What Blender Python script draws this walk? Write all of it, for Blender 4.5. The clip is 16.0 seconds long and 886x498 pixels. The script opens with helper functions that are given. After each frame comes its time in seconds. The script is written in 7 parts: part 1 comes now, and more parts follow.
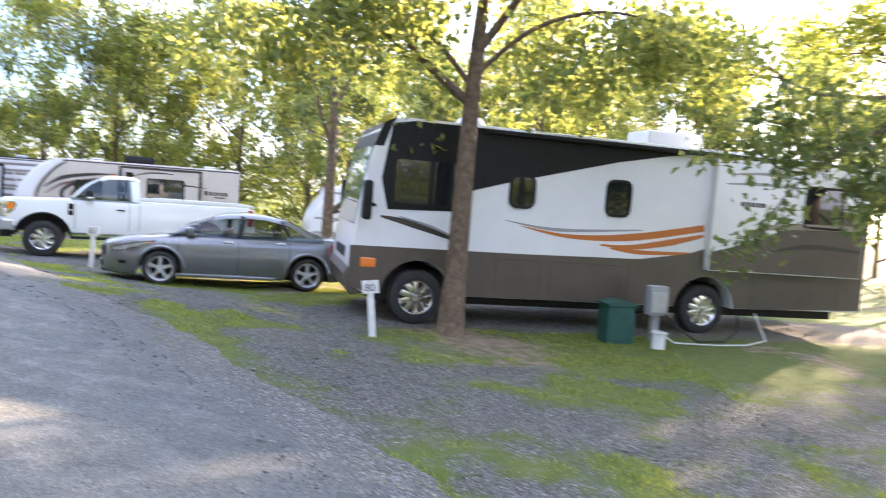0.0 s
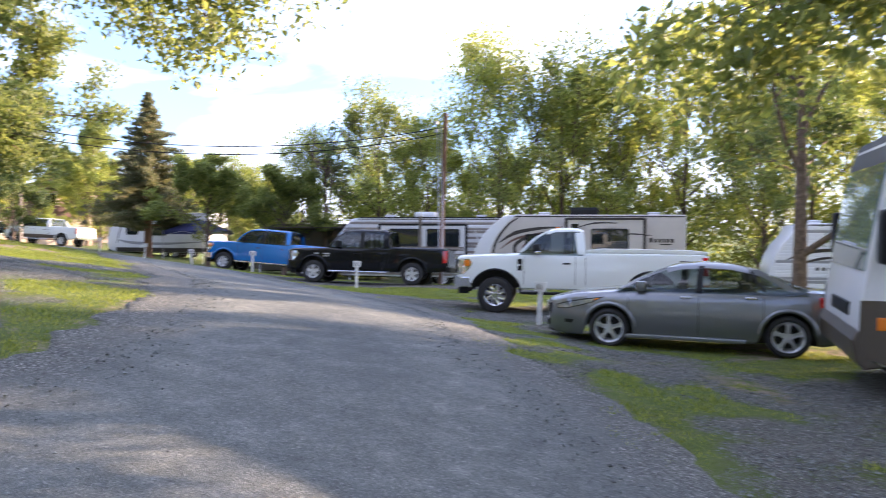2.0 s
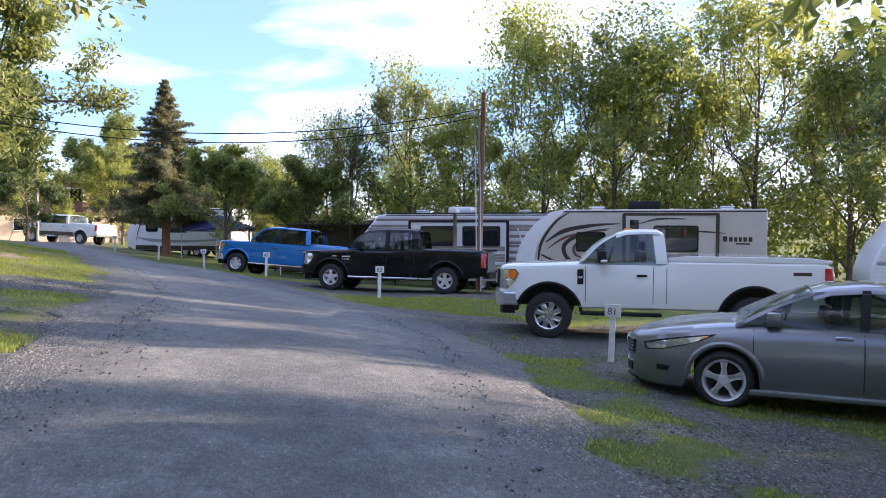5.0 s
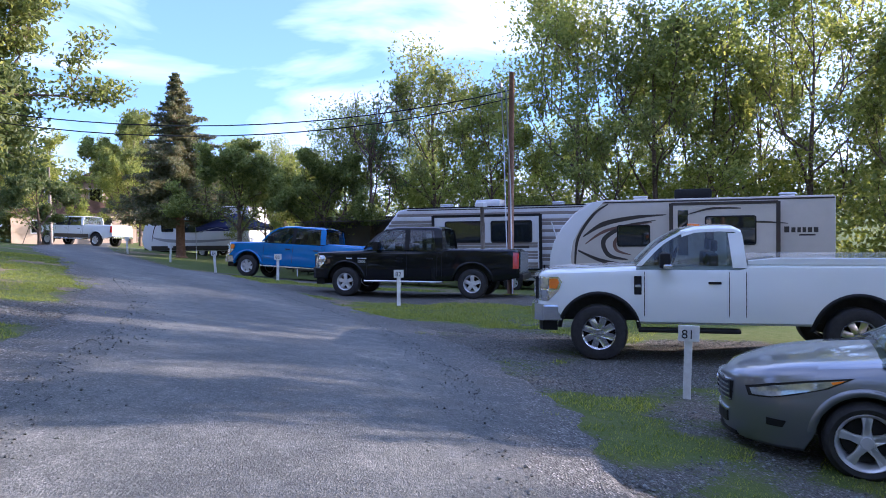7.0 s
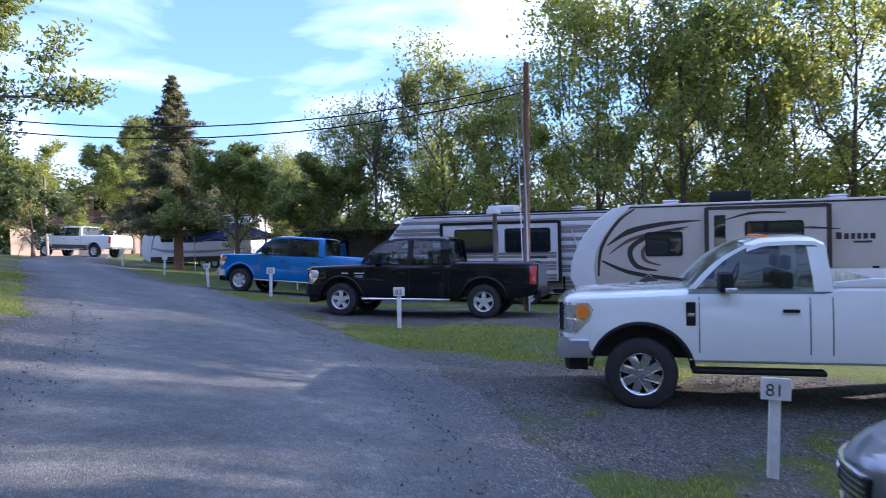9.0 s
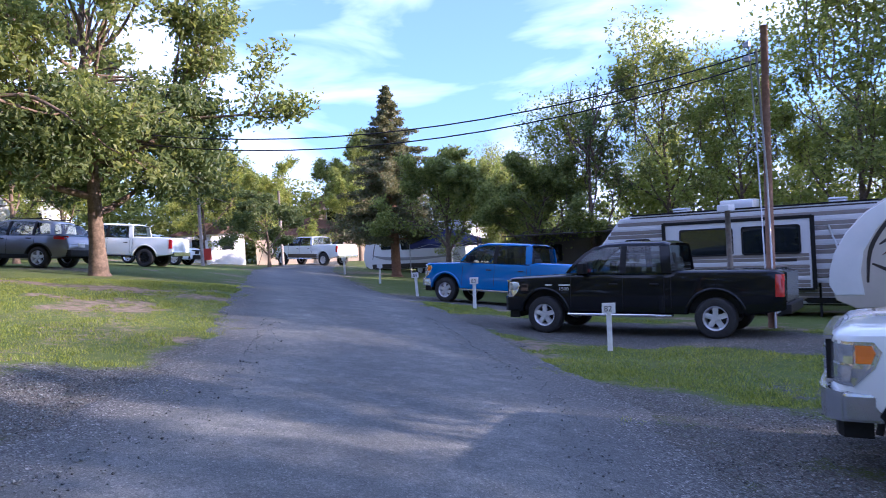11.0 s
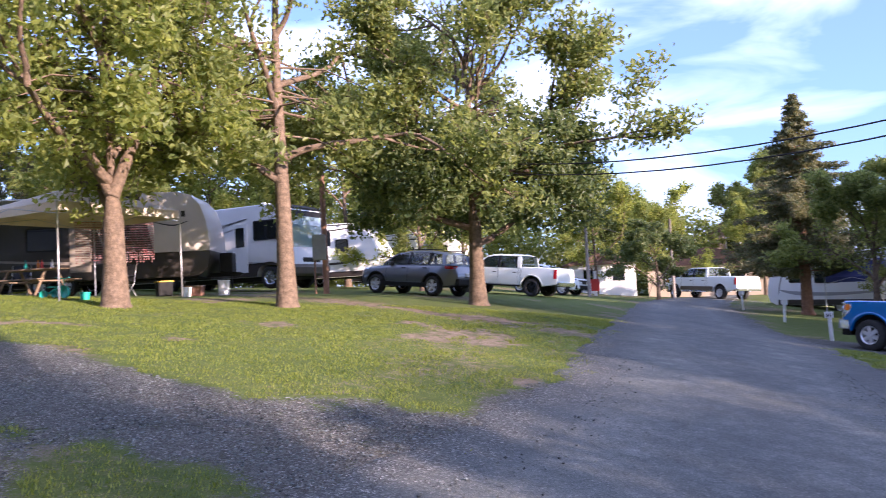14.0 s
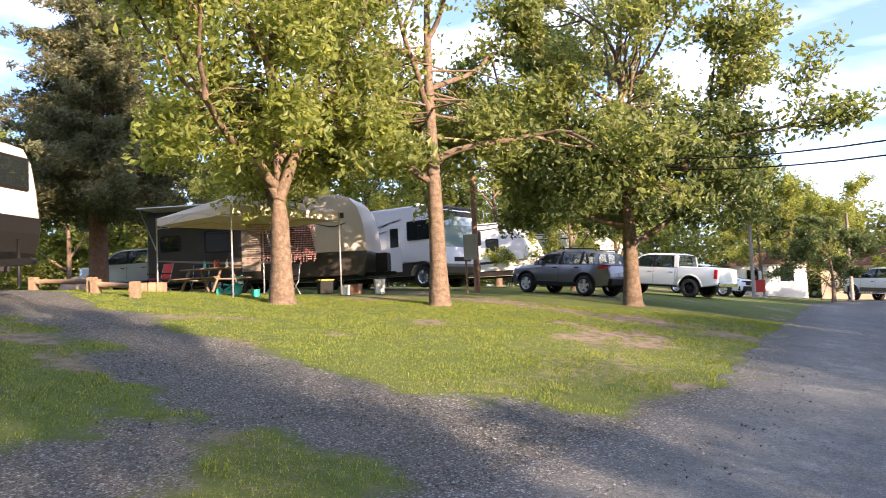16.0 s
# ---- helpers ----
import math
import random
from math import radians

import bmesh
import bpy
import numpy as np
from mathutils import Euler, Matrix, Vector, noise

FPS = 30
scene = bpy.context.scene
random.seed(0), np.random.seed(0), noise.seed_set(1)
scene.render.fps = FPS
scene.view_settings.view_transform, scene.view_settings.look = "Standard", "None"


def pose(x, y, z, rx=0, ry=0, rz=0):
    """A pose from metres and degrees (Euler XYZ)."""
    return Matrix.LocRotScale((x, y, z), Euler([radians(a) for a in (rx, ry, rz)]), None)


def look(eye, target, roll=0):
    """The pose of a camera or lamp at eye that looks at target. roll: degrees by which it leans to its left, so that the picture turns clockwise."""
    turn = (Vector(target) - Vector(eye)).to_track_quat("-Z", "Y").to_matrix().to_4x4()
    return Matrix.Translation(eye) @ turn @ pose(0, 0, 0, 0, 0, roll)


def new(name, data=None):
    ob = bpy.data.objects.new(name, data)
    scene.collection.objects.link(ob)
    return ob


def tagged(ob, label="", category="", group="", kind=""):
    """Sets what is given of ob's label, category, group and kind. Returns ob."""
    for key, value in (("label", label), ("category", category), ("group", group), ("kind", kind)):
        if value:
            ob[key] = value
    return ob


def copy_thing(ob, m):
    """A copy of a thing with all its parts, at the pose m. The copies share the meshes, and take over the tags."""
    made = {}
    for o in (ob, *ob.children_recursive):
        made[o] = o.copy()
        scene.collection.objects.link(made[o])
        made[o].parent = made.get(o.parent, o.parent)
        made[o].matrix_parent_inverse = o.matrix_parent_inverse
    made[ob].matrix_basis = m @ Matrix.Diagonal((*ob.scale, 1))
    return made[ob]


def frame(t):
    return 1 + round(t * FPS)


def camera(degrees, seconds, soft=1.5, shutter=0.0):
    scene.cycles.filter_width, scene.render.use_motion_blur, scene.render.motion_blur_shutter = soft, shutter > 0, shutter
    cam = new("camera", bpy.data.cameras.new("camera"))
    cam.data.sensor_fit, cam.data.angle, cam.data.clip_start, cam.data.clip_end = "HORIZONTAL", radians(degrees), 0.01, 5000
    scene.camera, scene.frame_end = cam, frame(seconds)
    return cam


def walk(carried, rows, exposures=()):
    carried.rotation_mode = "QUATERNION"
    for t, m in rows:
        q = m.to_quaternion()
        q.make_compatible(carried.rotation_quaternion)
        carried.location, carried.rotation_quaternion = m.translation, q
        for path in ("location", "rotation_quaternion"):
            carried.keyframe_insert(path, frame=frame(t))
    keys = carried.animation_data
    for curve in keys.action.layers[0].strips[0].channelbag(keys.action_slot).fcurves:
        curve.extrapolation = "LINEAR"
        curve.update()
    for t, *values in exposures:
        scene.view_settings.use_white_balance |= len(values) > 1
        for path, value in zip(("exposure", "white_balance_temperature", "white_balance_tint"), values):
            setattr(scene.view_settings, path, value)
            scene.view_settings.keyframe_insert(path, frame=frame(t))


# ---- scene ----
cam = camera(61.6, 16.0, soft=0.9, shutter=0.4)
PATH = [
    (0, (4.584, -14.51, 1.921), (4.697, -12.516, 1.802), 3.9),
    (0.5, (4.442, -13.953, 1.945), (4.216, -11.967, 1.87), 2.2),
    (1, (4.232, -13.424, 1.954), (3.7, -11.496, 1.917), 1.2),
    (1.5, (4.063, -12.896, 1.932), (3.357, -11.025, 1.917), 0.2),
    (2, (3.856, -12.405, 1.922), (2.858, -10.673, 1.881), 0.4),
    (2.5, (3.521, -11.899, 1.966), (2.311, -10.308, 1.896), -0.4),
    (3, (3.243, -11.381, 1.965), (1.884, -9.916, 1.875), -0.8),
    (3.5, (2.939, -10.909, 1.98), (1.589, -9.435, 1.889), -0.6),
    (4, (2.656, -10.319, 2.009), (1.507, -8.684, 1.936), -0.1),
    (4.2, (2.512, -10.062, 2.026), (1.429, -8.381, 1.959), 0.6),
    (6.3, (1.113, -7.683, 2.278), (-0.002, -6.024, 2.226), -0.9),
    (6.5, (0.991, -7.486, 2.286), (-0.137, -5.837, 2.22), -0.9),
    (7, (0.654, -7.05, 2.273), (-0.493, -5.413, 2.189), -1.1),
    (7.5, (0.366, -6.564, 2.277), (-0.75, -4.906, 2.202), -1.6),
    (8, (0.062, -6.078, 2.289), (-1.041, -4.411, 2.219), -1.1),
    (8.2, (-0.068, -5.904, 2.278), (-1.167, -4.234, 2.205), -1.2),
    (10.3, (-1.169, -3.636, 2.507), (-2.684, -2.331, 2.466), -3.1),
    (10.5, (-1.274, -3.505, 2.49), (-2.84, -2.261, 2.451), -3.3),
    (11, (-1.618, -3.167, 2.453), (-3.223, -1.975, 2.413), -3.6),
    (11.5, (-1.908, -2.843, 2.471), (-3.588, -1.759, 2.424), -3.5),
    (12, (-2.222, -2.62, 2.477), (-3.973, -1.654, 2.449), -3.8),
    (12.5, (-2.523, -2.329, 2.429), (-4.363, -1.544, 2.434), -2.7),
    (13, (-2.709, -2.059, 2.387), (-4.603, -1.418, 2.414), -2.1),
    (13.5, (-2.953, -1.909, 2.399), (-4.9, -1.456, 2.472), -3.3),
    (14, (-3.105, -1.799, 2.438), (-5.089, -1.57, 2.542), -3.0),
    (14.5, (-3.127, -1.839, 2.436), (-5.12, -1.701, 2.533), -2.1),
    (15, (-3.116, -1.865, 2.428), (-5.112, -1.812, 2.537), -2.5),
    (15.5, (-3.154, -1.855, 2.443), (-5.149, -1.932, 2.566), -2.7),
    (16, (-3.149, -1.831, 2.428), (-5.138, -2.002, 2.551), -2.6),
]
walk(cam, [(t, look(eye, target, roll)) for t, eye, target, roll in PATH],
     [(0, 3.2, 5900, 22), (1.5, 2.55, 5750, 23), (4.0, 2.15, 5700, 24), (6.4, 1.72, 4850, 27), (10.4, 1.74, 4800, 30), (12, 1.74, 4800, 34), (14, 1.72, 5200, 33), (16, 1.95, 5850, 24)])

# ---- light ----
SUN_AZ = Vector((0.695, 0.719, 0.0)).normalized()
SUN_EL = radians(15.2)
world = bpy.data.worlds.new("sky")
scene.world = world
world.use_nodes = True
wn, wl = world.node_tree.nodes, world.node_tree.links
sky = wn.new("ShaderNodeTexSky")
sky.sky_type = "NISHITA"
sky.sun_disc = False
sky.sun_elevation = SUN_EL
sky.sun_rotation = math.atan2(SUN_AZ.x, SUN_AZ.y)
sky.air_density, sky.dust_density, sky.ozone_density = 1.0, 1.6, 5.0
# thin streaks of high cloud
wco = wn.new("ShaderNodeTexCoord")
wmap = wn.new("ShaderNodeMapping")
wmap.inputs["Scale"].default_value = (1.2, 1.6, 5.0)
wmap.inputs["Rotation"].default_value = (0.1, 0.05, 0.6)
wno = wn.new("ShaderNodeTexNoise")
wno.inputs["Scale"].default_value = 2.2
wno.inputs["Detail"].default_value = 6
wno.inputs["Distortion"].default_value = 0.6
wra = wn.new("ShaderNodeValToRGB")
wra.color_ramp.elements[0].position, wra.color_ramp.elements[1].position = 0.42, 0.72
wra.color_ramp.elements[0].color = (0.10, 0.10, 0.10, 1)
wra.color_ramp.elements[1].color = (0.75, 0.75, 0.75, 1)
wmx = wn.new("ShaderNodeMixRGB")
wmx.inputs[2].default_value = (8.0, 8.0, 8.1, 1)
bg = wn["Background"]
bg.inputs["Strength"].default_value = 0.10
wl.new(wco.outputs["Generated"], wmap.inputs[0])
wl.new(wmap.outputs[0], wno.inputs["Vector"])
wl.new(wno.outputs["Fac"], wra.inputs[0])
wl.new(wra.outputs[0], wmx.inputs[0])
wl.new(sky.outputs[0], wmx.inputs[1])
wl.new(wmx.outputs[0], bg.inputs["Color"])
sun_data = bpy.data.lights.new("sun", "SUN")
sun_data.energy, sun_data.angle, sun_data.color = 5.0, radians(0.6), (1.0, 0.74, 0.45)
sun = new("sun", sun_data)
sun.matrix_world = look((0, 0, 0), tuple(-SUN_AZ * math.cos(SUN_EL) + Vector((0, 0, -math.sin(SUN_EL)))))

# ---- materials ----
def mat(name, c, rough=0.5, metal=0.0, c2=None, scale=8.0, bump=0.0, bscale=40.0, coat=0.0, rand=0.0, spec=0.5, emit=None, trans=0.0):
    m = bpy.data.materials.new(name)
    m.use_nodes = True
    n, l = m.node_tree.nodes, m.node_tree.links
    p = n["Principled BSDF"]
    p.inputs["Base Color"].default_value = (*c, 1)
    p.inputs["Roughness"].default_value = rough
    p.inputs["Metallic"].default_value = metal
    p.inputs["Coat Weight"].default_value = coat
    p.inputs["Coat Roughness"].default_value = 0.04
    p.inputs["Specular IOR Level"].default_value = spec
    p.inputs["Transmission Weight"].default_value = trans
    co = n.new("ShaderNodeTexCoord")
    col = None
    if c2:
        a = n.new("ShaderNodeTexNoise")
        a.inputs["Scale"].default_value, a.inputs["Detail"].default_value, a.inputs["Roughness"].default_value = scale, 8, 0.65
        l.new(co.outputs["Object"], a.inputs["Vector"])
        r = n.new("ShaderNodeValToRGB")
        r.color_ramp.elements[0].position, r.color_ramp.elements[1].position = 0.35, 0.68
        r.color_ramp.elements[0].color, r.color_ramp.elements[1].color = (*c, 1), (*c2, 1)
        l.new(a.outputs["Fac"], r.inputs[0])
        col = r.outputs[0]
        l.new(col, p.inputs["Base Color"])
    if rand:
        g = n.new("ShaderNodeNewGeometry")
        h = n.new("ShaderNodeHueSaturation")
        mr = n.new("ShaderNodeMapRange")
        mr.inputs["To Min"].default_value, mr.inputs["To Max"].default_value = 1 - rand, 1 + rand
        l.new(g.outputs["Random Per Island"], mr.inputs["Value"])
        l.new(mr.outputs[0], h.inputs["Value"])
        if col:
            l.new(col, h.inputs["Color"])
        else:
            h.inputs["Color"].default_value = (*c, 1)
        l.new(h.outputs[0], p.inputs["Base Color"])
    if bump:
        b = n.new("ShaderNodeTexNoise")
        b.inputs["Scale"].default_value, b.inputs["Detail"].default_value = bscale, 5
        l.new(co.outputs["Object"], b.inputs["Vector"])
        u = n.new("ShaderNodeBump")
        u.inputs["Strength"].default_value, u.inputs["Distance"].default_value = bump, 0.02
        l.new(b.outputs["Fac"], u.inputs["Height"])
        l.new(u.outputs[0], p.inputs["Normal"])
    if emit:
        p.inputs["Emission Color"].default_value, p.inputs["Emission Strength"].default_value = (*emit[:3], 1), emit[3]
    return m

def leaf_mat(name, c, c2, glow=0.45):
    m = bpy.data.materials.new(name)
    m.use_nodes = True
    n, l = m.node_tree.nodes, m.node_tree.links
    p = n["Principled BSDF"]
    p.inputs["Roughness"].default_value = 0.5
    g = n.new("ShaderNodeNewGeometry")
    r = n.new("ShaderNodeValToRGB")
    r.color_ramp.elements[0].color, r.color_ramp.elements[1].color = (*c, 1), (*c2, 1)
    l.new(g.outputs["Random Per Island"], r.inputs[0])
    l.new(r.outputs[0], p.inputs["Base Color"])
    t = n.new("ShaderNodeBsdfTranslucent")
    h = n.new("ShaderNodeHueSaturation")
    h.inputs["Value"].default_value, h.inputs["Hue"].default_value, h.inputs["Saturation"].default_value = 1.9, 0.485, 1.1
    l.new(r.outputs[0], h.inputs["Color"])
    l.new(h.outputs[0], t.inputs["Color"])
    x = n.new("ShaderNodeMixShader")
    x.inputs[0].default_value = glow
    l.new(p.outputs[0], x.inputs[1])
    l.new(t.outputs[0], x.inputs[2])
    l.new(x.outputs[0], n["Material Output"].inputs["Surface"])
    return m

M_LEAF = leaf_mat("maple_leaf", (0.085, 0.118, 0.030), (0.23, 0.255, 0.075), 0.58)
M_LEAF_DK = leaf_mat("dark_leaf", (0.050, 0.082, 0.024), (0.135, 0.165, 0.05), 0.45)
M_LEAF_LT = leaf_mat("light_leaf", (0.112, 0.150, 0.032), (0.275, 0.30, 0.078), 0.62)
M_NEEDLE = leaf_mat("needle", (0.062, 0.080, 0.032), (0.160, 0.152, 0.070), 0.42)
M_GRASS = leaf_mat("grass_blade", (0.080, 0.130, 0.018), (0.27, 0.30, 0.058), 0.42)
M_BARK = mat("bark", (0.080, 0.056, 0.036), 0.9, c2=(0.195, 0.138, 0.092), scale=9, bump=1.0, bscale=22)
M_BARK_RED = mat("red_bark", (0.17, 0.085, 0.05), 0.9, c2=(0.30, 0.17, 0.10), scale=10, bump=0.8, bscale=25)
M_WOOD_POLE = mat("weathered_pole", (0.19, 0.10, 0.06), 0.85, c2=(0.30, 0.175, 0.11), scale=12, bump=0.5, bscale=60)
M_WOOD_GREY = mat("grey_wood", (0.20, 0.17, 0.14), 0.85, c2=(0.32, 0.28, 0.24), scale=14, bump=0.5, bscale=60)
M_POST = mat("white_post_paint", (0.62, 0.62, 0.60), 0.6, c2=(0.78, 0.78, 0.76), scale=10, bump=0.3, bscale=50)
M_WHITE = mat("white_gelcoat", (0.74, 0.75, 0.76), 0.25, c2=(0.80, 0.80, 0.80), scale=1.5, coat=0.3)
M_TRUCKWHITE = mat("white_car_paint", (0.755, 0.79, 0.77), 0.25, coat=1.0)
M_SILVER = mat("grey_metallic_paint", (0.20, 0.21, 0.225), 0.32, 0.75, coat=1.0)
M_BLACKPAINT = mat("black_car_paint", (0.004, 0.005, 0.007), 0.25, coat=0.45, spec=0.1)
M_BLUEPAINT = mat("blue_car_paint", (0.010, 0.165, 0.50), 0.25, 0.3, coat=1.0)
M_JEEP = mat("silver_beige_paint", (0.15, 0.16, 0.175), 0.3, 0.6, coat=1.0)
M_GLASS = mat("tinted_glass", (0.012, 0.016, 0.018), 0.03, spec=0.8)
# windshield glass with the sky's reflection painted in as a teal base colour
M_WSHIELD_SKY = mat("windshield_sky_tint", (0.16, 0.24, 0.24), 0.03, spec=1.0, coat=1.0)
M_CLEAR = mat("clear_lens", (0.38, 0.40, 0.43), 0.12, 0.75, coat=1.0)
def car_glass():
    """Tinted see-through glass with a clear reflection."""
    m = mat("car_window_glass", (0.008, 0.012, 0.013), 0.02, spec=1.0, coat=0.6)
    n, l = m.node_tree.nodes, m.node_tree.links
    t = n.new("ShaderNodeBsdfTransparent")
    t.inputs["Color"].default_value = (0.74, 0.82, 0.82, 1)
    x = n.new("ShaderNodeMixShader")
    x.inputs[0].default_value = 0.42
    l.new(t.outputs[0], x.inputs[1])
    l.new(n["Principled BSDF"].outputs[0], x.inputs[2])
    l.new(x.outputs[0], n["Material Output"].inputs["Surface"])
    return m
M_CARGLASS = car_glass()
M_LAMP = mat("headlamp_lens", (0.34, 0.36, 0.37), 0.08, 0.6, c2=(0.62, 0.64, 0.64), scale=9, coat=1.0)
M_BLACK = mat("black_plastic", (0.008, 0.008, 0.009), 0.5, c2=(0.014, 0.014, 0.014), scale=20, spec=0.25)
M_TYRE = mat("tyre_rubber", (0.014, 0.014, 0.015), 0.8, c2=(0.03, 0.029, 0.028), scale=14, bump=0.2, bscale=70)
M_CHROME = mat("chrome", (0.72, 0.73, 0.75), 0.14, 1.0)
M_ALLOY = mat("alloy", (0.66, 0.67, 0.69), 0.32, 0.55)
M_RED = mat("red_lens", (0.42, 0.01, 0.012), 0.12, coat=1.0)
M_AMBER = mat("amber_lens", (0.75, 0.20, 0.015), 0.15, coat=1.0)
M_UNDER = mat("underbody", (0.015, 0.014, 0.013), 0.9, c2=(0.03, 0.028, 0.026), scale=9)
M_BEIGE = mat("beige_fibreglass", (0.50, 0.455, 0.40), 0.35, c2=(0.56, 0.51, 0.45), scale=1.2, coat=0.15)
M_TAUPE = mat("taupe_paint", (0.075, 0.060, 0.046), 0.35, c2=(0.095, 0.077, 0.06), scale=1.5, coat=0.2)
M_TAUPE_LT = mat("light_taupe_paint", (0.25, 0.215, 0.175), 0.35, coat=0.2)
M_ORANGE = mat("orange_stripe", (0.50, 0.15, 0.03), 0.35, coat=0.3)
M_GREYSTRIPE = mat("grey_stripe", (0.30, 0.30, 0.31), 0.35, coat=0.2)
M_DKSTRIPE = mat("dark_stripe", (0.035, 0.028, 0.026), 0.35, coat=0.2)
M_BROWNSTRIPE = mat("brown_stripe", (0.14, 0.075, 0.055), 0.4)
M_ALU_LT = mat("light_aluminium_siding", (0.62, 0.62, 0.63), 0.4, 0.1, c2=(0.68, 0.68, 0.68), scale=2)
M_ALU_GY = mat("grey_brown_siding", (0.22, 0.19, 0.17), 0.4, 0.1, c2=(0.26, 0.23, 0.20), scale=2)
M_GREYBOX = mat("grey_enamel_box", (0.28, 0.29, 0.30), 0.5, c2=(0.34, 0.35, 0.36), scale=5)
M_GREEN = mat("dark_green_paint", (0.01, 0.06, 0.05), 0.5, c2=(0.015, 0.08, 0.065), scale=6)
M_TEXT = mat("dark_lettering", (0.02, 0.02, 0.025), 0.5)
M_TEXTLT = mat("pale_lettering", (0.7, 0.7, 0.7), 0.4)
M_SEAT = mat("seat_cloth", (0.05, 0.048, 0.045), 0.9)
M_STEEL = mat("galvanised_steel", (0.40, 0.41, 0.42), 0.45, 0.8, c2=(0.5, 0.5, 0.5), scale=18)
M_CABLE = mat("cable", (0.012, 0.012, 0.013), 0.7)

# ---- building helpers ----
def meshed(name, verts, faces, material, parent=None, label="", smooth=False):
    me = bpy.data.meshes.new(name)
    me.from_pydata([tuple(v) for v in verts], [], [tuple(f) for f in faces])
    me.materials.append(material)
    if smooth:
        me.shade_smooth()
    ob = new(name, me)
    if parent:
        ob.parent = parent
    if label:
        tagged(ob, label)
    return ob

def part(name, bm, material, parent=None, label="", smooth=False, fix=True):
    if fix:
        bmesh.ops.recalc_face_normals(bm, faces=bm.faces)
    me = bpy.data.meshes.new(name)
    bm.to_mesh(me)
    bm.free()
    me.materials.append(material)
    if smooth:
        me.shade_smooth()
        me.set_sharp_from_angle(angle=radians(38))
    ob = new(name, me)
    if parent:
        ob.parent = parent
    if label:
        tagged(ob, label)
    return ob

def box(bm, x0, x1, y0, y1, z0, z1, bev=0.0, m=None):
    r = bmesh.ops.create_cube(bm, size=1)
    vs = r["verts"]
    for v in vs:
        v.co = Vector(((x0 + x1) / 2 + v.co.x * (x1 - x0), (y0 + y1) / 2 + v.co.y * (y1 - y0), (z0 + z1) / 2 + v.co.z * (z1 - z0)))
    if m is not None:
        for v in vs:
            v.co = m @ v.co
    if bev:
        es = list({e for v in vs for e in v.link_edges})
        bmesh.ops.bevel(bm, geom=es, offset=bev, segments=2, profile=0.6, affect="EDGES")
    return bm

def bx(name, material, parent, x0, x1, y0, y1, z0, z1, bev=0.01, label=""):
    return part(name, box(bmesh.new(), x0, x1, y0, y1, z0, z1, bev), material, parent, label)

def tube_data(pts, rad, seg=8, verts=None, faces=None):
    """Rings along a line of points; returns lists of corners and faces."""
    verts = [] if verts is None else verts
    faces = [] if faces is None else faces
    base = len(verts)
    up = Vector((0.0, 0.0, 1.0))
    pts = [Vector(p) for p in pts]
    for i, p in enumerate(pts):
        d = (pts[min(i + 1, len(pts) - 1)] - pts[max(i - 1, 0)]).normalized()
        a = d.cross(up if abs(d.z) < 0.95 else Vector((1, 0, 0))).normalized()
        b = d.cross(a)
        r = rad[i] if isinstance(rad, (list, tuple)) else rad
        for k in range(seg):
            t = 2 * math.pi * k / seg
            verts.append(p + a * (r * math.cos(t)) + b * (r * math.sin(t)))
    for i in range(len(pts) - 1):
        for k in range(seg):
            q = base + i * seg
            faces.append((q + k, q + (k + 1) % seg, q + seg + (k + 1) % seg, q + seg + k))
    faces.append(tuple(base + k for k in range(seg)))
    faces.append(tuple(base + (len(pts) - 1) * seg + k for k in reversed(range(seg))))
    return verts, faces

def tube(name, pts, rad, material, parent=None, seg=8, label=""):
    v, f = tube_data(pts, rad, seg)
    return meshed(name, v, f, material, parent, label, smooth=True)

def prism_y(name, pts, y0, y1, material, parent=None, label="", bev=0.0, smooth=False):
    """A side outline of (x, z) corners, drawn out from y0 to y1."""
    bm = bmesh.new()
    a = [bm.verts.new((x, y0, z)) for x, z in pts]
    b = [bm.verts.new((x, y1, z)) for x, z in pts]
    bm.faces.new(a)
    bm.faces.new(list(reversed(b)))
    for i in range(len(pts)):
        j = (i + 1) % len(pts)
        bm.faces.new((a[i], a[j], b[j], b[i]))
    bmesh.ops.recalc_face_normals(bm, faces=bm.faces)
    if bev:
        caps = [e for e in bm.edges if (e.verts[0].co.y == e.verts[1].co.y)]
        bmesh.ops.bevel(bm, geom=caps, offset=bev, segments=3, profile=0.6, affect="EDGES")
    return part(name, bm, material, parent, label, smooth)

def curve_pts(pts, n=8):
    """A smooth line through the points."""
    out = []
    for i in range(len(pts) - 1):
        p0, p1, p2, p3 = (np.array(pts[max(0, min(len(pts) - 1, k))], float) for k in (i - 1, i, i + 1, i + 2))
        for k in range(n):
            t = k / n
            out.append(0.5 * (2 * p1 + (p2 - p0) * t + (2 * p0 - 5 * p1 + 4 * p2 - p3) * t * t + (3 * p1 - p0 - 3 * p2 + p3) * t ** 3))
    out.append(np.array(pts[-1], float))
    return out

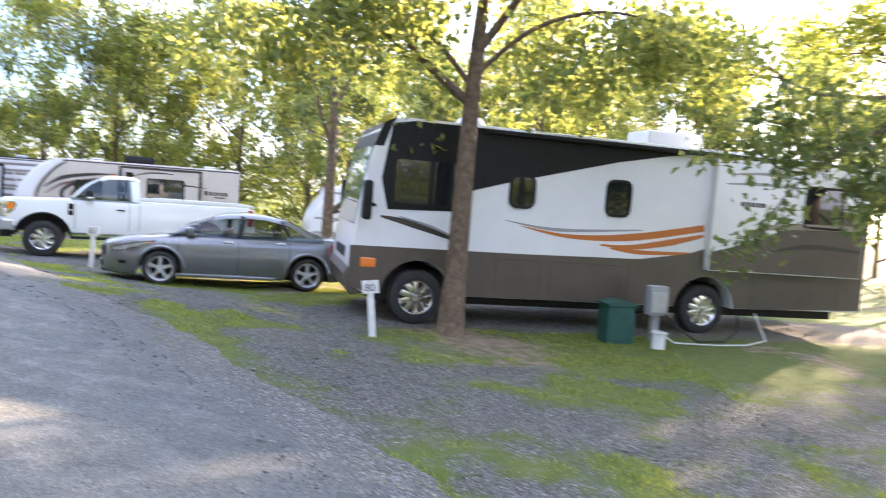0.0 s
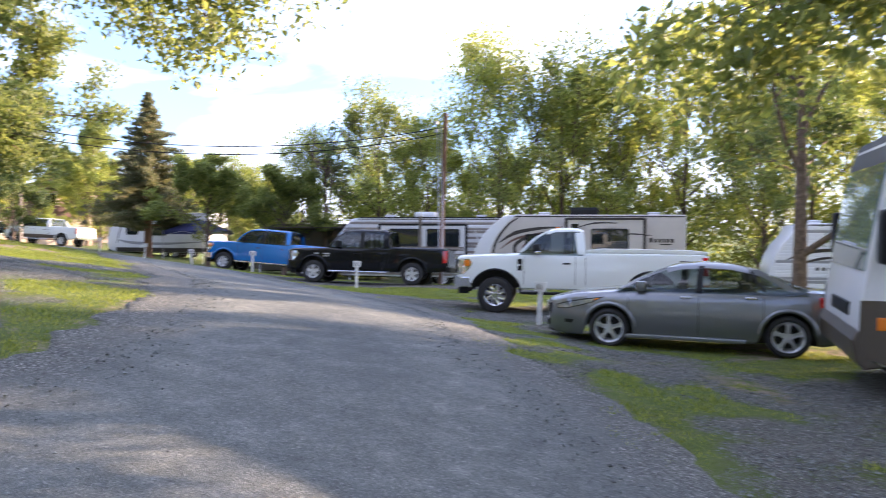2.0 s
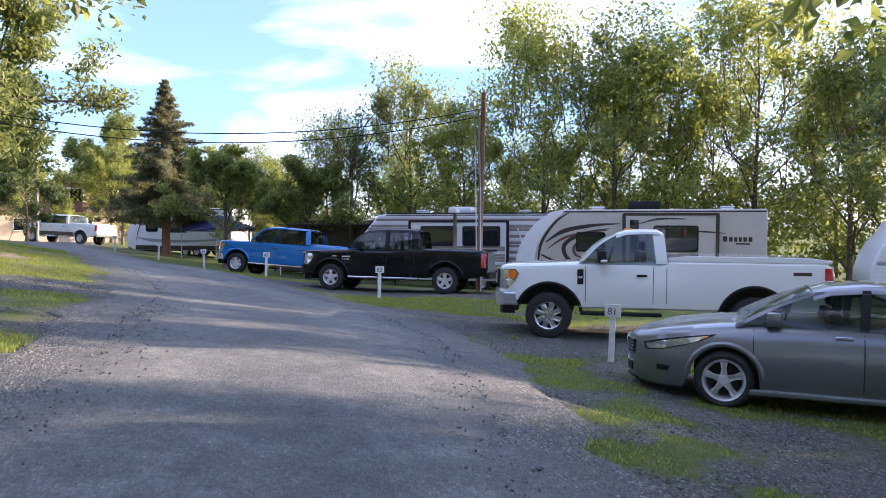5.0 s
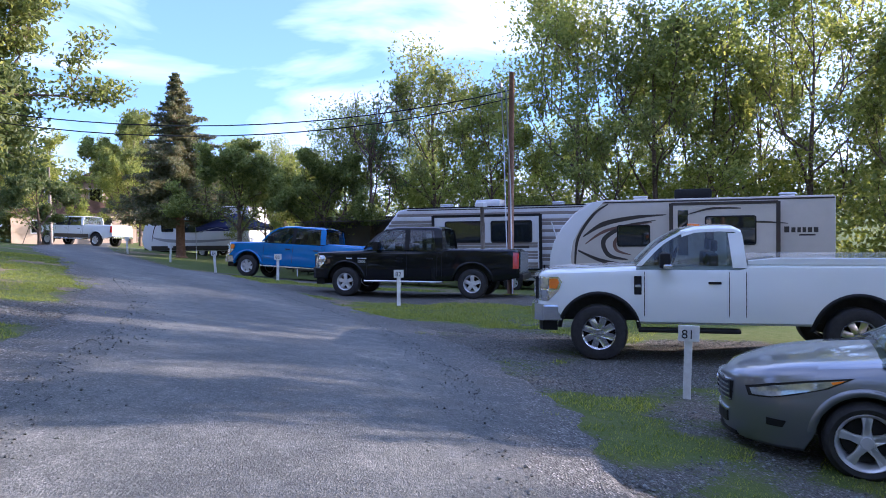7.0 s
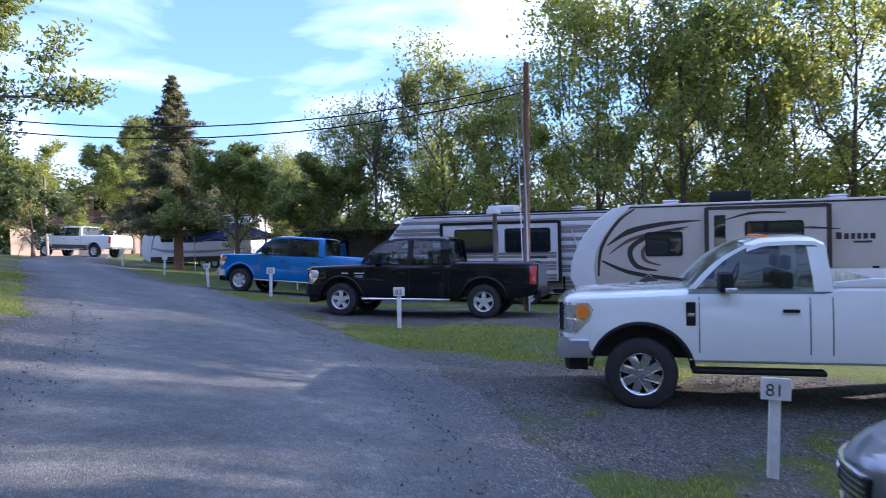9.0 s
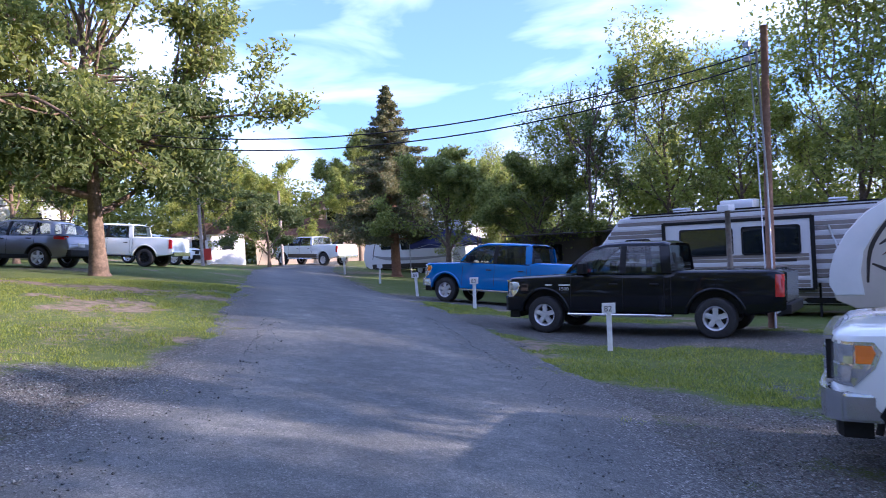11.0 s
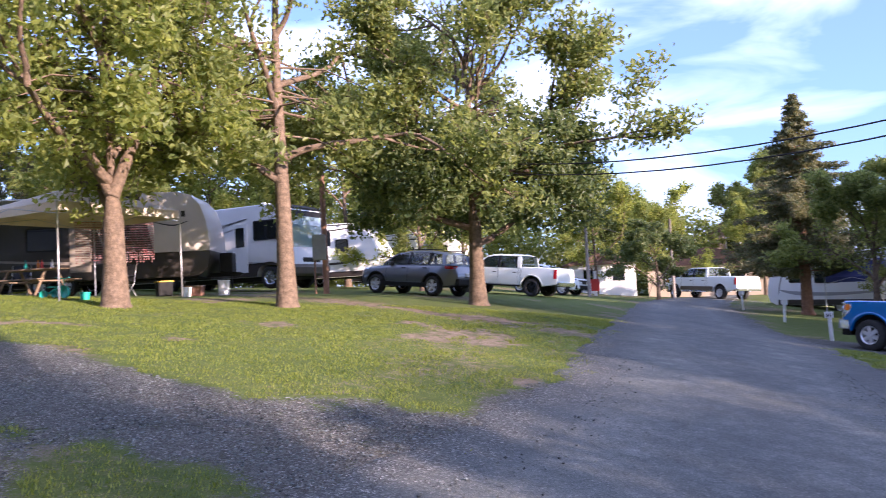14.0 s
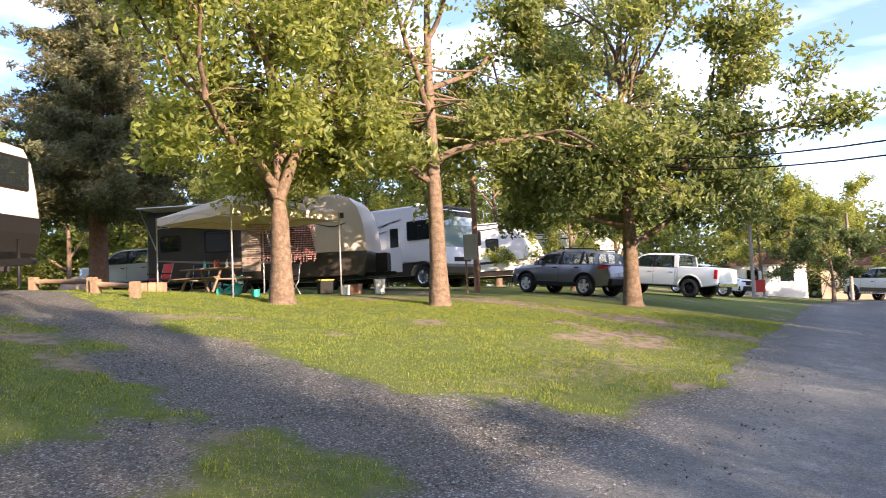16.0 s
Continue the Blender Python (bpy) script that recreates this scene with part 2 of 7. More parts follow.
def swoosh(name, pts, widths, y, material, parent, depth=0.005):
    """A curved stripe on a side wall: (x, z) centre line with tapering width."""
    c = curve_pts(pts, 8)
    w = np.interp(np.linspace(0, 1, len(c)), np.linspace(0, 1, len(widths)), widths)
    top, low = [], []
    for i, p in enumerate(c):
        d = c[min(i + 1, len(c) - 1)] - c[max(i - 1, 0)]
        d = d / (np.hypot(*d) + 1e-9)
        q = np.array((-d[1], d[0])) * w[i] / 2
        top.append(p + q)
        low.append(p - q)
    n = len(c)
    verts = [(p[0], y, p[1]) for p in top + low] + [(p[0], y + depth, p[1]) for p in top + low]
    faces = []
    for i in range(n - 1):
        faces += [(2 * n + i, 2 * n + i + 1, 3 * n + i + 1, 3 * n + i), (i, i + 1, 2 * n + i + 1, 2 * n + i), (n + i, n + i + 1, 3 * n + i + 1, 3 * n + i)]
    faces += [(0, n, 3 * n, 2 * n), (n - 1, 2 * n - 1, 4 * n - 1, 3 * n - 1)]
    return meshed(name, verts, faces, material, parent)

def lettering(name, text, size, m, material, parent=None, shear=0.0, stretch=1.0):
    """Raised letters in the built-in font, as a mesh; m: pose of the line's left end."""
    cu = bpy.data.curves.new(name, "FONT")
    cu.body, cu.size, cu.extrude, cu.shear = text, size, 0.004, shear
    tmp = new(name + "_line", cu)
    me = bpy.data.meshes.new_from_object(tmp.evaluated_get(bpy.context.evaluated_depsgraph_get()))
    bpy.data.objects.remove(tmp)
    me.transform(m @ Matrix.Diagonal((stretch, 1, 1, 1)))
    me.materials.clear()
    me.materials.append(material)
    ob = new(name, me)
    if parent:
        ob.parent = parent
    return ob

# ---- lie of the land ----
LAND = [(4.5, -14.5, .1), (2.6, -10.3, .18), (.6, -7, .4), (-1.6, -3.2, .58), (-3.1, -1.85, .62), (0, 0, 0), (2.8, 0, 0), (0, 1.6, 0), (2.8, 1.6, 0),
        (-3.9, 3.6, .05), (-.5, 5, .05), (4.8, -2, -.12), (12, -1, -.15), (-13.2, 8.3, .15), (-9.8, 9.2, .15), (-20.6, 11.7, .2), (-2, 1.8, .05),
        (-10.7, 7.35, .1), (-24, 12.3, .2), (-18.2, 3.8, 1.1), (-25.6, 1.9, 1.85), (-21.2, -3.5, 2.05), (-18.6, -6.5, 2.15), (-30, 1.1, 2.15),
        (-37.3, 6.4, 1.8), (-13, 16, -.35), (-6, 17, -.3), (8, 12, -.3), (-34, 18, .3), (-31, -14, 2.9), (-34, -8, 2.75), (-20.6, -12.2, 2.9), (-17.4, -13.5, 2.85), (-26, -10, 2.75), (-36, -18, 3.3)]
_P = np.array(LAND)

def _kernel(r):
    return np.where(r > 0, r * r * np.log(r + 1e-9), 0.0)

_n = len(_P)
_A = np.zeros((_n + 3, _n + 3))
_A[:_n, :_n] = _kernel(np.linalg.norm(_P[:, None, :2] - _P[None, :, :2], axis=2)) + np.eye(_n) * 2
_A[:_n, _n], _A[:_n, _n + 1:], _A[_n, :_n], _A[_n + 1:, :_n] = 1, _P[:, :2], 1, _P[:, :2].T
_W = np.linalg.solve(_A, np.r_[_P[:, 2], 0, 0, 0])

def gz_many(x, y):
    """Height of the land at arrays of places."""
    x, y = np.asarray(x, float), np.asarray(y, float)
    cx, cy = np.clip(x, -50, 25), np.clip(y, -35, 35)
    z = _W[_n] + _W[_n + 1] * cx + _W[_n + 2] * cy
    for i in range(_n):
        z = z + _W[i] * _kernel(np.hypot(cx - _P[i, 0], cy - _P[i, 1]))
    z = np.clip(z, -0.7, 3.2)
    far = np.clip((np.hypot(x + 12, y - 4) - 26) / 34, 0, 1)
    far = far * far * (3 - 2 * far)
    side = np.clip((6 - (y + 0.45 * (x + 18)) * 1.0 - 4) / 14, 0, 1)
    return z * (1 - far) + (0.75 + 2.0 * side * np.clip(-x / 30, 0, 1)) * far

def gz(x, y):
    return float(gz_many(np.array([x]), np.array([y]))[0])

def stand(front, rear, track, near=1):
    """The pose of a vehicle from the places of its near front and rear wheels: x forward, y left."""
    f, r = Vector((*front, 0)), Vector((*rear, 0))
    fw = (f - r).normalized()
    left = Vector((-fw.y, fw.x, 0))
    c = (f + r) / 2 - left * (track / 2 * near)
    h = (f - r).length / 2
    pf, pr = c + fw * h, c - fw * h
    zs = [gz(*(p + left * s * track / 2).xy) for p in (pf, pr) for s in (1, -1)]
    ax = (fw * 2 * h + Vector((0, 0, (zs[0] + zs[1] - zs[2] - zs[3]) / 2))).normalized()
    ay = (left * track + Vector((0, 0, (zs[0] + zs[2] - zs[1] - zs[3]) / 2))).normalized()
    az = ax.cross(ay).normalized()
    ay = az.cross(ax)
    m = Matrix((ax, ay, az)).transposed().to_4x4()
    m.translation = Vector((c.x, c.y, sum(zs) / 4 - 0.012))
    return m

def inside(px, py, poly):
    """Signed distance to an outline, positive inside, for arrays."""
    d = np.full(px.shape, 1e9)
    ins = np.zeros(px.shape, bool)
    k = len(poly)
    for i in range(k):
        (x0, y0), (x1, y1) = poly[i], poly[(i + 1) % k]
        ex, ey = x1 - x0, y1 - y0
        t = np.clip(((px - x0) * ex + (py - y0) * ey) / (ex * ex + ey * ey), 0, 1)
        d = np.minimum(d, np.hypot(px - x0 - t * ex, py - y0 - t * ey))
        if y0 != y1:
            ins ^= ((y0 > py) != (y1 > py)) & (px < ex * (py - y0) / ey + x0)
    return np.where(ins, d, -d)

def smooth_noise(x, y, scale, seed=0):
    """Smooth value noise for arrays, -1 to 1."""
    g = np.random.RandomState(seed).rand(128, 128) * 2 - 1
    u, v = x / scale + 1000.3, y / scale + 1000.7
    i, j = np.floor(u).astype(int), np.floor(v).astype(int)
    a, b = u - i, v - j
    a, b = a * a * (3 - 2 * a), b * b * (3 - 2 * b)
    i0, i1, j0, j1 = i % 128, (i + 1) % 128, j % 128, (j + 1) % 128
    return (g[i0, j0] * (1 - a) + g[i1, j0] * a) * (1 - b) + (g[i0, j1] * (1 - a) + g[i1, j1] * a) * b

ROAD_R = [(13, -24), (7.6, -14.5), (5.6, -11.2), (4.1, -9.2), (2.8, -7.5), (1.2, -5.5), (-.5, -4.1), (-2.2, -1.9), (-4.0, .25), (-6.5, 2.35), (-8.9, 4.0), (-11.2, 4.95), (-13.4, 6.0), (-18.8, 8.4), (-25.5, 10.9), (-32.8, 13.6), (-42, 18), (-56, 27), (-72, 40)]
ROAD_L = [(7, -28), (1.5, -17.5), (-.6, -13.5), (-1.4, -10.6), (-1.9, -8.6), (-2.9, -7.0), (-4.3, -5.3), (-6, -3.9), (-8.2, -1.9), (-9.6, -.9), (-11.1, .2), (-12.9, 1.2), (-14.8, 2.15), (-18.8, 3.9), (-25, 6.6), (-31.5, 9.4), (-39.5, 13), (-53, 21.5), (-68, 34)]
ROAD_POLY = ROAD_R + ROAD_L[::-1]
GRAVEL_POLYS = [
    [(-22.4, -15.5), (-20, -11.7), (-15.2, -7.25), (-13.6, -5.3), (-11.9, -3.1), (-12.1, -.9), (-14.2, 1.3), (-18.5, 3.4), (-11, .6), (-5, -3.5), (-2, -7.5), (-1, -10.8), (-2.7, -9.6), (-2.7, -8.8), (-4.6, -6.1), (-7.7, -3.7), (-8.6, -2.9), (-9.6, -4), (-9.9, -5.1), (-13, -7.7), (-15.6, -10.6), (-19, -16.5)],
    [(-10.4, 5.0), (-6.8, 2.6), (-4, 0), (-2.0, -1.9), (-3.0, .8), (-1.6, 2.9), (3, 3.1), (4, 6.6), (-3, 6.7), (-5.5, 5.8), (-8.3, 4.9)],
    [(-17, 7.1), (-12.6, 7.1), (-8.0, 8.6), (-5, 9.4), (-5, 12), (-13, 11.2), (-17, 9)],
    [(-25, 10.6), (-20, 10.0), (-15, 12), (-15, 14), (-24, 13.4)],
    [(2.6, -7.9), (1.0, -5.6), (2.2, -4.6), (4.0, -5.2), (9, -4.6), (16, -3.5), (18, -9), (8, -13), (5, -11)],
    [(3.6, -2.9), (18, -.6), (18, 3), (3.6, .9)],
    [(-1.5, -1.2), (3.6, -2.6), (3.8, -1.3), (-.5, -.5)],
    [(-2.0, -11), (-2.6, -9), (-4.5, -6), (-7.5, -3.8), (-8.6, -5.2), (-6.5, -8), (-3.6, -11.8)],
    [(-11.5, -8), (-9.5, -4.6), (-7.6, -3.4), (-5.5, -5.5), (-5, -9), (-10, -12)],
]

# ---- ground and road ----
def axis(lo, hi, step, reach):
    core = np.arange(lo, hi + step / 2, step)
    out, s, p = [], step, hi
    while p < reach:
        s *= 1.28
        p += s
        out.append(p)
    neg, s, p = [], step, lo
    while p > -reach:
        s *= 1.28
        p -= s
        neg.append(p)
    return np.r_[neg[::-1], core, out]

def ground_cover(x, y):
    """How far gravel and bare dirt cover the ground, 0 to 1."""
    n1, n2, n3 = smooth_noise(x, y, 1.3, 1), smooth_noise(x, y, .45, 2), smooth_noise(x, y, 3.5, 3)
    wob = n1 * .35 + n2 * .18 + n3 * .3
    d_road = inside(x, y, ROAD_POLY)
    g = np.clip((d_road + .75 + wob * 1.1) / .5, 0, 1)
    for k, poly in enumerate(GRAVEL_POLYS):
        d = inside(x, y, poly) + wob
        a = np.clip(d / .5, 0, 1)
        if k in (1, 4, 6, 7, 8):
            a *= np.clip((.95 if k == 1 else .5 if k > 6 else .62) + n1 * .75 + n2 * .5, 0, 1)
        g = np.maximum(g, a)
    near = np.clip((d_road + 5.5) / 2.5, 0, 1) * np.clip((x + 8) / 2, 0, 1) * np.clip((x * .62 + y * .78 + 6.5) / 2, 0, 1)
    g = np.maximum(g, near * np.clip(.42 + n1 * .6 + n2 * .9, 0, .95))
    lawn = np.clip(inside(x, y, [(-14, 1.6), (-12.3, -.6), (-12.2, -2.6), (-17, -2), (-20, 1)]) / 1.5 + .2 + n1 * .6, 0, 1) * .45
    track = np.exp(-((np.abs((x + 18.4) * .68 - (y - 3.6) * .73 + n1 * .35)) / .85) ** 2) * np.clip((-x - 16.5) / 1.0, 0, 1) * np.clip((32 + x) / 4, 0, 1) * np.clip(.85 + n1 * .4, 0, 1)
    verge = np.clip((d_road + 2.2 + wob * 1.6) / 1.6, 0, 1) * np.clip(.45 + n1 * .6 + n2 * .5, 0, 1) * .8
    treep = np.exp(-((x - 5.6) ** 2 + (y + 2.9) ** 2) / 3.5) * np.clip(.75 + n1 * .6, 0, 1)
    patch = np.clip((n3 * .6 + n1 * .6 + n2 * .3 - .25) / .3, 0, 1) * .7
    return g, np.clip(np.maximum.reduce([lawn, track, verge, treep, patch]), 0, 1)

xs, ys = axis(-25, 10, .2, 2600), axis(-15, 13, .2, 2600)
GX, GY = np.meshgrid(xs, ys)
GZ = gz_many(GX, GY) + smooth_noise(GX, GY, .6, 5) * .012 + smooth_noise(GX, GY, .25, 6) * .006
nx, ny = len(xs), len(ys)
idx = np.arange(nx * ny).reshape(ny, nx)
quads = np.stack([idx[:-1, :-1], idx[:-1, 1:], idx[1:, 1:], idx[1:, :-1]], -1).reshape(-1, 4)
me = bpy.data.meshes.new("ground")
me.from_pydata(np.stack([GX, GY, GZ], -1).reshape(-1, 3).tolist(), [], quads.tolist())
gcov, dcov = ground_cover(GX.ravel(), GY.ravel())
for key, vals in (("gravel", gcov), ("dirt", dcov)):
    me.attributes.new(key, "FLOAT", "POINT").data.foreach_set("value", vals.astype(np.float32))
me.shade_smooth()
ground = tagged(new("ground", me), "mown grass with gravel pads and bare dirt patches", "ground", kind="structure")

def ramp(n, l, src, stops):
    r = n.new("ShaderNodeValToRGB")
    while len(r.color_ramp.elements) < len(stops):
        r.color_ramp.elements.new(0.5)
    for e, (p, c) in zip(r.color_ramp.elements, stops):
        e.position, e.color = p, (*c, 1)
    l.new(src, r.inputs[0])
    return r.outputs[0]

def noise_node(n, l, co, scale, detail=6, rough=0.6):
    a = n.new("ShaderNodeTexNoise")
    a.inputs["Scale"].default_value, a.inputs["Detail"].default_value, a.inputs["Roughness"].default_value = scale, detail, rough
    l.new(co, a.inputs["Vector"])
    return a.outputs["Fac"]

def math_node(n, l, op, a, b, clamp=False):
    q = n.new("ShaderNodeMath")
    q.operation, q.use_clamp = op, clamp
    for k, v in enumerate((a, b)):
        if isinstance(v, (int, float)):
            q.inputs[k].default_value = v
        else:
            l.new(v, q.inputs[k])
    return q.outputs[0]

def mix_node(n, l, f, a, b):
    q = n.new("ShaderNodeMixRGB")
    l.new(f, q.inputs[0])
    l.new(a, q.inputs[1])
    l.new(b, q.inputs[2])
    return q.outputs[0]

STONE_STOPS = [(.0, (.036, .041, .040)), (.6, (.105, .115, .108)), (.93, (.20, .208, .195)), (1.0, (.42, .415, .39))]
def ground_material():
    m = bpy.data.materials.new("ground_cover")
    m.use_nodes = True
    n, l = m.node_tree.nodes, m.node_tree.links
    p = n["Principled BSDF"]
    p.inputs["Roughness"].default_value = 0.95
    p.inputs["Specular IOR Level"].default_value = 0.2
    co = n.new("ShaderNodeTexCoord").outputs["Object"]
    att = {}
    for key in ("gravel", "dirt"):
        a = n.new("ShaderNodeAttribute")
        a.attribute_name = key
        att[key] = a.outputs["Fac"]
    fine, mid, big = noise_node(n, l, co, 38, 8, .7), noise_node(n, l, co, 5, 6), noise_node(n, l, co, .5, 4)
    g1 = ramp(n, l, fine, [(.25, (.038, .058, .012)), (.55, (.105, .155, .028)), (.8, (.21, .25, .062))])
    g2 = ramp(n, l, mid, [(.3, (.055, .078, .018)), (.7, (.16, .155, .06))])
    grass = n.new("ShaderNodeMixRGB")
    l.new(ramp(n, l, big, [(.35, (.25, .25, .25)), (.7, (.6, .6, .6))]), grass.inputs[0])
    l.new(g1, grass.inputs[1])
    l.new(g2, grass.inputs[2])
    vo = n.new("ShaderNodeTexVoronoi")
    vo.inputs["Scale"].default_value = 58
    l.new(co, vo.inputs["Vector"])
    sep = n.new("ShaderNodeSeparateColor")
    l.new(vo.outputs["Color"], sep.inputs[0])
    stone = ramp(n, l, sep.outputs[0], STONE_STOPS)
    dirtc = ramp(n, l, mid, [(.3, (.15, .115, .085)), (.7, (.28, .22, .165))])
    # ragged borders between the covers
    edge = math_node(n, l, "MULTIPLY", math_node(n, l, "SUBTRACT", fine, .5), 2.6)
    edge2 = math_node(n, l, "MULTIPLY", math_node(n, l, "SUBTRACT", mid, .5), 1.5)
    def sharp(src):
        q = math_node(n, l, "ADD", math_node(n, l, "ADD", src, edge), edge2)
        return math_node(n, l, "MULTIPLY", math_node(n, l, "SUBTRACT", q, .38), 2.6, True)
    c = mix_node(n, l, sharp(att["dirt"]), grass.outputs[0], dirtc)
    gfac = sharp(att["gravel"])
    dust = n.new("ShaderNodeMixRGB")
    l.new(math_node(n, l, "MULTIPLY", big, .35), dust.inputs[0])
    l.new(stone, dust.inputs[1])
    l.new(dirtc, dust.inputs[2])
    c = mix_node(n, l, gfac, c, dust.outputs[0])
    l.new(c, p.inputs["Base Color"])
    h = mix_node(n, l, gfac, fine, vo.outputs["Distance"])
    u = n.new("ShaderNodeBump")
    u.inputs["Strength"].default_value, u.inputs["Distance"].default_value = 0.9, 0.03
    l.new(h, u.inputs["Height"])
    l.new(u.outputs[0], p.inputs["Normal"])
    return m

ground.data.materials.append(ground_material())

def road_material():
    m = bpy.data.materials.new("worn_asphalt")
    m.use_nodes = True
    n, l = m.node_tree.nodes, m.node_tree.links
    p = n["Principled BSDF"]
    p.inputs["Roughness"].default_value = 0.88
    p.inputs["Specular IOR Level"].default_value = 0.25
    co = n.new("ShaderNodeTexCoord").outputs["Object"]
    att = {}
    for key in ("verge", "across"):
        a = n.new("ShaderNodeAttribute")
        a.attribute_name = key
        att[key] = a.outputs["Fac"]
    fine, grit, mid, big = noise_node(n, l, co, 75, 6, .8), noise_node(n, l, co, 22, 6, .75), noise_node(n, l, co, 3.0, 8, .65), noise_node(n, l, co, .45, 5)
    def chips(scale, stops):
        vo = n.new("ShaderNodeTexVoronoi")
        vo.inputs["Scale"].default_value = scale
        l.new(co, vo.inputs["Vector"])
        sep = n.new("ShaderNodeSeparateColor")
        l.new(vo.outputs["Color"], sep.inputs[0])
        return ramp(n, l, sep.outputs[0], stops), vo.outputs["Distance"]
    def blend(mode, f, a, b):
        q = n.new("ShaderNodeMixRGB")
        q.blend_type = mode
        if isinstance(f, float):
            q.inputs[0].default_value = f
        else:
            l.new(f, q.inputs[0])
        l.new(a, q.inputs[1])
        l.new(b, q.inputs[2])
        return q.outputs[0]
    a = ramp(n, l, mid, [(.28, (.088, .097, .091)), (.52, (.140, .152, .143)), (.72, (.245, .257, .24))])
    b = ramp(n, l, fine, [(.34, (.022, .026, .025)), (.5, (.140, .153, .144)), (.68, (.395, .412, .39))])
    base = blend("MIX", .4, a, b)
    agg, dist = chips(70, [(0, (.35, .35, .36)), (.12, (.8, .8, .81)), (.8, (1.0, 1.0, 1.0)), (.95, (1.5, 1.49, 1.46)), (1, (2.3, 2.25, 2.2))])
    base = blend("MULTIPLY", .45, base, agg)
    base = blend("MULTIPLY", 1.0, base, ramp(n, l, grit, [(.3, (.72, .72, .74)), (.5, (1, 1, 1)), (.72, (1.35, 1.33, 1.3))]))
    base = blend("MULTIPLY", 1.0, base, ramp(n, l, big, [(.3, (.78, .78, .80)), (.7, (1.14, 1.10, 1.06))]))
    # paler wheel tracks, worn unevenly
    tr = ramp(n, l, att["across"], [(.10, (.86, .86, .87)), (.25, (1.14, 1.13, 1.11)), (.40, (.97, .97, .97)), (.52, (.88, .88, .89)), (.70, (1.15, 1.14, 1.12)), (.88, (.86, .86, .87))])
    base = blend("MULTIPLY", math_node(n, l, "MULTIPLY", mid, 1.5, True), base, tr)
    # crumbling into gravel and dust at the sides
    stone, dist2 = chips(58, STONE_STOPS)
    dirt = ramp(n, l, mid, [(.3, (.15, .125, .10)), (.7, (.26, .22, .18))])
    side = blend("MIX", math_node(n, l, "MULTIPLY", big, .3), stone, dirt)
    q = math_node(n, l, "ADD", att["verge"], math_node(n, l, "MULTIPLY", math_node(n, l, "SUBTRACT", mid, .5), 1.3))
    q = math_node(n, l, "ADD", q, math_node(n, l, "MULTIPLY", math_node(n, l, "SUBTRACT", grit, .5), 1.4))
    f = math_node(n, l, "MULTIPLY", math_node(n, l, "SUBTRACT", q, .32), 2.2, True)
    l.new(blend("MIX", f, base, side), p.inputs["Base Color"])
    h = mix_node(n, l, f, mix_node(n, l, math_node(n, l, "ADD", .4, 0.0), fine, dist), dist2)
    u = n.new("ShaderNodeBump")
    u.inputs["Strength"].default_value, u.inputs["Distance"].default_value = .8, .018
    l.new(h, u.inputs["Height"])
    l.new(u.outputs[0], p.inputs["Normal"])
    return m

M_ROAD = road_material()
def build_road():
    r = np.array(curve_pts(ROAD_R, 24))
    li = np.array(curve_pts(ROAD_L, 24))
    nu = 44
    cnt = len(r)
    wr = smooth_noise(r[:, 0], r[:, 1], .5, 8) * .18 + smooth_noise(r[:, 0], r[:, 1], .16, 9) * .08
    wl_ = smooth_noise(li[:, 0], li[:, 1], .5, 10) * .18 + smooth_noise(li[:, 0], li[:, 1], .16, 11) * .08
    wide = np.linalg.norm(r - li, axis=1)
    d = (r - li) / wide[:, None]
    over = .75
    r, li = r + d * (wr + over)[:, None], li - d * (wl_ + over)[:, None]
    u = np.linspace(0, 1, nu)
    X = li[:, None, 0] * (1 - u) + r[:, None, 0] * u
    Y = li[:, None, 1] * (1 - u) + r[:, None, 1] * u
    edge = np.minimum(u, 1 - u)
    dist = edge[None, :] * (wide + 2 * over)[:, None]
    verge = np.clip(1 - (dist - .1) / 1.5, 0, 1)
    Z = gz_many(X, Y) + np.where(edge < .01, -.06, .018 + .03 * np.sin(np.pi * u) ** 2)[None, :] + smooth_noise(X, Y, .8, 12) * .006
    ii = np.arange(cnt * nu).reshape(cnt, nu)
    f = np.stack([ii[:-1, :-1], ii[:-1, 1:], ii[1:, 1:], ii[1:, :-1]], -1).reshape(-1, 4)
    ob = meshed("road", np.stack([X, Y, Z], -1).reshape(-1, 3), f, M_ROAD, smooth=True)
    for key, vals in (("verge", verge), ("across", np.broadcast_to(u[None, :], X.shape))):
        ob.data.attributes.new(key, "FLOAT", "POINT").data.foreach_set("value", np.ascontiguousarray(vals).ravel().astype(np.float32))
    return tagged(ob, "worn grey asphalt lane with crumbling gravel edges", "road", kind="structure")
build_road()

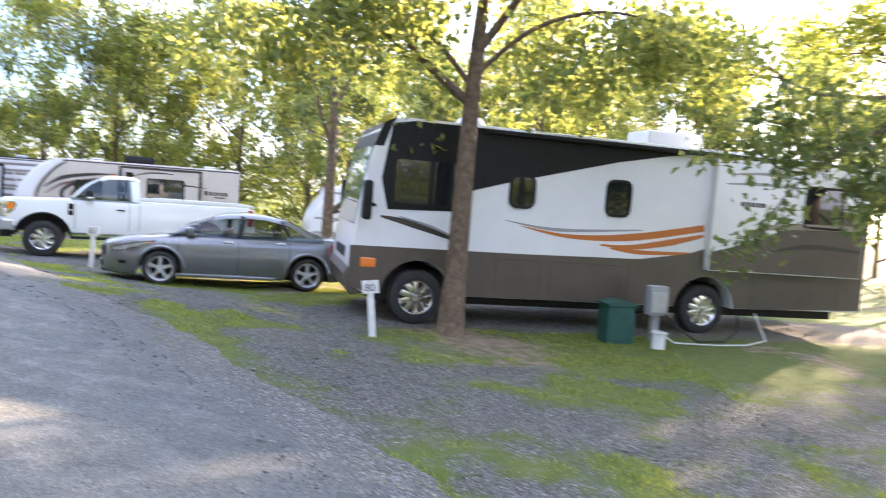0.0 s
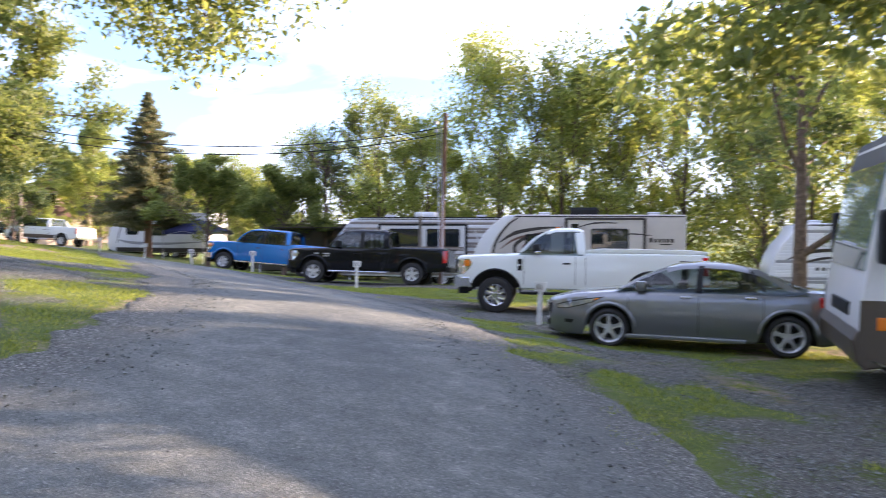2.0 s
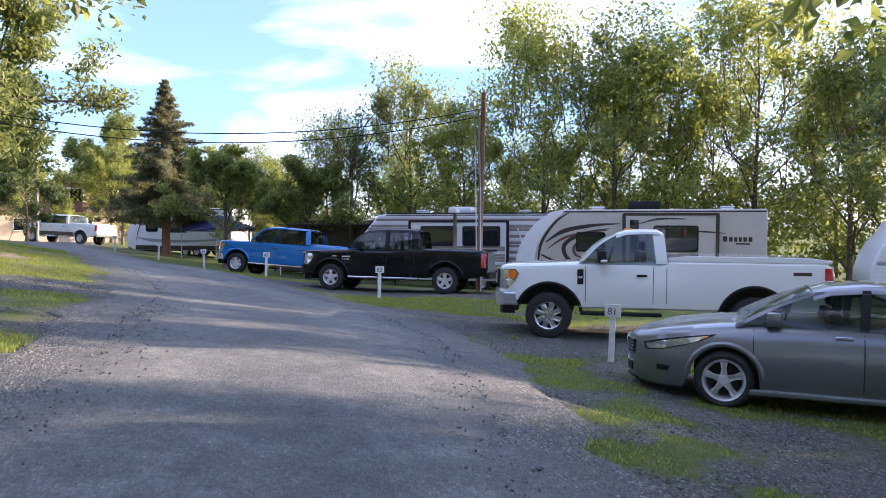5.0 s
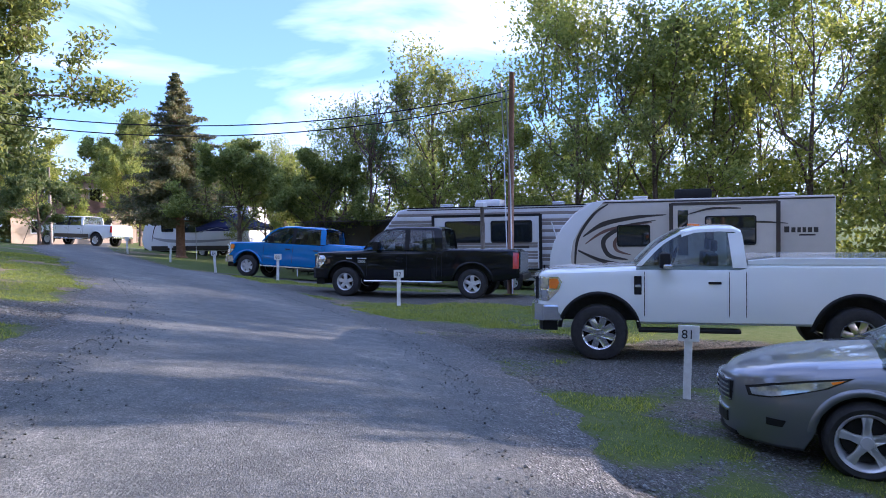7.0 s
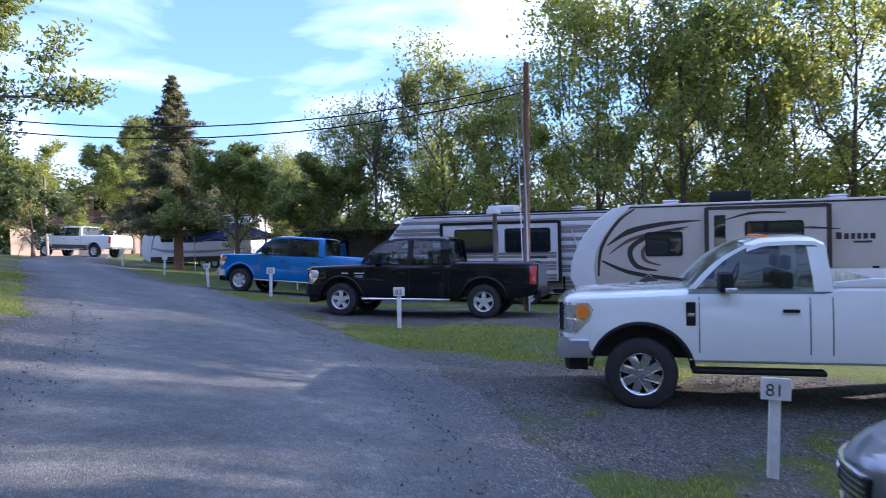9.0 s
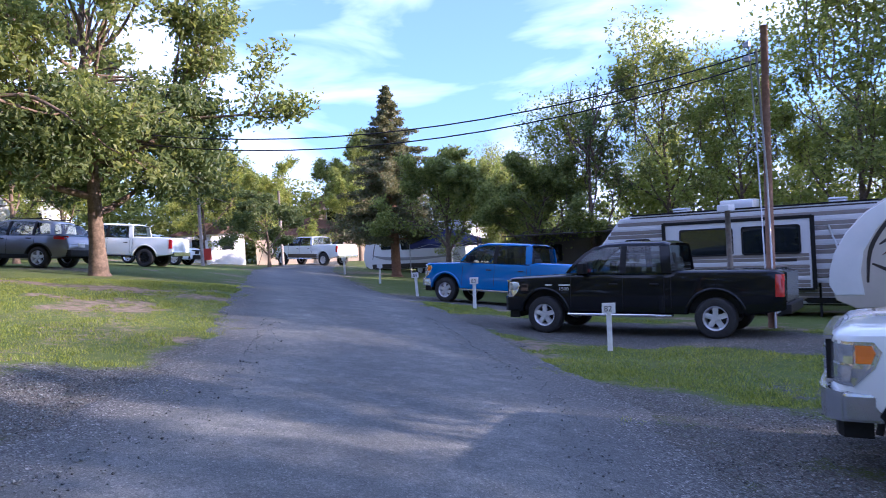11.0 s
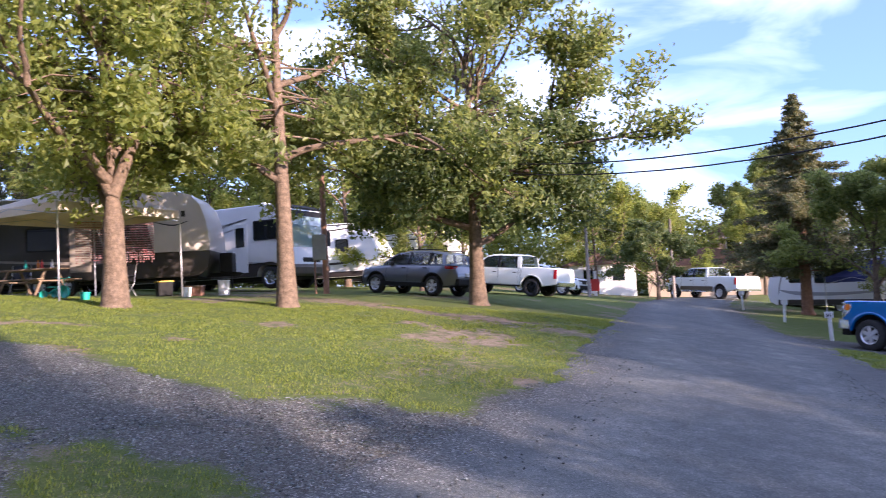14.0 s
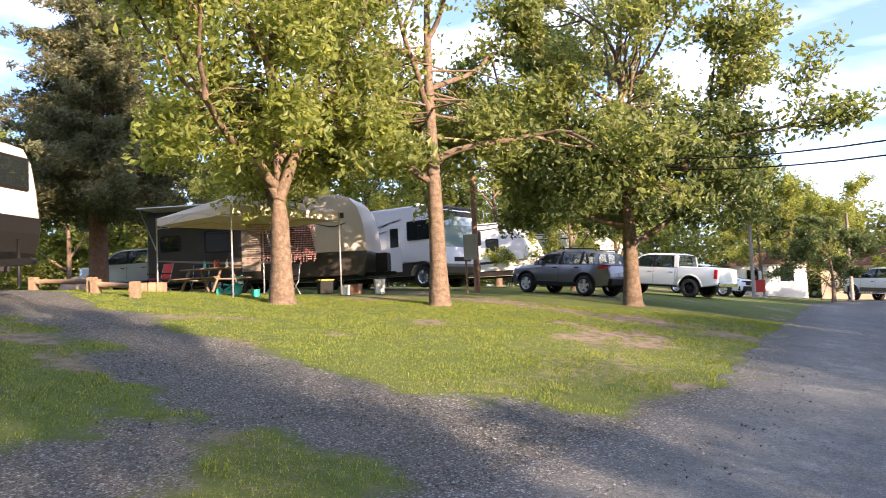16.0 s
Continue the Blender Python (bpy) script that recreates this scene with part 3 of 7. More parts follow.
# ---- trees ----
def leaf_cloud(name, centres, radii, count, size, material, parent, rng, flat=.7, long=1.6):
    """Many small folded leaves round the given points, in one mesh."""
    centres, radii = np.array(centres), np.array(radii)
    w = radii ** 2
    pick = rng.choice(len(centres), count, p=w / w.sum())
    off = np.clip(rng.normal(size=(count, 3)), -1.45, 1.45)
    off *= .70 * radii[pick][:, None]
    off[:, 2] *= flat
    c = centres[pick] + off
    nrm = rng.normal(size=(count, 3)) + np.array((0, 0, .5))
    nrm /= np.linalg.norm(nrm, axis=1)[:, None]
    t = np.cross(nrm, rng.normal(size=(count, 3)))
    t /= np.linalg.norm(t, axis=1)[:, None] + 1e-9
    b = np.cross(nrm, t)
    s = size * (.6 + .8 * rng.rand(count, 1))
    v = np.stack([c - t * s * long / 2, c + b * s * .42 + nrm * s * .12, c + t * s * long / 2 - nrm * s * .15, c - b * s * .42 + nrm * s * .12], 1).reshape(-1, 3)
    k = np.arange(count) * 4
    f = np.concatenate([np.stack([k, k + 1, k + 2], 1), np.stack([k, k + 2, k + 3], 1)])
    me = bpy.data.meshes.new(name)
    me.from_pydata(v.tolist(), [], f.tolist())
    me.materials.append(material)
    ob = new(name, me)
    ob.parent = parent
    return ob

def limbs(rng, start, direction, length, rad, depth, verts, faces, tips, spread=.75, lift=.25):
    """A limb and its forks; collects the tips, where leaves grow."""
    n = 5
    p, d = Vector(start), Vector(direction).normalized()
    pts, rr = [p.copy()], [rad]
    for i in range(n):
        d = (d + Vector(rng.normal(size=3)) * .13 + Vector((0, 0, lift * .12))).normalized()
        p = p + d * length / n
        pts.append(p.copy())
        rr.append(rad * (1 - .55 * (i + 1) / n))
    tube_data(pts, rr, 7 if rad > .05 else 5, verts, faces)
    if depth == 0:
        tips += [(tuple(pts[-1]), max(.2, length * .5)), (tuple(pts[3]), max(.2, length * .5)), (tuple(pts[1]), max(.2, length * .42))]
        return
    tips += [(tuple(pts[4]), length * (.42 if depth == 1 else .3)), (tuple(pts[2]), length * (.36 if depth == 1 else .16))]
    for k in range(3 if depth > 1 else 4):
        at = pts[2 + (k + 1) % 4] if k else pts[-1]
        a = Vector(rng.normal(size=3))
        nd = (d + a.normalized() * spread + Vector((0, 0, lift * .4))).normalized()
        limbs(rng, at, nd, length * (.5 + .2 * rng.rand()), rad * (.45 if k else .55), depth - 1, verts, faces, tips, spread, lift)

def tree(name, seed, height, trunk_r, fork, crown_r, leaves, size, leaf, bark, label, lean=(0, 0), mains=6, lift=.3, low=.35, bare_top=0, spires=0, split=0.0):
    """A broadleaf tree: trunk with limbs, and a crown of single leaves."""
    rng = np.random.RandomState(seed)
    root = tagged(new(name), label, "tree")
    verts, faces, tips = [], [], []
    trunk, rad = [], []
    for i in range(9):
        t = i / 8
        trunk.append(Vector((lean[0] * t * height * .8 + .10 * math.sin(seed + t * 5) * t, lean[1] * t * height * .8 + .10 * math.cos(seed * 2 + t * 4) * t, t * height * .8 - .1)))
        rad.append(trunk_r * ((1.55 if i == 0 else 1.0) * (1 - .8 * t)) * (.45 if split and t > split else 1.0))
    trunk.insert(1, trunk[0] * .9 + trunk[1] * .1 + Vector((0, 0, .1)))
    rad.insert(1, trunk_r * 1.15)
    tube_data(trunk, rad, 12, verts, faces)
    for k in range(mains):
        t = fork + (1 - fork) * (k + .3) / mains
        i = min(int(t * 8), 7)
        at = trunk[i + 1].lerp(trunk[min(i + 2, 9)], t * 8 - i) if i < 8 else trunk[-1]
        ang = k * 2.4 + seed
        up = low + 1.0 * t
        ln = crown_r * (.95 - .4 * t) * (.8 + .3 * rng.rand())
        limbs(rng, at, (math.cos(ang), math.sin(ang), up), ln, trunk_r * (.55 - .3 * t), 3, verts, faces, tips, lift=lift)
    limbs(rng, trunk[-1], (.1, 0, 1), height * .2, trunk_r * .22, 1, verts, faces, tips, lift=.5)
    for k in range(bare_top):
        q = trunk[-2] + Vector(rng.normal(size=3)) * .3
        limbs(rng, q, (rng.normal() * .45, rng.normal() * .45, 1), height * .28, .05, 1, verts, faces, [], spread=.4, lift=.6)
    for k in range(spires):
        q = trunk[-2] + Vector((rng.normal() * crown_r * .3, rng.normal() * crown_r * .3, -height * .06))
        limbs(rng, q, (rng.normal() * .18, rng.normal() * .18, 1), height * (.22 + .1 * rng.rand()), .035, 1, verts, faces, tips, spread=.35, lift=.8)
    meshed("trunk", verts, faces, bark, root, smooth=True)
    leaf_cloud("crown", [t[0] for t in tips], [t[1] for t in tips], leaves, size, leaf, root, rng)
    return root

def conifer(name, seed, height, trunk_r, width, leaf, bark, label, bare=.16, count=26000, droop=-.15, size=.12):
    rng = np.random.RandomState(seed)
    root = tagged(new(name), label, "tree")
    verts, faces = [], []
    tube_data([(0, 0, -.1), (0, 0, .15), (.03, .02, height * .3), (-.03, .03, height * .65), (0, 0, height)], [trunk_r * 1.5, trunk_r, trunk_r * .8, trunk_r * .45, .02], 12, verts, faces)
    cs, rs = [], []
    n = int(height * 11)
    for i in range(n):
        t = bare + (1 - bare) * (i + rng.rand()) / n
        z = t * height
        ln = width * (1 - ((t - bare) / (1 - bare)) ** 1.15) * (.6 + .5 * rng.rand()) + .12
        a = i * 2.399 + rng.rand()
        d = Vector((math.cos(a), math.sin(a), droop + .3 * t))
        e = Vector((0, 0, z)) + d * ln
        tube_data([(0, 0, z), (e.x * .6, e.y * .6, z + d.z * ln * .5), tuple(e)], [.035, .022, .008], 5, verts, faces)
        for q in (.35, .55, .75, .95):
            cs.append((e.x * q, e.y * q, z + d.z * ln * q))
            rs.append(.10 + .15 * ln * (1.1 - q))
    meshed("trunk", verts, faces, bark, root, smooth=True)
    leaf_cloud("crown", cs, rs, count, size, leaf, root, rng, flat=.7, long=2.4)
    return root
def put(ob, x, y, rz=0, s=1.0, dz=0.0):
    ob.matrix_basis = Matrix.Translation((x, y, gz(x, y) + dz)) @ Matrix.Rotation(radians(rz), 4, "Z") @ Matrix.Scale(s, 4)
    return ob

# ---- vehicles ----
def wheel(parent, x, y, r, width, rim_r, spokes, side, rim_mat=None, style="split"):
    """Tyre with rim and spokes; side: +1 faces left, -1 faces right."""
    bm = bmesh.new()
    prof = [(rim_r, -.5), (rim_r + (r - rim_r) * .45, -.56), (r - .025, -.47), (r, -.3), (r, .3), (r - .025, .47), (rim_r + (r - rim_r) * .45, .56), (rim_r, .5)]
    seg = 36
    rings = []
    for k in range(seg):
        a = 2 * math.pi * k / seg
        rings.append([bm.verts.new((q * math.cos(a), s * width, q * math.sin(a))) for q, s in prof])
    for k in range(seg):
        a, b = rings[k], rings[(k + 1) % seg]
        for j in range(len(prof)):
            jj = (j + 1) % len(prof)
            bm.faces.new((a[j], a[jj], b[jj], b[j]))
    w = part("wheel", bm, M_TYRE, parent, smooth=True)
    w.matrix_basis = Matrix.Translation((x, y, r)) @ (Matrix.Identity(4) if side > 0 else Matrix.Rotation(math.pi, 4, "Z"))
    bm = bmesh.new()
    outer = width * .44
    prof = [(rim_r + .012, outer), (rim_r - .005, outer + .012), (rim_r - .03, outer - .01), (rim_r - .045, outer - .09), (rim_r - .05, -outer)]
    rings = []
    for k in range(seg):
        a = 2 * math.pi * k / seg
        rings.append([bm.verts.new((q * math.cos(a), s, q * math.sin(a))) for q, s in prof])
    for k in range(seg):
        a, b = rings[k], rings[(k + 1) % seg]
        for j in range(len(prof) - 1):
            bm.faces.new((a[j], a[j + 1], b[j + 1], b[j]))
    for k in range(spokes):
        a = 2 * math.pi * k / spokes + .3
        for da in ((-.14, .14) if style == "split" else (0,)):
            wd = .028 if style == "split" else .05
            m = Matrix.Rotation(-a, 4, "Y")
            m2 = m @ Matrix.Translation((rim_r * .5, 0, 0)) @ Matrix.Rotation(-da * 1.1, 4, "Y")
            box(bm, -rim_r * .48, rim_r * .47, outer - .055, outer - .012, -wd, wd, .008, m2)
    r0 = bmesh.ops.create_cone(bm, cap_ends=True, segments=20, radius1=rim_r * .27, radius2=rim_r * .2, depth=.05)
    for v in r0["verts"]:
        v.co = Vector((v.co.x, outer - .02 + v.co.z, v.co.y))
    part("rim", bm, rim_mat or M_ALLOY, w, smooth=True)
    bm = bmesh.new()
    r0 = bmesh.ops.create_cone(bm, cap_ends=True, segments=24, radius1=rim_r - .06, radius2=rim_r - .06, depth=.04)
    for v in r0["verts"]:
        v.co = Vector((v.co.x, outer - .13 + v.co.z, v.co.y))
    part("brake_disc", bm, M_UNDER, w)
    return w

def vehicle(name, sp, paint, label, category):
    """A car or pickup lofted from its side line and plan; s runs back from the front bumper."""
    root = tagged(new(name), label, category)
    L, WB, FO, HW, R, AR = sp["L"], sp["WB"], sp["FO"], sp["W"] / 2, sp["R"], sp["AR"]
    X = lambda s: WB / 2 + FO - s
    ax = (FO, FO + WB)
    top = lambda s: float(np.interp(s, *zip(*sp["top"])))
    wid = lambda s: HW * float(np.interp(s, *zip(*sp["plan"])))
    def zbot(s):
        z = float(np.interp(s, *zip(*sp["low"])))
        for a in ax:
            if abs(s - a) < AR:
                z = max(z, R + math.sqrt(AR * AR - (s - a) ** 2))
        return z
    def smooth_top(s):
        return sum(top(s + d) for d in (-.06, -.03, 0, .03, .06)) / 5
    ss = sorted({round(v, 3) for v in np.r_[np.arange(0, L, .09), [.02, .05, L - .05, L - .02, L], *[np.linspace(a - AR, a + AR, 19) for a in ax]] if 0 <= v <= L})
    sec = sp.get("sec", [(.90, 0), (.965, .05), (.99, .22), (1.0, .45), (.995, .60), (.975, .74), (.95, .88), (.90, .965), (.80, 1.0), (.45, 1.02), (0, 1.03)])
    def side_y(s, z):
        zb, zt = float(np.interp(s, *zip(*sp["low"]))), smooth_top(s)
        f = max(0, min(1, (z - zb) / max(zt - zb, .05)))
        return wid(s) * float(np.interp(f, [q[1] for q in sec[:9]], [q[0] for q in sec[:9]]))
    bm = bmesh.new()
    rows = []
    for s in ss:
        z0, zt, w = zbot(s), smooth_top(s), wid(s)
        zl = float(np.interp(s, *zip(*sp["low"])))
        row = []
        for fy, fz in sec:
            z = zl + (zt - zl) * fz
            z = max(z, z0 + (zt - z0) * fz * .35) if z0 > zl else z
            f = (z - zl) / max(zt - zl, .05)
            y = w * float(np.interp(f, [q[1] for q in sec], [q[0] for q in sec])) if fz <= .965 else w * fy
            if fz == 0:
                z = z0
            row.append((X(s), y, z))
        full = [bm.verts.new(p) for p in row] + [bm.verts.new((p[0], -p[1], p[2])) for p in reversed(row[:-1])]
        rows.append(full)
    for a, b in zip(rows, rows[1:]):
        for j in range(len(a) - 1):
            bm.faces.new((a[j], a[j + 1], b[j + 1], b[j]))
    bm.faces.new(rows[0])
    bm.faces.new(list(reversed(rows[-1])))
    body = part("body", bm, paint, root, smooth=True)
    # dark wells and chassis under the shell
    bx("chassis", M_UNDER, root, X(L - .5), X(.85 if not sp.get("truck") else .4), -HW * .78, HW * .78, sp["low"][2][1] + .02, min(t[1] for t in sp["top"][3:-3]) - .12, .02)
    # glasshouse
    roof = sp["roof"]
    s0, s1 = roof[0][0], roof[-1][0]
    H = max(z for _, z in roof)
    zr = lambda s: float(np.interp(s, *zip(*roof)))
    belt = sp["belt"]
    gw0, gw1 = HW * sp.get("gw0", .92), HW * sp.get("gw1", .74)
    def gy(z):
        return gw0 + (gw1 - gw0) * max(0, min(1, (z - belt) / (H - belt))) ** 1.25
    bm = bmesh.new()
    rows = []
    for s in np.linspace(s0, s1, 40):
        z, zb = zr(s), min(smooth_top(s) - .03, belt - .02)
        z = max(z, zb + .01)
        row = []
        for f in (0, .25, .5, .75, .93):
            q = zb + (z - zb) * f
            row.append((X(s), gy(q) - .004, q))
        yt = gy(z)
        row += [(X(s), yt - .05, z - .012), (X(s), yt * .6, z + .008), (X(s), 0, z + .014)]
        rows.append([bm.verts.new(p) for p in row] + [bm.verts.new((p[0], -p[1], p[2])) for p in reversed(row[:-1])])
    for a, b in zip(rows, rows[1:]):
        for j in range(len(a) - 1):
            bm.faces.new((a[j], a[j + 1], b[j + 1], b[j]))
    bm.faces.new(rows[0])
    bm.faces.new(list(reversed(rows[-1])))
    part("window_glass", bm, M_CARGLASS, root, smooth=True)
    ra, rb = sp["panel"]
    bm = bmesh.new()
    rows = []
    for s in np.linspace(ra, rb, 24):
        z = zr(s)
        row = [(X(s), gy(z - .075) + .010, z - .075), (X(s), gy(z - .03) + .008, z - .03), (X(s), gy(z) - .05, z + .004), (X(s), gy(z) * .6, z + .024), (X(s), 0, z + .03)]
        rows.append([bm.verts.new(p) for p in row] + [bm.verts.new((p[0], -p[1], p[2])) for p in reversed(row[:-1])])
    for a, b in zip(rows, rows[1:]):
        for j in range(len(a) - 1):
            bm.faces.new((a[j], a[j + 1], b[j + 1], b[j]))
    part("roof", bm, paint, root, smooth=True)
    bm = bmesh.new()
    rows = []
    for s in np.linspace(s0 + .06, ra - .01, 10):
        z = zr(s)
        yt = gy(z) - .07
        rows.append([bm.verts.new((X(s) + .004, yt * u, z + .006 + .016 * (1 - u * u))) for u in np.linspace(1, -1, 9)])
    for a, b in zip(rows, rows[1:]):
        for j in range(8):
            bm.faces.new((a[j], a[j + 1], b[j + 1], b[j]))
    bmesh.ops.solidify(bm, geom=list(bm.faces), thickness=.008)
    part("windshield", bm, M_WSHIELD_SKY, root, smooth=True)
    # pillars
    for sgn in (1, -1):
        for line, w, black in sp["pillars"]:
            pts = curve_pts(line, 5)
            verts, faces = [], []
            for s, z in pts:
                y = gy(z)
                verts += [(X(s - w / 2), sgn * (y + .010), z), (X(s + w / 2), sgn * (y + .010), z), (X(s + w / 2), sgn * (y - .03), z), (X(s - w / 2), sgn * (y - .03), z)]
            for i in range(len(pts) - 1):
                for k in range(4):
                    faces.append((4 * i + k, 4 * i + (k + 1) % 4, 4 * i + 4 + (k + 1) % 4, 4 * i + 4 + k))
            e = 4 * (len(pts) - 1)
            faces += [(0, 1, 2, 3), (e, e + 1, e + 2, e + 3)]
            meshed("pillar", verts, faces, M_BLACK if black else paint, root)
        # mirror
        ms, mz = sp["mirror"]
        y = side_y(ms, belt) * .97
        bm = box(bmesh.new(), X(ms) - .07, X(ms) + .09, 0, .20 * sp.get("mir", 1), mz, mz + .17 * sp.get("mir", 1), .04)
        for v in bm.verts:
            v.co.y = sgn * (v.co.y + y + .03)
        box(bm, X(ms) - .03, X(ms) + .05, min(sgn * (y - .02), sgn * (y + .08)), max(sgn * (y - .02), sgn * (y + .08)), mz + .02, mz + .07, .01)
        part("mirror", bm, sp.get("mirror_mat", paint), root, smooth=True)
        # doors: seams, handles
        for sd in sp["seams"]:
            pts = [(sd, sp["low"][2][1] + .12 + i * (belt - .06 - sp["low"][2][1] - .12) / 6) for i in range(7)]
            verts, faces = [], []
            for s, z in pts:
                y = side_y(s, z)
                verts += [(X(s - .005), sgn * (y + .005), z), (X(s + .005), sgn * (y + .005), z), (X(s + .005), sgn * (y - .02), z), (X(s - .005), sgn * (y - .02), z)]
            for i in range(6):
                for k in range(4):
                    faces.append((4 * i + k, 4 * i + (k + 1) % 4, 4 * i + 4 + (k + 1) % 4, 4 * i + 4 + k))
            meshed("door_seam", verts, faces, M_BLACK, root)
        for hs, hz in sp["handles"]:
            y = side_y(hs, hz)
            bm = box(bmesh.new(), X(hs) - .09, X(hs) + .09, min(sgn * (y - .01), sgn * (y + .03)), max(sgn * (y - .01), sgn * (y + .03)), hz - .018, hz + .018, .008)
            part("door_handle", bm, sp.get("handle_mat", paint), root)
        # wheels
        for a in ax:
            wheel(root, X(a), sgn * (HW - .125 - (.01 if sp.get("truck") else 0)), R, .23 if not sp.get("truck") else .27, sp["rim"], sp["spokes"], sgn, sp.get("rim_mat"), sp.get("style", "split"))
        # arch lips
        for a in ax:
            verts, faces = [], []
            n = 20
            a0 = .12 if sp.get("truck") else .08
            for k in range(n + 1):
                t = a0 + (math.pi - 2 * a0) * k / n
                for rr, dy in ((AR + .05, .004), (AR + .05, .014), (AR - .012, .018), (AR - .012, -.10)):
                    s, z = a - rr * math.cos(t), R + rr * math.sin(t)
                    verts.append((X(s), sgn * (side_y(s, max(z, sp["low"][2][1])) + dy), z))
            for k in range(n):
                for j in range(3):
                    q = 4 * k + j
                    faces.append((q, q + 1, q + 5, q + 4))
            meshed("wheel_arch", verts, faces, sp.get("arch_mat", paint), root, smooth=True)
        # lamps
        for nm, poly, mt in sp["lamps"]:
            bm = bmesh.new()
            bm.faces.new([bm.verts.new((s, 0, z)) for s, z in poly])
            bmesh.ops.triangulate(bm, faces=bm.faces)
            bmesh.ops.subdivide_edges(bm, edges=bm.edges, cuts=4, use_grid_fill=True)
            rim = bmesh.ops.extrude_face_region(bm, geom=list(bm.faces))
            back = {v for v in rim["geom"] if isinstance(v, bmesh.types.BMVert)}
            for v in bm.verts:
                s, z = v.co.x, v.co.z
                v.co = Vector((X(s), sgn * (side_y(max(s, .0), z) + ((.007 if "housing" in nm else .019 if "marker" in nm else .014) if v in back else -.06)), z))
            part(nm, bm, mt, root)
        if sp.get("board"):
            b0, b1, bz, bmat = sp["board"]
            bx("running_board", bmat, root, X(b1), X(b0), *sorted((sgn * (HW - .16), sgn * (HW + .04))), bz, bz + .06, .02)
    # front
    rise = [q for i, q in enumerate(sp["plan"]) if i == 0 or q[1] > max(p[1] for p in sp["plan"][:i])]
    curve_in = lambda f: float(np.interp(f, [q[1] for q in rise], [q[0] for q in rise]))
    for nm, z0, z1, hw, s, mt in sp["front"]:
        bm = bmesh.new()
        n = 17
        vs = []
        for k in range(n):
            y = -hw + 2 * hw * k / (n - 1)
            so = s + max(sp.get("bow", .12) * (y / HW) ** 2, curve_in(abs(y) / HW))
            vs.append([bm.verts.new((X(so - .03), y, z0)), bm.verts.new((X(so - .03), y, z1)), bm.verts.new((X(so + .2), y, z1)), bm.verts.new((X(so + .2), y, z0))])
        for a, b in zip(vs, vs[1:]):
            for j in range(4):
                bm.faces.new((a[j], a[(j + 1) % 4], b[(j + 1) % 4], b[j]))
        bm.faces.new(vs[0])
        bm.faces.new(list(reversed(vs[-1])))
        part(nm, bm, mt, root)
    for nm, z0, z1, hw, mt in sp["back"]:
        out = .09 if "bumper" in nm else .012
        bx(nm, mt, root, X(L) - out, X(L) + .1, -hw, hw, z0, z1, .03 if out > .02 else .01)
    if sp.get("truck") and sp["front"][0][0] == "bumper" and sp["W"] > 1.9:
        for sgn in (1, -1):
            bx("bumper_end", sp["front"][0][5], root, X(.42), X(.11), *sorted((sgn * (HW - .2), sgn * (HW - .03))), sp["front"][0][1], sp["front"][0][2], .03)
    return root, X, side_y

SEDAN = dict(L=5.0, WB=2.776, FO=1.19, W=1.86, R=.335, AR=.40, rim=.245, spokes=5,
    top=[(0, .67), (.03, .73), (.12, .785), (.5, .88), (.9, .94), (1.3, .985), (1.6, 1.0), (3.9, 1.05), (4.3, 1.075), (4.76, 1.04), (4.9, .92), (4.95, .72)],
    plan=[(0, .12), (.04, .30), (.10, .46), (.2, .63), (.34, .78), (.52, .885), (.8, .955), (1.1, .985), (1.3, .99), (2.3, .985), (3.6, 1.0), (4.3, .97), (4.7, .86), (4.87, .72), (4.95, .6)],
    low=[(0, .30), (.08, .20), (.5, .18), (4.5, .2), (4.8, .26), (4.95, .36)],
    roof=[(1.30, .985), (1.65, 1.17), (2.0, 1.33), (2.3, 1.425), (2.7, 1.462), (3.1, 1.445), (3.5, 1.37), (3.9, 1.22), (4.25, 1.08)], belt=1.0, panel=(2.12, 3.55), gw0=.93, gw1=.64,
    pillars=[([(1.34, .99), (1.75, 1.21), (2.2, 1.39)], .075, False), ([(2.62, 1.0), (2.66, 1.42)], .09, True), ([(3.62, 1.04), (3.5, 1.2), (3.42, 1.36)], .05, True), ([(4.05, 1.05), (3.8, 1.2), (3.45, 1.38)], .17, False)],
    mirror=(1.72, .98), seams=[1.5, 2.62, 3.6], handles=[(2.42, .90), (3.42, .93)], handle_mat=M_CHROME,
    lamps=[("headlight_housing", [(.27, .605), (.24, .685), (.46, .752), (.76, .812), (1.10, .862), (.90, .755), (.66, .68), (.45, .625)], M_BLACK),
           ("headlight", [(.30, .625), (.28, .675), (.48, .738), (.76, .795), (1.04, .842), (.87, .757), (.65, .692), (.46, .64)], M_LAMP),
           ("side_marker", [(.93, .795), (.92, .815), (1.03, .838), (.98, .81)], M_AMBER), ("taillight", [(4.42, .82), (4.40, .98), (4.70, .97), (4.72, .84)], M_RED),
           ("fog_light_recess", [(.42, .385), (.42, .45), (.58, .445), (.55, .385)], M_BLACK)],
    front=[("grille", .50, .685, .46, .012, M_BLACK), ("lower_grille", .29, .39, .40, .016, M_BLACK), ("air_dam", .20, .235, .52, .03, M_BLACK), ("lower_chrome_strip", .395, .41, .40, .010, M_CHROME)] +
          [("grille_bar", .505 + k * .043, .523 + k * .043, .46 - .008 * k, .002, M_CHROME) for k in range(5)],
    back=[("bumper", .36, .55, .72, M_SILVER)], bow=.07)

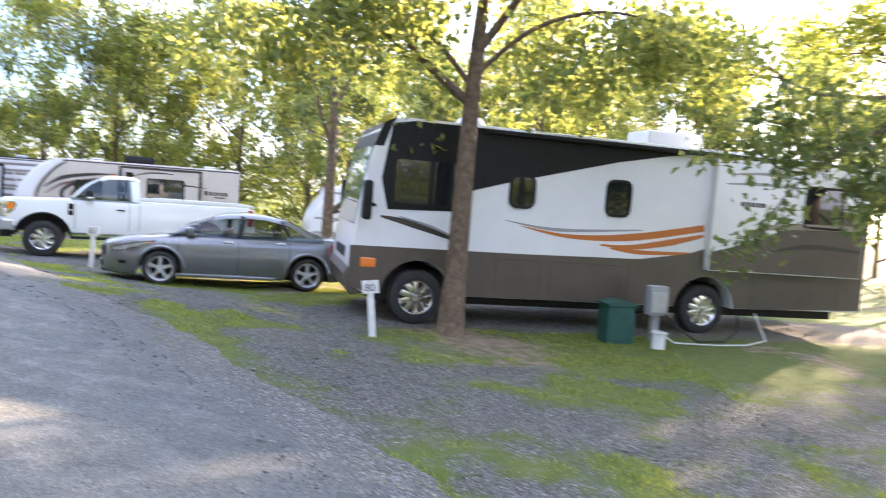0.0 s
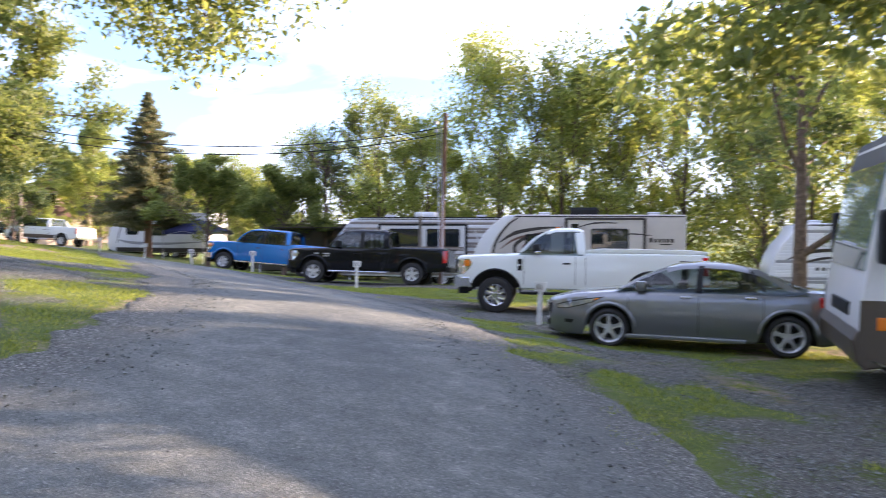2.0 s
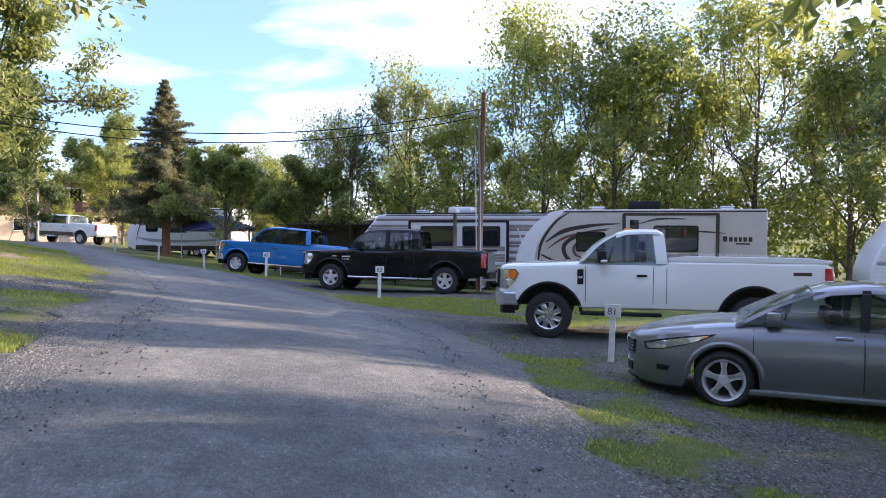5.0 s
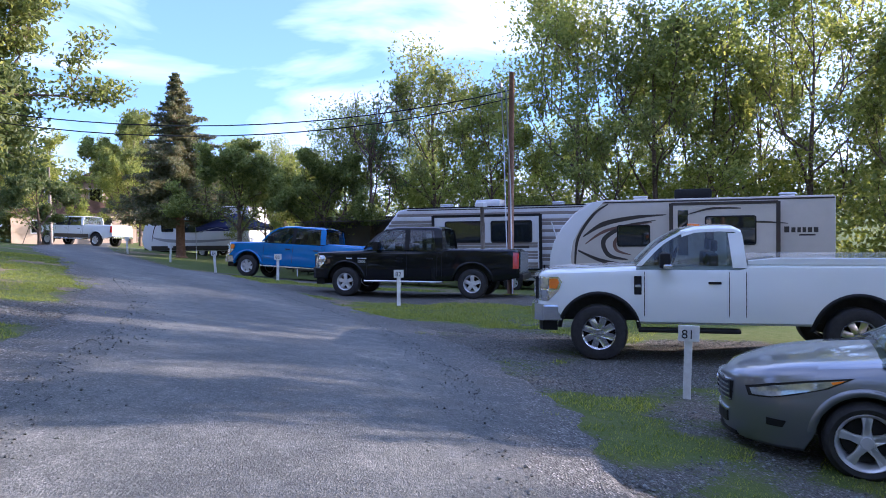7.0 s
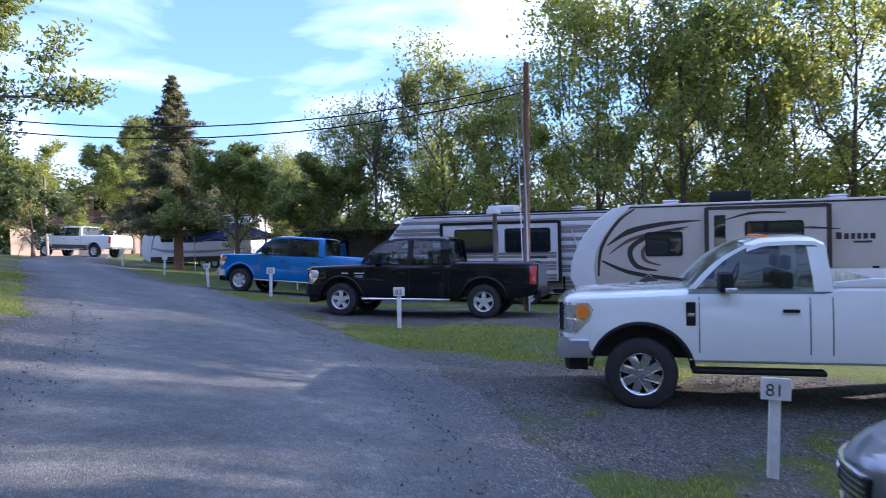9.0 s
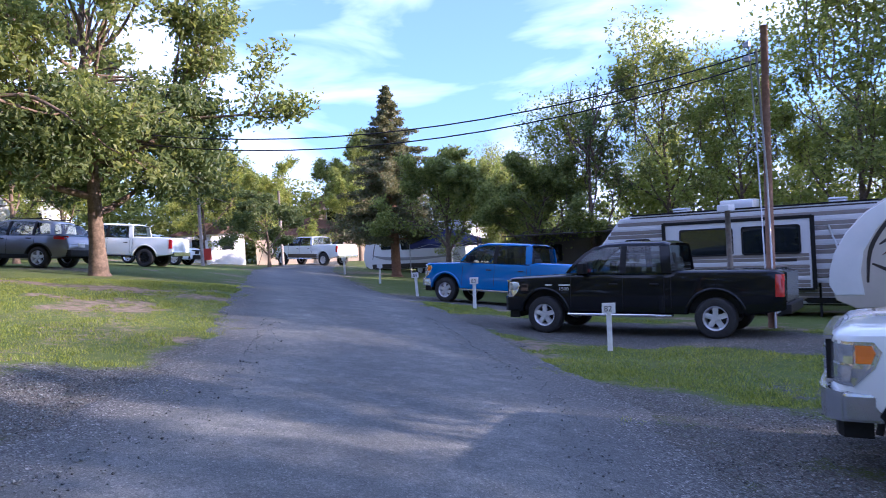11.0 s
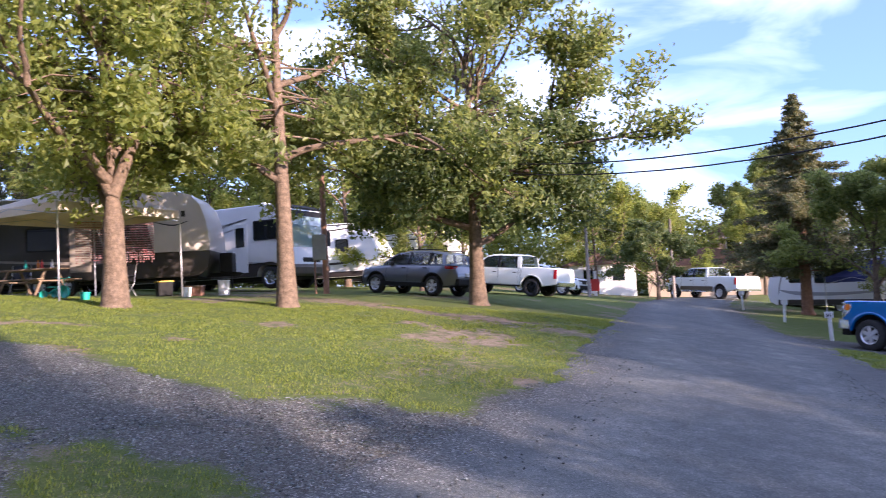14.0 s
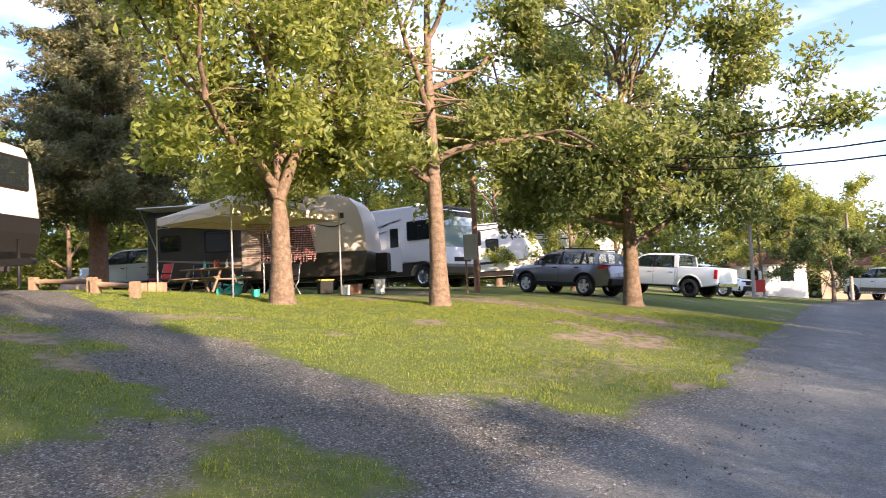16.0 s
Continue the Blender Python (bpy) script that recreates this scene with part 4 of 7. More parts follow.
def pickup(L, WB, FO, W, H, hood, belt, rail, cab0, cab1, R, sill, two, rim_mat, arch_mat, board, headlamp, tall=False):
    mid = cab0 + (.62 if not tall else .55)
    roof = [(cab0, hood + .02), (cab0 + .35, hood + (H - hood) * .58), (cab0 + .62, H - .09), (cab0 + .85, H - .015), (cab0 + 1.2, H), (cab1 - .14, H - .008), (cab1 - .04, H - .06), (cab1, belt + .05)]
    pil = [([(cab0 + .04, hood + .05), (cab0 + .35, hood + (H - hood) * .58), (cab0 + .68, H - .07)], .085, False), ([(cab1 - .07, belt), (cab1 - .13, H - .1)], .20, False)]
    if two:
        pil.append(([(two, belt), (two + .01, H - .07)], .13, True))
    return dict(L=L, WB=WB, FO=FO, W=W, R=R, AR=R * 1.36, rim=R * .60, spokes=6, style="solid", truck=True,
        top=[(0, hood - .15), (.03, hood - .08), (.10, hood - .05), (.5, hood - .03), (1.0, hood - .01), (cab0 + .1, hood + .02), (cab0 + .35, belt), (cab1, belt), (cab1 + .02, rail), (L - .06, rail), (L - .02, rail - .05), (L, rail - .2)],
        plan=[(0, .62), (.04, .75), (.10, .87), (.2, .94), (.38, .975), (.6, .985), (L - .25, .985), (L - .05, .96), (L, .93)],
        low=[(0, sill + .06), (.3, sill + .02), (.5, sill), (L - .7, sill), (L - .3, sill + .06), (L, sill + .12)],
        sec=[(.95, 0), (.985, .04), (1.0, .2), (1.0, .45), (.995, .62), (.98, .74), (.975, .86), (.955, .955), (.90, 1.0), (.45, 1.015), (0, 1.02)],
        roof=roof, belt=belt, panel=(cab0 + .66, cab1 - .04), gw0=.94, gw1=.80, pillars=pil, mirror=(cab0 + .42, belt + .0), mir=1.35, mirror_mat=M_BLACK,
        seams=[cab0 + .12] + ([two] if two else []) + [cab1 - (.12 if two else .22), cab1 + .015], handles=[((two or cab1 - .22) - .2, belt - .22)] + ([(cab1 - .32, belt - .22)] if two else []),
        handle_mat=M_BLACK, rim_mat=rim_mat, arch_mat=arch_mat, board=board, lamps=headlamp, bow=.03,
        front=[("bumper", sill + .02, sill + .27, W * .47, -.07, M_CHROME), ("grille", sill + .32, hood - .13, W * .34, -.01, M_BLACK)] +
              [("grille_bar", z, z + .075, W * .335, -.03, M_CHROME) for z in np.linspace(sill + .42, hood - .29, 2)] + [("grille_surround", z, z + .035, W * .35, -.025, M_CHROME) for z in (sill + .30, hood - .135)] + [("grille_mesh", z, z + .012, W * .33, -.018, M_GREYBOX) for z in np.linspace(sill + .37, hood - .17, 9)] + [("air_dam", sill - .14, sill + .02, W * .42, .05, M_BLACK)],
        back=[("rear_bumper", sill + .02, sill + .2, W * .46, M_CHROME), ("tailgate", sill + .25, rail - .04, W * .42, M_BLACK if arch_mat is M_BLACKPAINT else arch_mat)])

def truck_lamps(hood, L, rail, amber=True):
    out = [("headlight_housing", [(-.0, hood - .50), (.0, hood - .13), (.36, hood - .12), (.42, hood - .20), (.36, hood - .34), (.20, hood - .50)], M_CHROME),
           ("headlight", [(.01, hood - .31), (.01, hood - .155), (.20, hood - .15), (.20, hood - .31)], M_LAMP), ("headlight", [(.01, hood - .47), (.01, hood - .33), (.19, hood - .33), (.17, hood - .47)], M_LAMP),
           ("taillight", [(L - .17, rail - .5), (L - .17, rail - .08), (L - .02, rail - .08), (L - .02, rail - .5)], M_RED)]
    if amber:
        out.append(("side_marker", [(.22, hood - .30), (.22, hood - .15), (.34, hood - .15), (.37, hood - .21), (.33, hood - .30)], M_AMBER))
    else:
        out.append(("headlight", [(.22, hood - .31), (.22, hood - .16), (.34, hood - .15), (.38, hood - .21), (.33, hood - .31)], M_LAMP))
    return out

def cabin(root, X, seats, z, wheel_s):
    """Seats with headrests and a steering wheel inside a cab."""
    for s in seats:
        for sgn in (1, -1):
            seat = bx("seat", M_SEAT, root, X(s) - .09, X(s) + .07, *sorted((sgn * .14, sgn * .62)), z - .45, z + .12, .05)
            bx("headrest", M_SEAT, seat, X(s) - .09, X(s) + .01, *sorted((sgn * .26, sgn * .50)), z + .14, z + .32, .04)
    tube("steering_wheel", [(X(wheel_s) - .06 * math.sin(a), .38 + .18 * math.cos(a), z + .05 + .17 * math.sin(a)) for a in np.linspace(0, 2 * math.pi, 18)], .014, M_BLACK, root, 6)

def finish(root, m):
    root.matrix_basis = m
    return root

# grey saloon
sedan, SX, sy = vehicle("sedan", SEDAN, M_SILVER, "grey metallic four-door saloon parked on the grass verge", "car")
for sgn in (1, -1):
    bx("rocker_trim", M_SILVER, sedan, SX(3.35), SX(1.45), *sorted((sgn * .86, sgn * .925)), .19, .26, .02)
bm = bmesh.new()
r0 = bmesh.ops.create_uvsphere(bm, u_segments=16, v_segments=10, radius=.06)
for v in r0["verts"]:
    v.co = Vector((SX(-.032) + v.co.x * .3, v.co.y, .60 + v.co.z))
part("badge", bm, M_CHROME, sedan, "round chrome badge", True)
bx("number_plate", M_TEXTLT, sedan, SX(4.97), SX(4.94), -.16, .16, .62, .77, .005)
cabin(sedan, SX, (2.35, 3.35), 1.02, 1.85)
finish(sedan, stand((0, 0), (2.727, .52), 1.59))

# white long-bed pickup
F = pickup(5.88, 3.6, .97, 2.03, 2.03, 1.40, 1.42, 1.47, 1.52, 3.06, .43, .58, None, M_CHROME, M_BLACK, (1.55, 3.0, .46, M_BLACK), truck_lamps(1.40, 5.88, 1.47))
F["spokes"], F["handle_mat"] = 8, M_BLACK
F["back"][1] = ("tailgate", .85, 1.42, .85, M_TRUCKWHITE)
pickup_white, FX, fy = vehicle("pickup_truck", F, M_TRUCKWHITE, "white heavy-duty single-cab pickup with chrome bumper on gravel", "pickup truck")
for sgn in (1, -1):
    y = fy(1.5, 1.1)
    bx("fender_vent", M_BLACK, pickup_white, FX(1.60), FX(1.49), *sorted((sgn * (y - .01), sgn * (y + .014))), 1.02, 1.30, .01)
    bx("fender_vent_bar", M_CHROME, pickup_white, FX(1.585), FX(1.505), *sorted((sgn * (y + .008), sgn * (y + .02))), 1.13, 1.17, .004)
    bx("mirror_cap", M_CHROME, pickup_white, FX(2.03), FX(1.90), *sorted((sgn * 1.06, sgn * 1.27)), 1.43, 1.49, .015)
    bx("bed_decal", M_DKSTRIPE, pickup_white, FX(5.5), FX(5.2), *sorted((sgn * (fy(5.3, 1.3) - .002), sgn * (fy(5.3, 1.3) + .003))), 1.25, 1.31, .001)
prism_y("tonneau_cover", [(FX(3.1), 1.46), (FX(3.1), 1.53), (FX(3.5), 1.57), (FX(5.5), 1.56), (FX(5.84), 1.52), (FX(5.84), 1.46)], -.93, .93, M_TRUCKWHITE, pickup_white, "white hard tonneau cover", .02)
for k in range(5):
    bx("roof_marker", M_AMBER, pickup_white, FX(2.47), FX(2.38), -.5 + k * .25 - .03, -.5 + k * .25 + .03, 2.035, 2.066, .008)
bx("dashboard", M_SEAT, pickup_white, FX(1.9), FX(1.6), -.8, .8, 1.2, 1.4, .05)
cabin(pickup_white, FX, (2.65,), 1.50, 2.1)
finish(pickup_white, stand((-3.92, 3.62), (-.58, 4.95), 1.75))

# black quad-cab pickup
RM = pickup(5.82, 3.57, 1.0, 2.02, 1.92, 1.25, 1.28, 1.32, 1.5, 3.72, .40, .46, 2.75, M_ALLOY, M_BLACKPAINT, (1.55, 3.75, .40, M_CHROME), truck_lamps(1.24, 5.82, 1.32, False))
RM["spokes"] = 5
RM["front"][0] = ("bumper", .48, .78, .95, -.05, M_BLACKPAINT)
RM["front"] = [q for q in RM["front"] if q[0] != "grille_bar"] + [("grille_bar", .98, 1.01, .66, -.03, M_BLACKPAINT)]
RM["back"] = [("rear_bumper", .50, .68, .92, M_BLACK), ("tailgate", .72, 1.27, .85, M_BLACKPAINT)]
pickup_black, RX, ry = vehicle("pickup_truck", RM, M_BLACKPAINT, "black four-door pickup with alloy wheels on gravel", "pickup truck")
for s, n_, w_ in ((1.02, "badge_bar", .16), (1.34, "badge_bar", .26)):
    y = ry(s, 1.05)
    bx(n_, M_ALLOY, pickup_black, RX(s + w_), RX(s), y - .004, y + .006, 1.03, 1.06, .002)
y = ry(1.35, .98)
lettering("badge_number", "1500", .10, Matrix.Translation((RX(1.34), y + .004, .93)) @ Matrix.Rotation(math.pi, 4, "Z") @ Matrix.Rotation(radians(90), 4, "X"), M_ALLOY, pickup_black, stretch=1.2)
cabin(pickup_black, RX, (2.6, 3.4), 1.36, 2.0)
finish(pickup_black, stand((-13.35, 8.25), (-10.05, 9.55), 1.75))

# blue crew-cab pickup
BL = pickup(5.89, 3.68, .95, 2.03, 1.96, 1.30, 1.32, 1.38, 1.45, 3.95, .40, .48, 2.72, M_ALLOY, M_BLUEPAINT, (1.5, 3.9, .42, M_CHROME), truck_lamps(1.30, 5.89, 1.38))
BL["spokes"] = 6
BL["back"][1] = ("tailgate", .76, 1.33, .85, M_BLUEPAINT)
pickup_blue, BX_, by = vehicle("pickup_truck", BL, M_BLUEPAINT, "bright blue crew-cab pickup with chrome grille", "pickup truck")
cabin(pickup_blue, BX_, (2.55, 3.5), 1.40, 2.0)
finish(pickup_blue, stand((-20.96, 11.2), (-17.54, 12.5), 1.75))

# white pickups farther off
TI = pickup(5.8, 3.55, .95, 2.02, 1.95, 1.30, 1.32, 1.38, 1.45, 3.9, .42, .50, 2.7, M_BLACK, M_TRUCKWHITE, (1.5, 3.9, .44, M_BLACK), truck_lamps(1.30, 5.8, 1.38, False))
TI["back"] = [("rear_bumper", .55, .74, .92, M_CHROME), ("tailgate", .78, 1.34, .85, M_TRUCKWHITE)]
pickup_titan, _, _ = vehicle("pickup_truck", TI, M_TRUCKWHITE, "white crew-cab pickup with dark wheels on the upper lawn", "pickup truck")
finish(pickup_titan, stand((-39.6, 3.5), (-37.3, 6.2), 1.75))
FF = pickup(6.3, 4.0, .97, 2.03, 2.0, 1.38, 1.40, 1.45, 1.5, 3.9, .43, .55, 2.7, M_ALLOY, M_TRUCKWHITE, (1.5, 3.9, .46, M_CHROME), truck_lamps(1.38, 6.3, 1.45))
FF["back"][1] = ("tailgate", .85, 1.4, .85, M_TRUCKWHITE)
pickup_far, FFX, _ = vehicle("pickup_truck", FF, M_TRUCKWHITE, "white crew-cab pickup with dark lower panels hitched to a trailer", "pickup truck")
for sgn in (1, -1):
    bx("lower_panel", M_TAUPE, pickup_far, FFX(4.4), FFX(1.55), *sorted((sgn * .99, sgn * 1.03)), .58, .82, .01)

# compact off-roader
JP = dict(L=4.62, WB=2.72, FO=.90, W=1.86, R=.37, AR=.45, rim=.24, spokes=5, style="solid", truck=True,
    top=[(0, .74), (.05, .88), (.2, .97), (.8, 1.05), (1.25, 1.10), (1.6, 1.12), (4.2, 1.18), (4.45, 1.15), (4.56, 1.0), (4.62, .75)],
    plan=[(0, .74), (.06, .84), (.25, .94), (.7, .98), (3.9, .985), (4.35, .92), (4.62, .80)],
    low=[(0, .38), (.1, .32), (.5, .32), (4.2, .34), (4.62, .44)],
    roof=[(1.2, 1.09), (1.65, 1.42), (2.0, 1.58), (2.4, 1.66), (3.2, 1.67), (3.9, 1.61), (4.2, 1.48), (4.48, 1.14)], belt=1.12, panel=(1.95, 4.12), gw0=.92, gw1=.70,
    pillars=[([(1.25, 1.11), (1.65, 1.42), (2.03, 1.58)], .08, False), ([(2.45, 1.12), (2.5, 1.6)], .09, True), ([(3.4, 1.14), (3.42, 1.6)], .09, True), ([(4.12, 1.15), (4.0, 1.5)], .16, False)],
    mirror=(1.62, 1.08), seams=[1.4, 2.45, 3.45], handles=[(2.25, 1.0), (3.25, 1.02)], handle_mat=M_BLACK, arch_mat=M_BLACK,
    lamps=[("headlight", [(.12, .86), (.14, .94), (.5, 1.0), (.5, .92)], M_CLEAR), ("taillight", [(4.15, 1.0), (4.12, 1.13), (4.5, 1.12), (4.52, 1.0)], M_RED)],
    front=[("grille", .66, .88, .6, .02, M_BLACK), ("bumper", .38, .6, .8, -.01, M_BLACK)], back=[("rear_bumper", .42, .66, .76, M_BLACK), ("number_plate", .74, .88, .2, M_TEXTLT)])
jeep, JX, jy = vehicle("suv", JP, M_JEEP, "silver-beige compact off-roader with black wheel arches", "suv")
for sgn in (1, -1):
    bx("sill_cladding", M_BLACK, jeep, JX(3.3), JX(1.3), *sorted((sgn * .85, sgn * .935)), .32, .48, .02)
    tube("roof_rail", [(JX(2.2), sgn * .60, 1.66), (JX(2.3), sgn * .62, 1.71), (JX(3.8), sgn * .62, 1.70), (JX(3.95), sgn * .60, 1.63)], .018, M_BLACK, jeep)
finish(jeep, stand((-32.0, -1.2), (-30.0, .95), 1.58))

# ---- campers ----
def side_window(parent, X, s0, s1, z0, z1, y, rad=.08, glass=None):
    """A framed dark window set into a side wall, with its glass behind the rim."""
    def ring(a0, a1, b0, b1, r):
        pts = []
        for cx, cz, t0 in ((a1 - r, b1 - r, 0), (a0 + r, b1 - r, 90), (a0 + r, b0 + r, 180), (a1 - r, b0 + r, 270)):
            pts += [(cx + r * math.cos(radians(t0 + k * 30)), cz + r * math.sin(radians(t0 + k * 30))) for k in range(4)]
        return pts
    a, b = sorted((X(s0), X(s1)))
    sg = 1 if y > 0 else -1
    o, i = ring(a, b, z0, z1, rad), ring(a + .045, b - .045, z0 + .045, z1 - .045, rad * .7)
    n = len(o)
    verts = [(x, y - sg * .01, z) for x, z in o] + [(x, y + sg * .022, z) for x, z in o] + [(x, y + sg * .022, z) for x, z in i] + [(x, y - sg * .01, z) for x, z in i]
    faces = []
    for k in range(n):
        j = (k + 1) % n
        faces += [(k, j, n + j, n + k), (n + k, n + j, 2 * n + j, 2 * n + k), (2 * n + k, 2 * n + j, 3 * n + j, 3 * n + k)]
    w = meshed("window", verts, faces, M_BLACK, parent)
    meshed("pane", [(x, y + sg * .006, z) for x, z in i] + [(x, y - sg * .008, z) for x, z in i], [tuple(range(n)), tuple(range(2 * n - 1, n - 1, -1))] + [(k, (k + 1) % n, n + (k + 1) % n, n + k) for k in range(n)], glass or M_GLASS, w)
    return w

def roof_unit(parent, X, s, z, mt, w=.75, h=.30, l=1.0):
    bm = bmesh.new()
    box(bm, X(s + l), X(s), -w / 2, w / 2, z - .02, z + h, .08)
    for k in range(4):
        box(bm, X(s + l) - .006, X(s + l) + .02, -w / 2 + .1, w / 2 - .1, z + .06 + k * .05, z + .08 + k * .05)
    return part("air_conditioner", bm, mt, parent, "", True)

def vent(parent, X, s, z, mt):
    bm = box(bmesh.new(), X(s + .4), X(s), -.2, .2, z - .02, z + .06, .02)
    box(bm, X(s + .42), X(s - .02), -.22, .22, z + .07, z + .13, .04)
    return part("roof_vent", bm, mt, parent)

def trailer(name, L, outline, W, body_mat, label, axle, tandem=True, wheel_r=.34, category="caravan"):
    """A travel trailer from its side outline; s runs back from the nose."""
    root = tagged(new(name), label, category)
    X = lambda s: axle - s
    prism_y("body", [(X(s), z) for s, z in outline], -W / 2, W / 2, body_mat, root, "", .04, True)
    zmax = max(z for _, z in outline)
    bx("frame", M_UNDER, root, X(L - .1), X(.5), -W / 2 + .25, W / 2 - .25, .36, .60, .02)
    prism_y("hitch", [(X(.9), .42), (X(-.75), .42), (X(-.85), .50), (X(-.75), .56), (X(.9), .56)], -.06, .06, M_BLACK, root)
    tube("jack", [(X(-.45), 0, .0), (X(-.45), 0, .95)], .035, M_BLACK, root)
    for sgn in (1, -1):
        for d in ((-.42, .42) if tandem else (0,)):
            wheel(root, d, sgn * (W / 2 - .14), wheel_r, .2, wheel_r * .58, 5, sgn, M_ALLOY, "solid")
        for s in (L * .12, L - .35):
            tube("stabiliser_leg", [(X(s), sgn * (W / 2 - .3), -.02), (X(s), sgn * (W / 2 - .4), .5)], .03, M_BLACK, root)
        bx("roof_edge_trim", M_DKSTRIPE, root, X(L - .03), X(1.35), *sorted((sgn * (W / 2 - .01), sgn * (W / 2 + .012))), zmax - .10, zmax - .055, .004)
    return root, X

def slide_out(root, X, s0, s1, z0, z1, y, depth, mt, trim):
    """A slide-out room with its dark surround."""
    sl = bx("slide_out", mt, root, X(s1), X(s0), y - .1, y + depth, z0, z1, .03)
    for a, b, c, d in ((s0 - .06, s0 + .05, z0, z1 + .05), (s1 - .05, s1 + .06, z0, z1 + .05), (s0, s1, z1 - .02, z1 + .07), (s0, s1, z0 - .04, z0 + .02)):
        bx("slide_trim", trim, sl, X(b), X(a), y + depth - .02, y + depth + .016, c, d, .005)
    return sl

NOSE_CURVE = lambda L, H, k=1.25: [(.55, .42), (.12, .62), (0, 1.0), (.02, 1.35), (.14, 1.8), (.38, 2.25), (.75, 2.68), (k, H - .08), (k + .45, H), (L - .06, H), (L, H - .06), (L, .42)]

# beige travel trailer with swooshes
LB = 8.5
bullet, X = trailer("travel_trailer", LB, NOSE_CURVE(LB, 3.12), 2.44, M_BEIGE, "beige travel trailer with dark swooshes and a slide-out", 5.2)
yb = 1.22
X0 = X
X = lambda s: X0(s * 1.09)
prism_y("nose_cap", [(X(s), z) for s, z in [(.10, .75), (-.02, 1.0), (0, 1.35), (.12, 1.8), (.36, 2.25), (.74, 2.7), (1.25, 3.06), (1.7, 3.13), (1.35, 2.8), (.95, 2.3), (.70, 1.8), (.62, 1.3), (.68, .75)]], -1.235, 1.235, M_WHITE, bullet, "white fibreglass front cap", .02, True)
sl = slide_out(bullet, X, 3.55, 6.35, .95, 2.92, yb, .22, M_BEIGE, M_DKSTRIPE)
side_window(bullet, X, 2.0, 2.95, 1.62, 2.32, yb)
side_window(sl, X, 4.45, 5.8, 1.66, 2.56, yb + .22)
bx("slide_side_window", M_GLASS, sl, X(4.0), X(3.72), yb + .2, yb + .226, 1.35, 2.75, .01)
for pts, w, mt in (([(.75, 1.05), (.85, 1.9), (1.3, 2.65), (1.75, 3.0)], [.05, .10, .09, .03], M_DKSTRIPE), ([(1.0, 1.95), (1.6, 2.35), (2.5, 2.55), (3.4, 2.62)], [.03, .16, .12, .02], M_DKSTRIPE), ([(1.05, 1.7), (1.6, 2.1), (2.3, 2.30), (3.0, 2.38)], [.02, .10, .08, .02], M_BROWNSTRIPE),
                   ([(3.1, 2.45), (2.2, 2.25), (1.62, 1.85), (1.75, 1.35), (2.3, 1.2)], [.02, .12, .15, .14, .03], M_DKSTRIPE), ([(2.9, 2.2), (2.3, 2.1), (1.95, 1.8), (2.0, 1.5), (2.4, 1.35)], [.02, .08, .12, .1, .02], M_BROWNSTRIPE), ([(.85, 1.5), (1.6, 1.15), (2.8, .95), (3.5, .92)], [.05, .12, .10, .03], M_DKSTRIPE)):
    swoosh("stripe", [(X(a), b) for a, b in pts], w, yb, mt, bullet)
for pts, w in (([(3.95, 2.6), (4.6, 2.78), (5.4, 2.78)], [.02, .07, .03]), ([(5.6, 2.35), (6.0, 2.35), (6.6, 2.30)], [.02, .06, .02]), ([(4.4, 1.1), (5.2, 1.3), (6.3, 1.4)], [.02, .07, .03])):
    swoosh("stripe", [(X(a), b) for a, b in pts], w, yb + .22 if pts[0][0] < 6 else yb, M_DKSTRIPE, sl)
for k, (a, b) in enumerate(((6.52, .16), (6.70, .13), (6.85, .11), (6.98, .11), (7.11, .13), (7.26, .14))):
    bx("logo_bar", M_DKSTRIPE, bullet, X(a + b * .8), X(a), yb - .002, yb + .006, 2.02, 2.17 if k else 2.2, .002)
bx("logo_bar", M_DKSTRIPE, bullet, X(7.3), X(6.9), yb - .002, yb + .005, 1.92, 1.97, .001)
roof_unit(bullet, X, 3.6, 3.12, M_BLACK, .8, .32, 1.05)
vent(bullet, X, 6.5, 3.12, M_WHITE)
vent(bullet, X, 2.4, 3.12, M_WHITE)
bx("utility_port", M_BLACK, bullet, X(7.45), X(7.3), yb - .01, yb + .03, 1.1, 1.3, .01)
def by_nose(nose, rear, W, axle, L):
    """Stands a trailer by the near lower corners of its nose and tail."""
    n, r = Vector((*nose, 0)), Vector((*rear, 0))
    d = (r - n).normalized()
    a = n + d * axle
    left = Vector((d.y, -d.x, 0))
    zs = [gz(*(a + d * k - left * W / 2).xy) for k in (-2, 2)]
    m = Matrix.Translation((a.x - left.x * W / 2, a.y - left.y * W / 2, sum(zs) / 2 - .02)) @ Matrix.Rotation(math.atan2(-d.y, -d.x), 4, "Z")
    return m
finish(bullet, by_nose((-10.6, 15.23), (-2.4, 17.55), 2.44, 5.2, LB))

# silver and brown ribbed travel trailer
LW = 7.9
wild, X = trailer("travel_trailer", LW, NOSE_CURVE(LW, 3.06, 1.0), 2.44, M_ALU_LT, "silver and brown ribbed aluminium travel trailer with slide-out", 4.9)
for k in range(20):
    z = .5 + k * .125
    s0 = float(np.interp(z, [.5, 1.0, 1.35, 1.8, 2.25, 2.7, 3.0], [.35, .06, .08, .2, .43, .82, 1.2]))
    bx("siding_rib", M_ALU_GY if k % 5 in (0, 1, 3) or k < 4 else M_ALU_LT, wild, X(LW - .02), X(s0 + .05), yb - .01, yb + .012, z, z + .105, .012)
sl = slide_out(wild, X, 2.45, 6.4, .85, 2.72, yb, .22, M_ALU_LT, M_BLACK)
